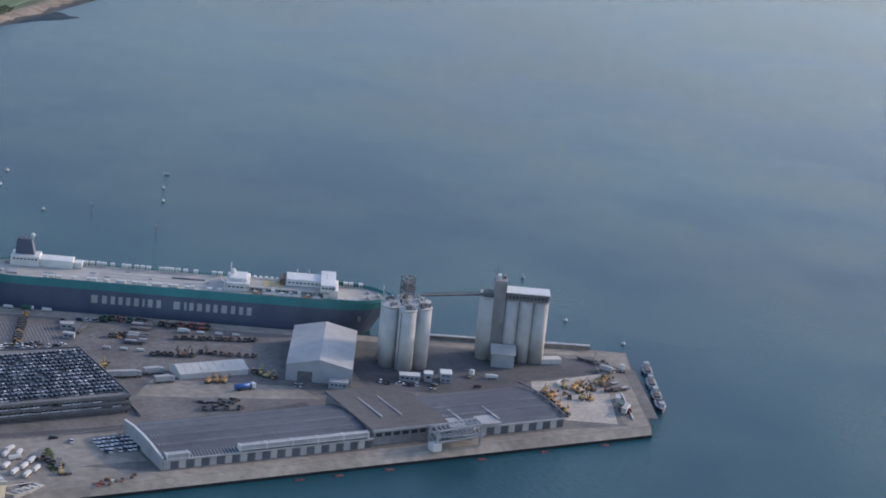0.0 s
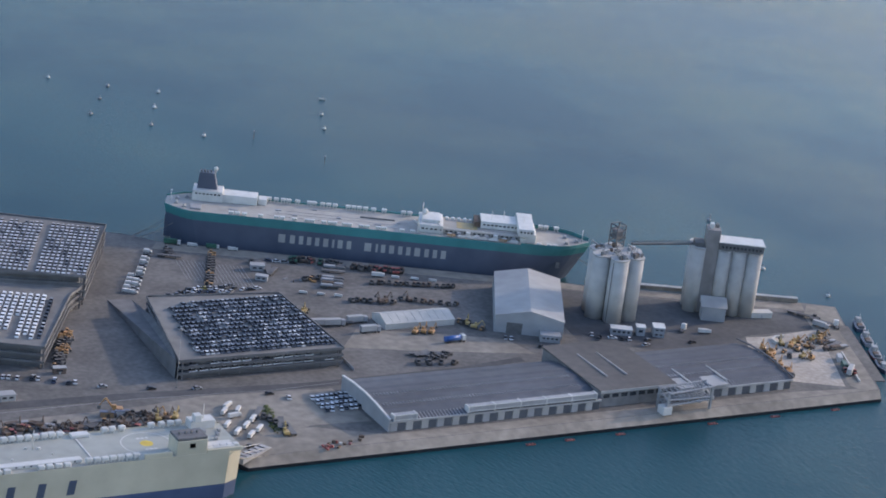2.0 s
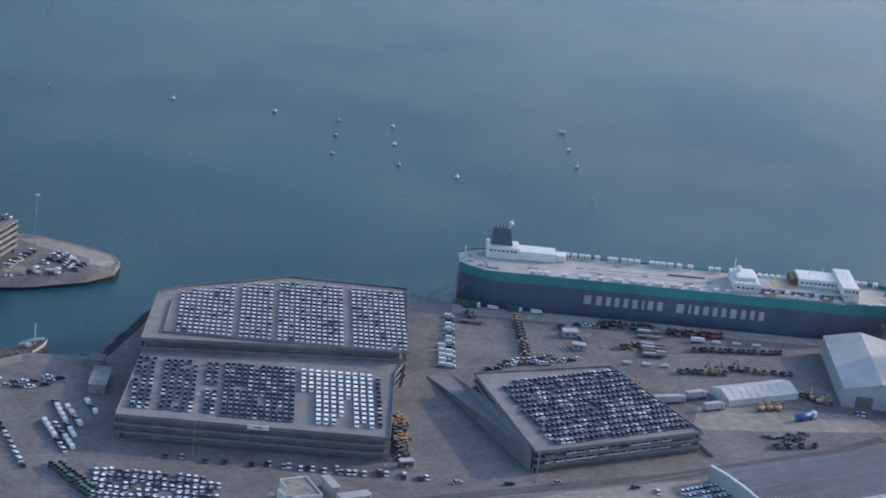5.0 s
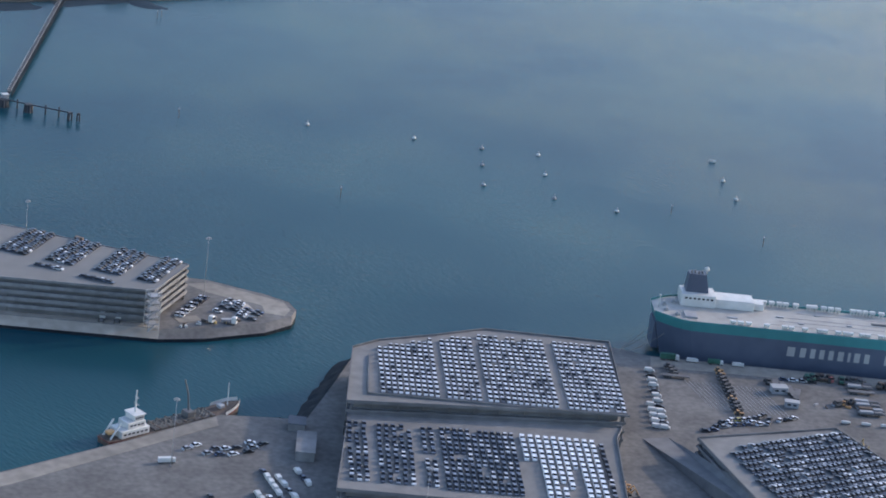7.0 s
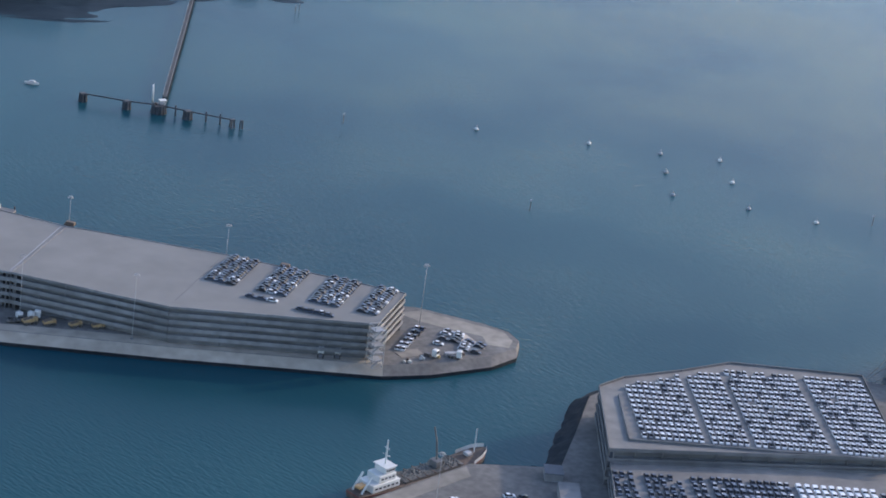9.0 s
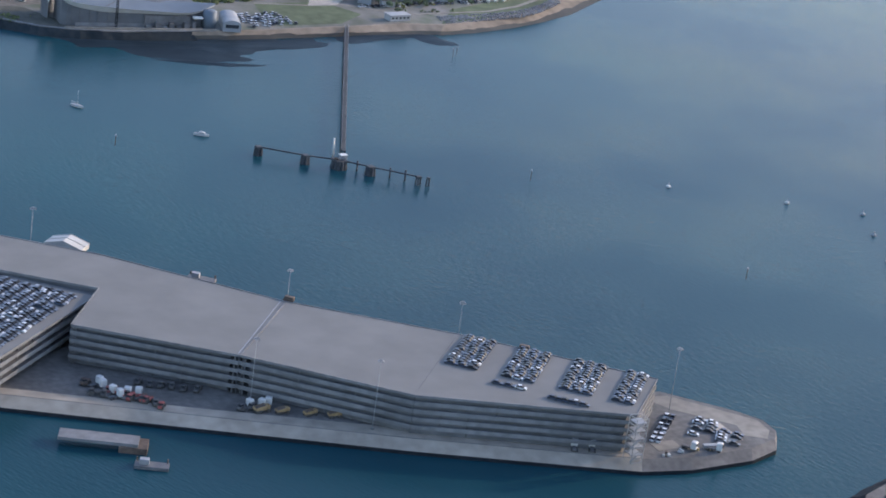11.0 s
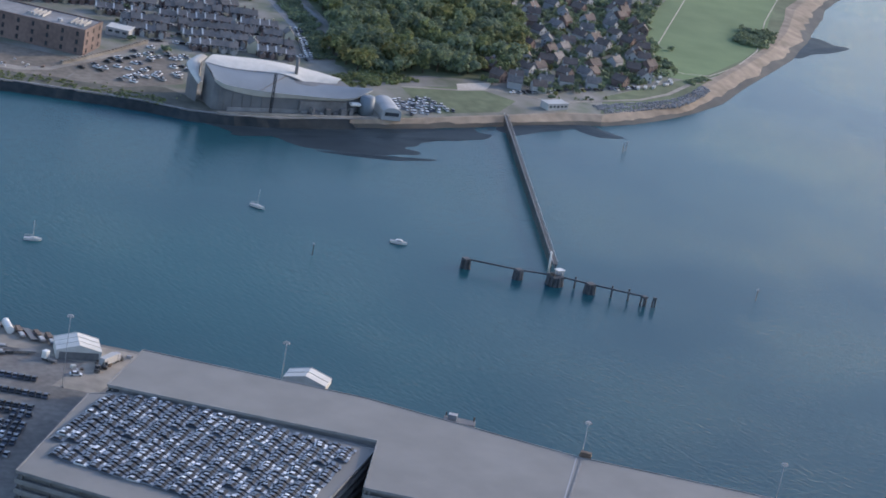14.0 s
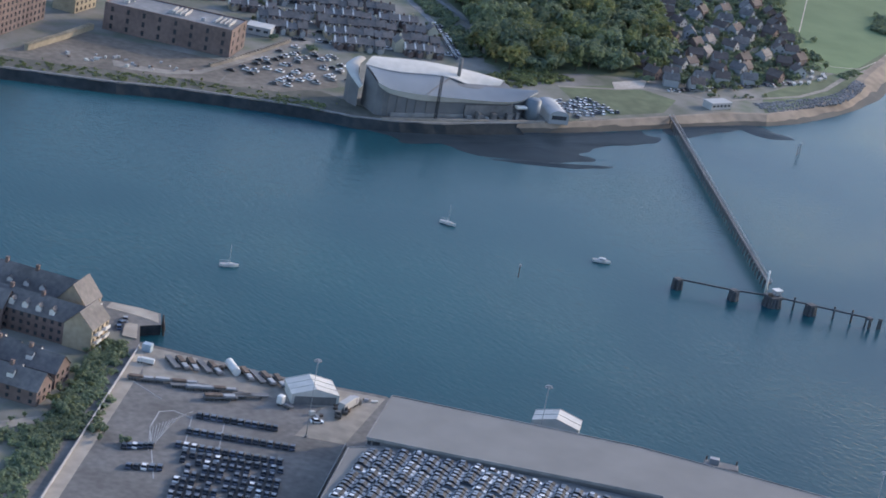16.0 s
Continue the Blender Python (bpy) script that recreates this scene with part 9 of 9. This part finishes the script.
pier_barge()
def clutter(n, x0, y0, x1, y1, spread, mats, label, group):
    for k in range(n):
        s = rnd(0, 1)
        w, d, h = rnd(0.5, 1.6), rnd(0.4, 0.9), rnd(0.3, 0.9)
        bm = bmesh.new()
        box(bm, -w / 2, w / 2, -d / 2, d / 2, 0, h)
        bmesh.ops.bevel(bm, geom=bm.edges[:], offset=0.05, segments=1, affect="EDGES")
        m = pose(x0 + (x1 - x0) * s + rnd(-spread, spread), y0 + (y1 - y0) * s + rnd(-spread, spread), QZ + 0.015, 0, 0, rnd(0, 180))
        one("crate", bm, random.choice(mats), label, "crate", m, group=group)


clutter(16, -24, -11, -11, -8, 1.4, [RED, RUST, CANVAS], "crate and fencing parts stacked on the quay", "crates on the quay")
clutter(30, -114, 18, -62, 11, 4.0, [RUST, GREYPAINT, STEELDARK, RED, CANVAS], "crate of machine parts in the storage yard", "crates in the storage yard")
clutter(18, -262, 346, -246, 352, 2.0, [RUST, GREYPAINT, CANVAS], "crate beside the quay tent", "crates by the tent")
clutter(14, -270, 372, -252, 357.5, 1.2, [RUST, STEELDARK, RED], "crate along the north quay edge", "crates on the north quay")
clutter(26, -212, 580, -178, 566, 4.0, [CANVAS, GREYPAINT, RUST], "site cabin or crate on the building ground", "crates on the building ground")
clutter(12, 20, 104, 34, 98, 2.0, [ORANGE, GREYPAINT, RUST], "crate on the berth apron", "crates on the berth")
clutter(8, -126, 188, -106, 188, 1.0, [RUST, CANVAS, YELLOW], "crate on the pier head", "crates on the pier head")
rb = work_boat(-111.8, 186.4, -12, 5.0, 1.4, GREYPAINT, "small grey boat laid up on the pier head", "boat", False, 0)
rb.matrix_basis = pose(-111.0, 188.4, QZ + 0.25, 0, 0, -12) @ Matrix.Diagonal((0.9, 0.9, 0.62, 1))
bm = bmesh.new()
box(bm, -124.5 + 0, -124.5 + 6.5, 190.2, 194.2, QZ + 0.02, QZ + 0.09)
tagged(one("concrete_pad", bm, CONCRETE, "pale concrete pad on the pier head", "pavement"), kind="structure")
bm = bmesh.new()
box(bm, -105, -101, 190, 199, QZ + 0.02, QZ + 0.06)
tagged(one("concrete_pad", bm, GRAVEL, "worn pale patch on the pier head", "pavement"), kind="structure")


def deck_sign():
    t = thing("sign", -103.5, 66.4, DB_Z - 0.4, A0, "white sign board on the car deck front with plain dark bars", "sign")
    block("board", -2.6, 2.6, -0.25, -0.1, 0, 1.1, WHITE, t, "", 0.02)
    block("lettering", -1.0, 1.0, -0.28, -0.25, 0.4, 0.75, STEELDARK, t, "plain dark bar", 0)


deck_sign()
for x, y in ((-181, 266.9), (-138.5, 228.5)):
    t = thing("stair_head", x, y, MP_Z, -45, "small rust-red stair head on the roof edge", "stair", "stair heads")
    block("box", -1.2, 1.2, -0.4, 0.8, 0, 1.0, RUST, t)
    block("rail", -1.3, 1.3, -0.9, -0.84, 0, 0.6, RUST, t, "", 0)


# ---- the old jetty ----
TIMBER = material("weathered grey timber", [(0.040, 0.046, 0.053), (0.066, 0.071, 0.077)], 0.9, scale=1.2)

def jetty():
    t = thing("jetty", -36, 514, 0, 0, "old dark timber jetty running out from the far bank", "jetty")
    a, b = Vector((0, 0, QZ)), Vector((-65.8, -124.5, QZ))
    d = (b - a)
    n = 46
    ang = math.degrees(math.atan2(d.y, d.x))
    for k in range(n):
        bm = bmesh.new()
        box(bm, 0, d.length / n - 0.08, -0.55, 0.55, 0, 0.2)
        p = part("deck_bay", bm, TIMBER, t)
        p.matrix_basis = pose(*(a + d * (k / n)), 0, 0, ang)
        for s in (-0.7, 0.7):
            bm = bmesh.new()
            tube(bm, (0, s, -QZ - 1.5), (0, s * 0.9, 0), 0.2, sides=6)
            q = part("timber_post", bm, TIMBER, t)
            q.matrix_basis = pose(*(a + d * (k / n)), 0, 0, ang)
    for s in (-0.62, 0.62):
        bm = rail_mesh(d.length)
        bmesh.ops.translate(bm, verts=bm.verts[:], vec=(0, s, 0.25))
        p = part("handrail", bm, GREYPAINT, t)
        p.matrix_basis = pose(*a, 0, 0, ang)
    return t


jetty()


def jetty_head():
    t = thing("dolphin_jetty", -106.8, 382.2, 0, 0, "old timber jetty head with dolphins and walkways", "jetty")
    for x, y, w, n in ((0, 0, 2.4, 12), (-19.6, 14.4, 1.2, 6), (-8.6, 5.2, 1.2, 7), (6.8, -7.0, 1.4, 8), (17.4, -17.2, 0.9, 3), (19.9, -18.6, 0.5, 2), (11.2, -10.6, 0.3, 1), (14.8, -13.4, 0.3, 1), (4, -3.4, 0.3, 1)):
        fat = 0.48 if n > 5 else 0.26
        for k in range(n):
            bm = bmesh.new()
            q = 2 * math.pi * k / n
            tube(bm, (x + math.cos(q) * w, y + math.sin(q) * w, -2), (x + math.cos(q) * w * 0.75, y + math.sin(q) * w * 0.75, 3.4 if n == 1 else 2.5), fat, sides=7)
            part("timber_post", bm, TIMBER, t)
        if w > 0.4:
            block("pile_cap", x - w * 0.8, x + w * 0.8, y - w * 0.8, y + w * 0.8, 2.2, 2.8, TIMBER, t, "", 0.05)
    for p, q in (((-19.6, 14.4), (-8.6, 5.2)), ((-8.6, 5.2), (0, 0)), ((0, 0), (6.8, -7)), ((6.8, -7), (17.4, -17.2))):
        bm = bmesh.new()
        tube(bm, (*p, 2.6), (*q, 2.6), 0.24, sides=6)
        part("walkway", bm, TIMBER, t)
    block("shelter", 0.2, 2.2, -0.6, 1.0, 2.8, 4.0, GREYPAINT, t, "small pale shelter")
    block("shelter_roof", 0.0, 2.4, -0.8, 1.2, 4.0, 4.2, WHITE, t, "white shelter roof", 0.03)
    for k in range(7):
        block("fender_gear", -1.8 + 0.6 * k, -1.5 + 0.6 * k, -1.2 + rnd(0, 1.6), -0.7 + rnd(0, 1.6), 2.8, 3.1 + rnd(0, 0.7), random.choice([GREYPAINT, ROOFLIGHT, RUST]), t, "", 0.03)
    bm = bmesh.new()
    tube(bm, (-1.6, 1.4, 3.0), (-1.8, 1.4, 9.0), 0.32, 0.25, sides=8)
    part("post", bm, WHITE, t, "tall white post")


jetty_head()


# painted lines on the asphalt
def paint_line(pts, w, label="worn white painted line"):
    bm = bmesh.new()
    for (x0, y0), (x1, y1) in zip(pts, pts[1:]):
        d = Vector((x1 - x0, y1 - y0)).normalized()
        n = Vector((-d.y, d.x)) * w / 2
        prism(bm, [(x0 + n.x, y0 + n.y), (x0 - n.x, y0 - n.y), (x1 - n.x, y1 - n.y), (x1 + n.x, y1 + n.y)], QZ - 0.2, QZ + 0.05)
    tagged(one("road_marking", bm, ROOFLIGHT, label, "marking"), kind="structure")


for k in range(14):
    paint_line([(-302 + 0.9 * k, 346.5 + 0.9 * k - 6), (-297 + 0.9 * k, 354.0 + 0.35 * k - 4)], 0.12)
paint_line([(-306, 330), (-297, 350), (-292, 356)], 0.22)
paint_line([(-292, 356), (-289, 355.8), (-287, 352)], 0.22)
paint_line([(-291, 370), (-289, 361)], 0.18)
paint_line([(-286.5, 352.5), (-296, 338)], 0.18)
paint_line([(-281, 349), (-290, 335)], 0.18)
for k in range(16):
    paint_line([(-160 + 0.4 * k, 58 - 0.2 * k + k * 1.2), (-154 + 0.4 * k, 56 + k * 1.2)], 0.12)
for k in range(18):
    paint_line([(-8 + 1.15 * k * 0.9, 126 - 0.56 * k), (-19 + 1.15 * k * 0.9 + 8, 126 - 0.56 * k - 17)], 0.1)
paint_line([(-140, 27), (-60, 29), (-20, 26.5), (0, 27.5)], 0.1)
for k in range(3):
    wall_run("fence", [((-330, 327.0), (-282.6, 385.0)), ((7.5, 34), (9.5, 82)), ((-262.5, 333), (-279.5, 314.5))][k], 0.12, 0.9, GREYPAINT, "long grey security fence")
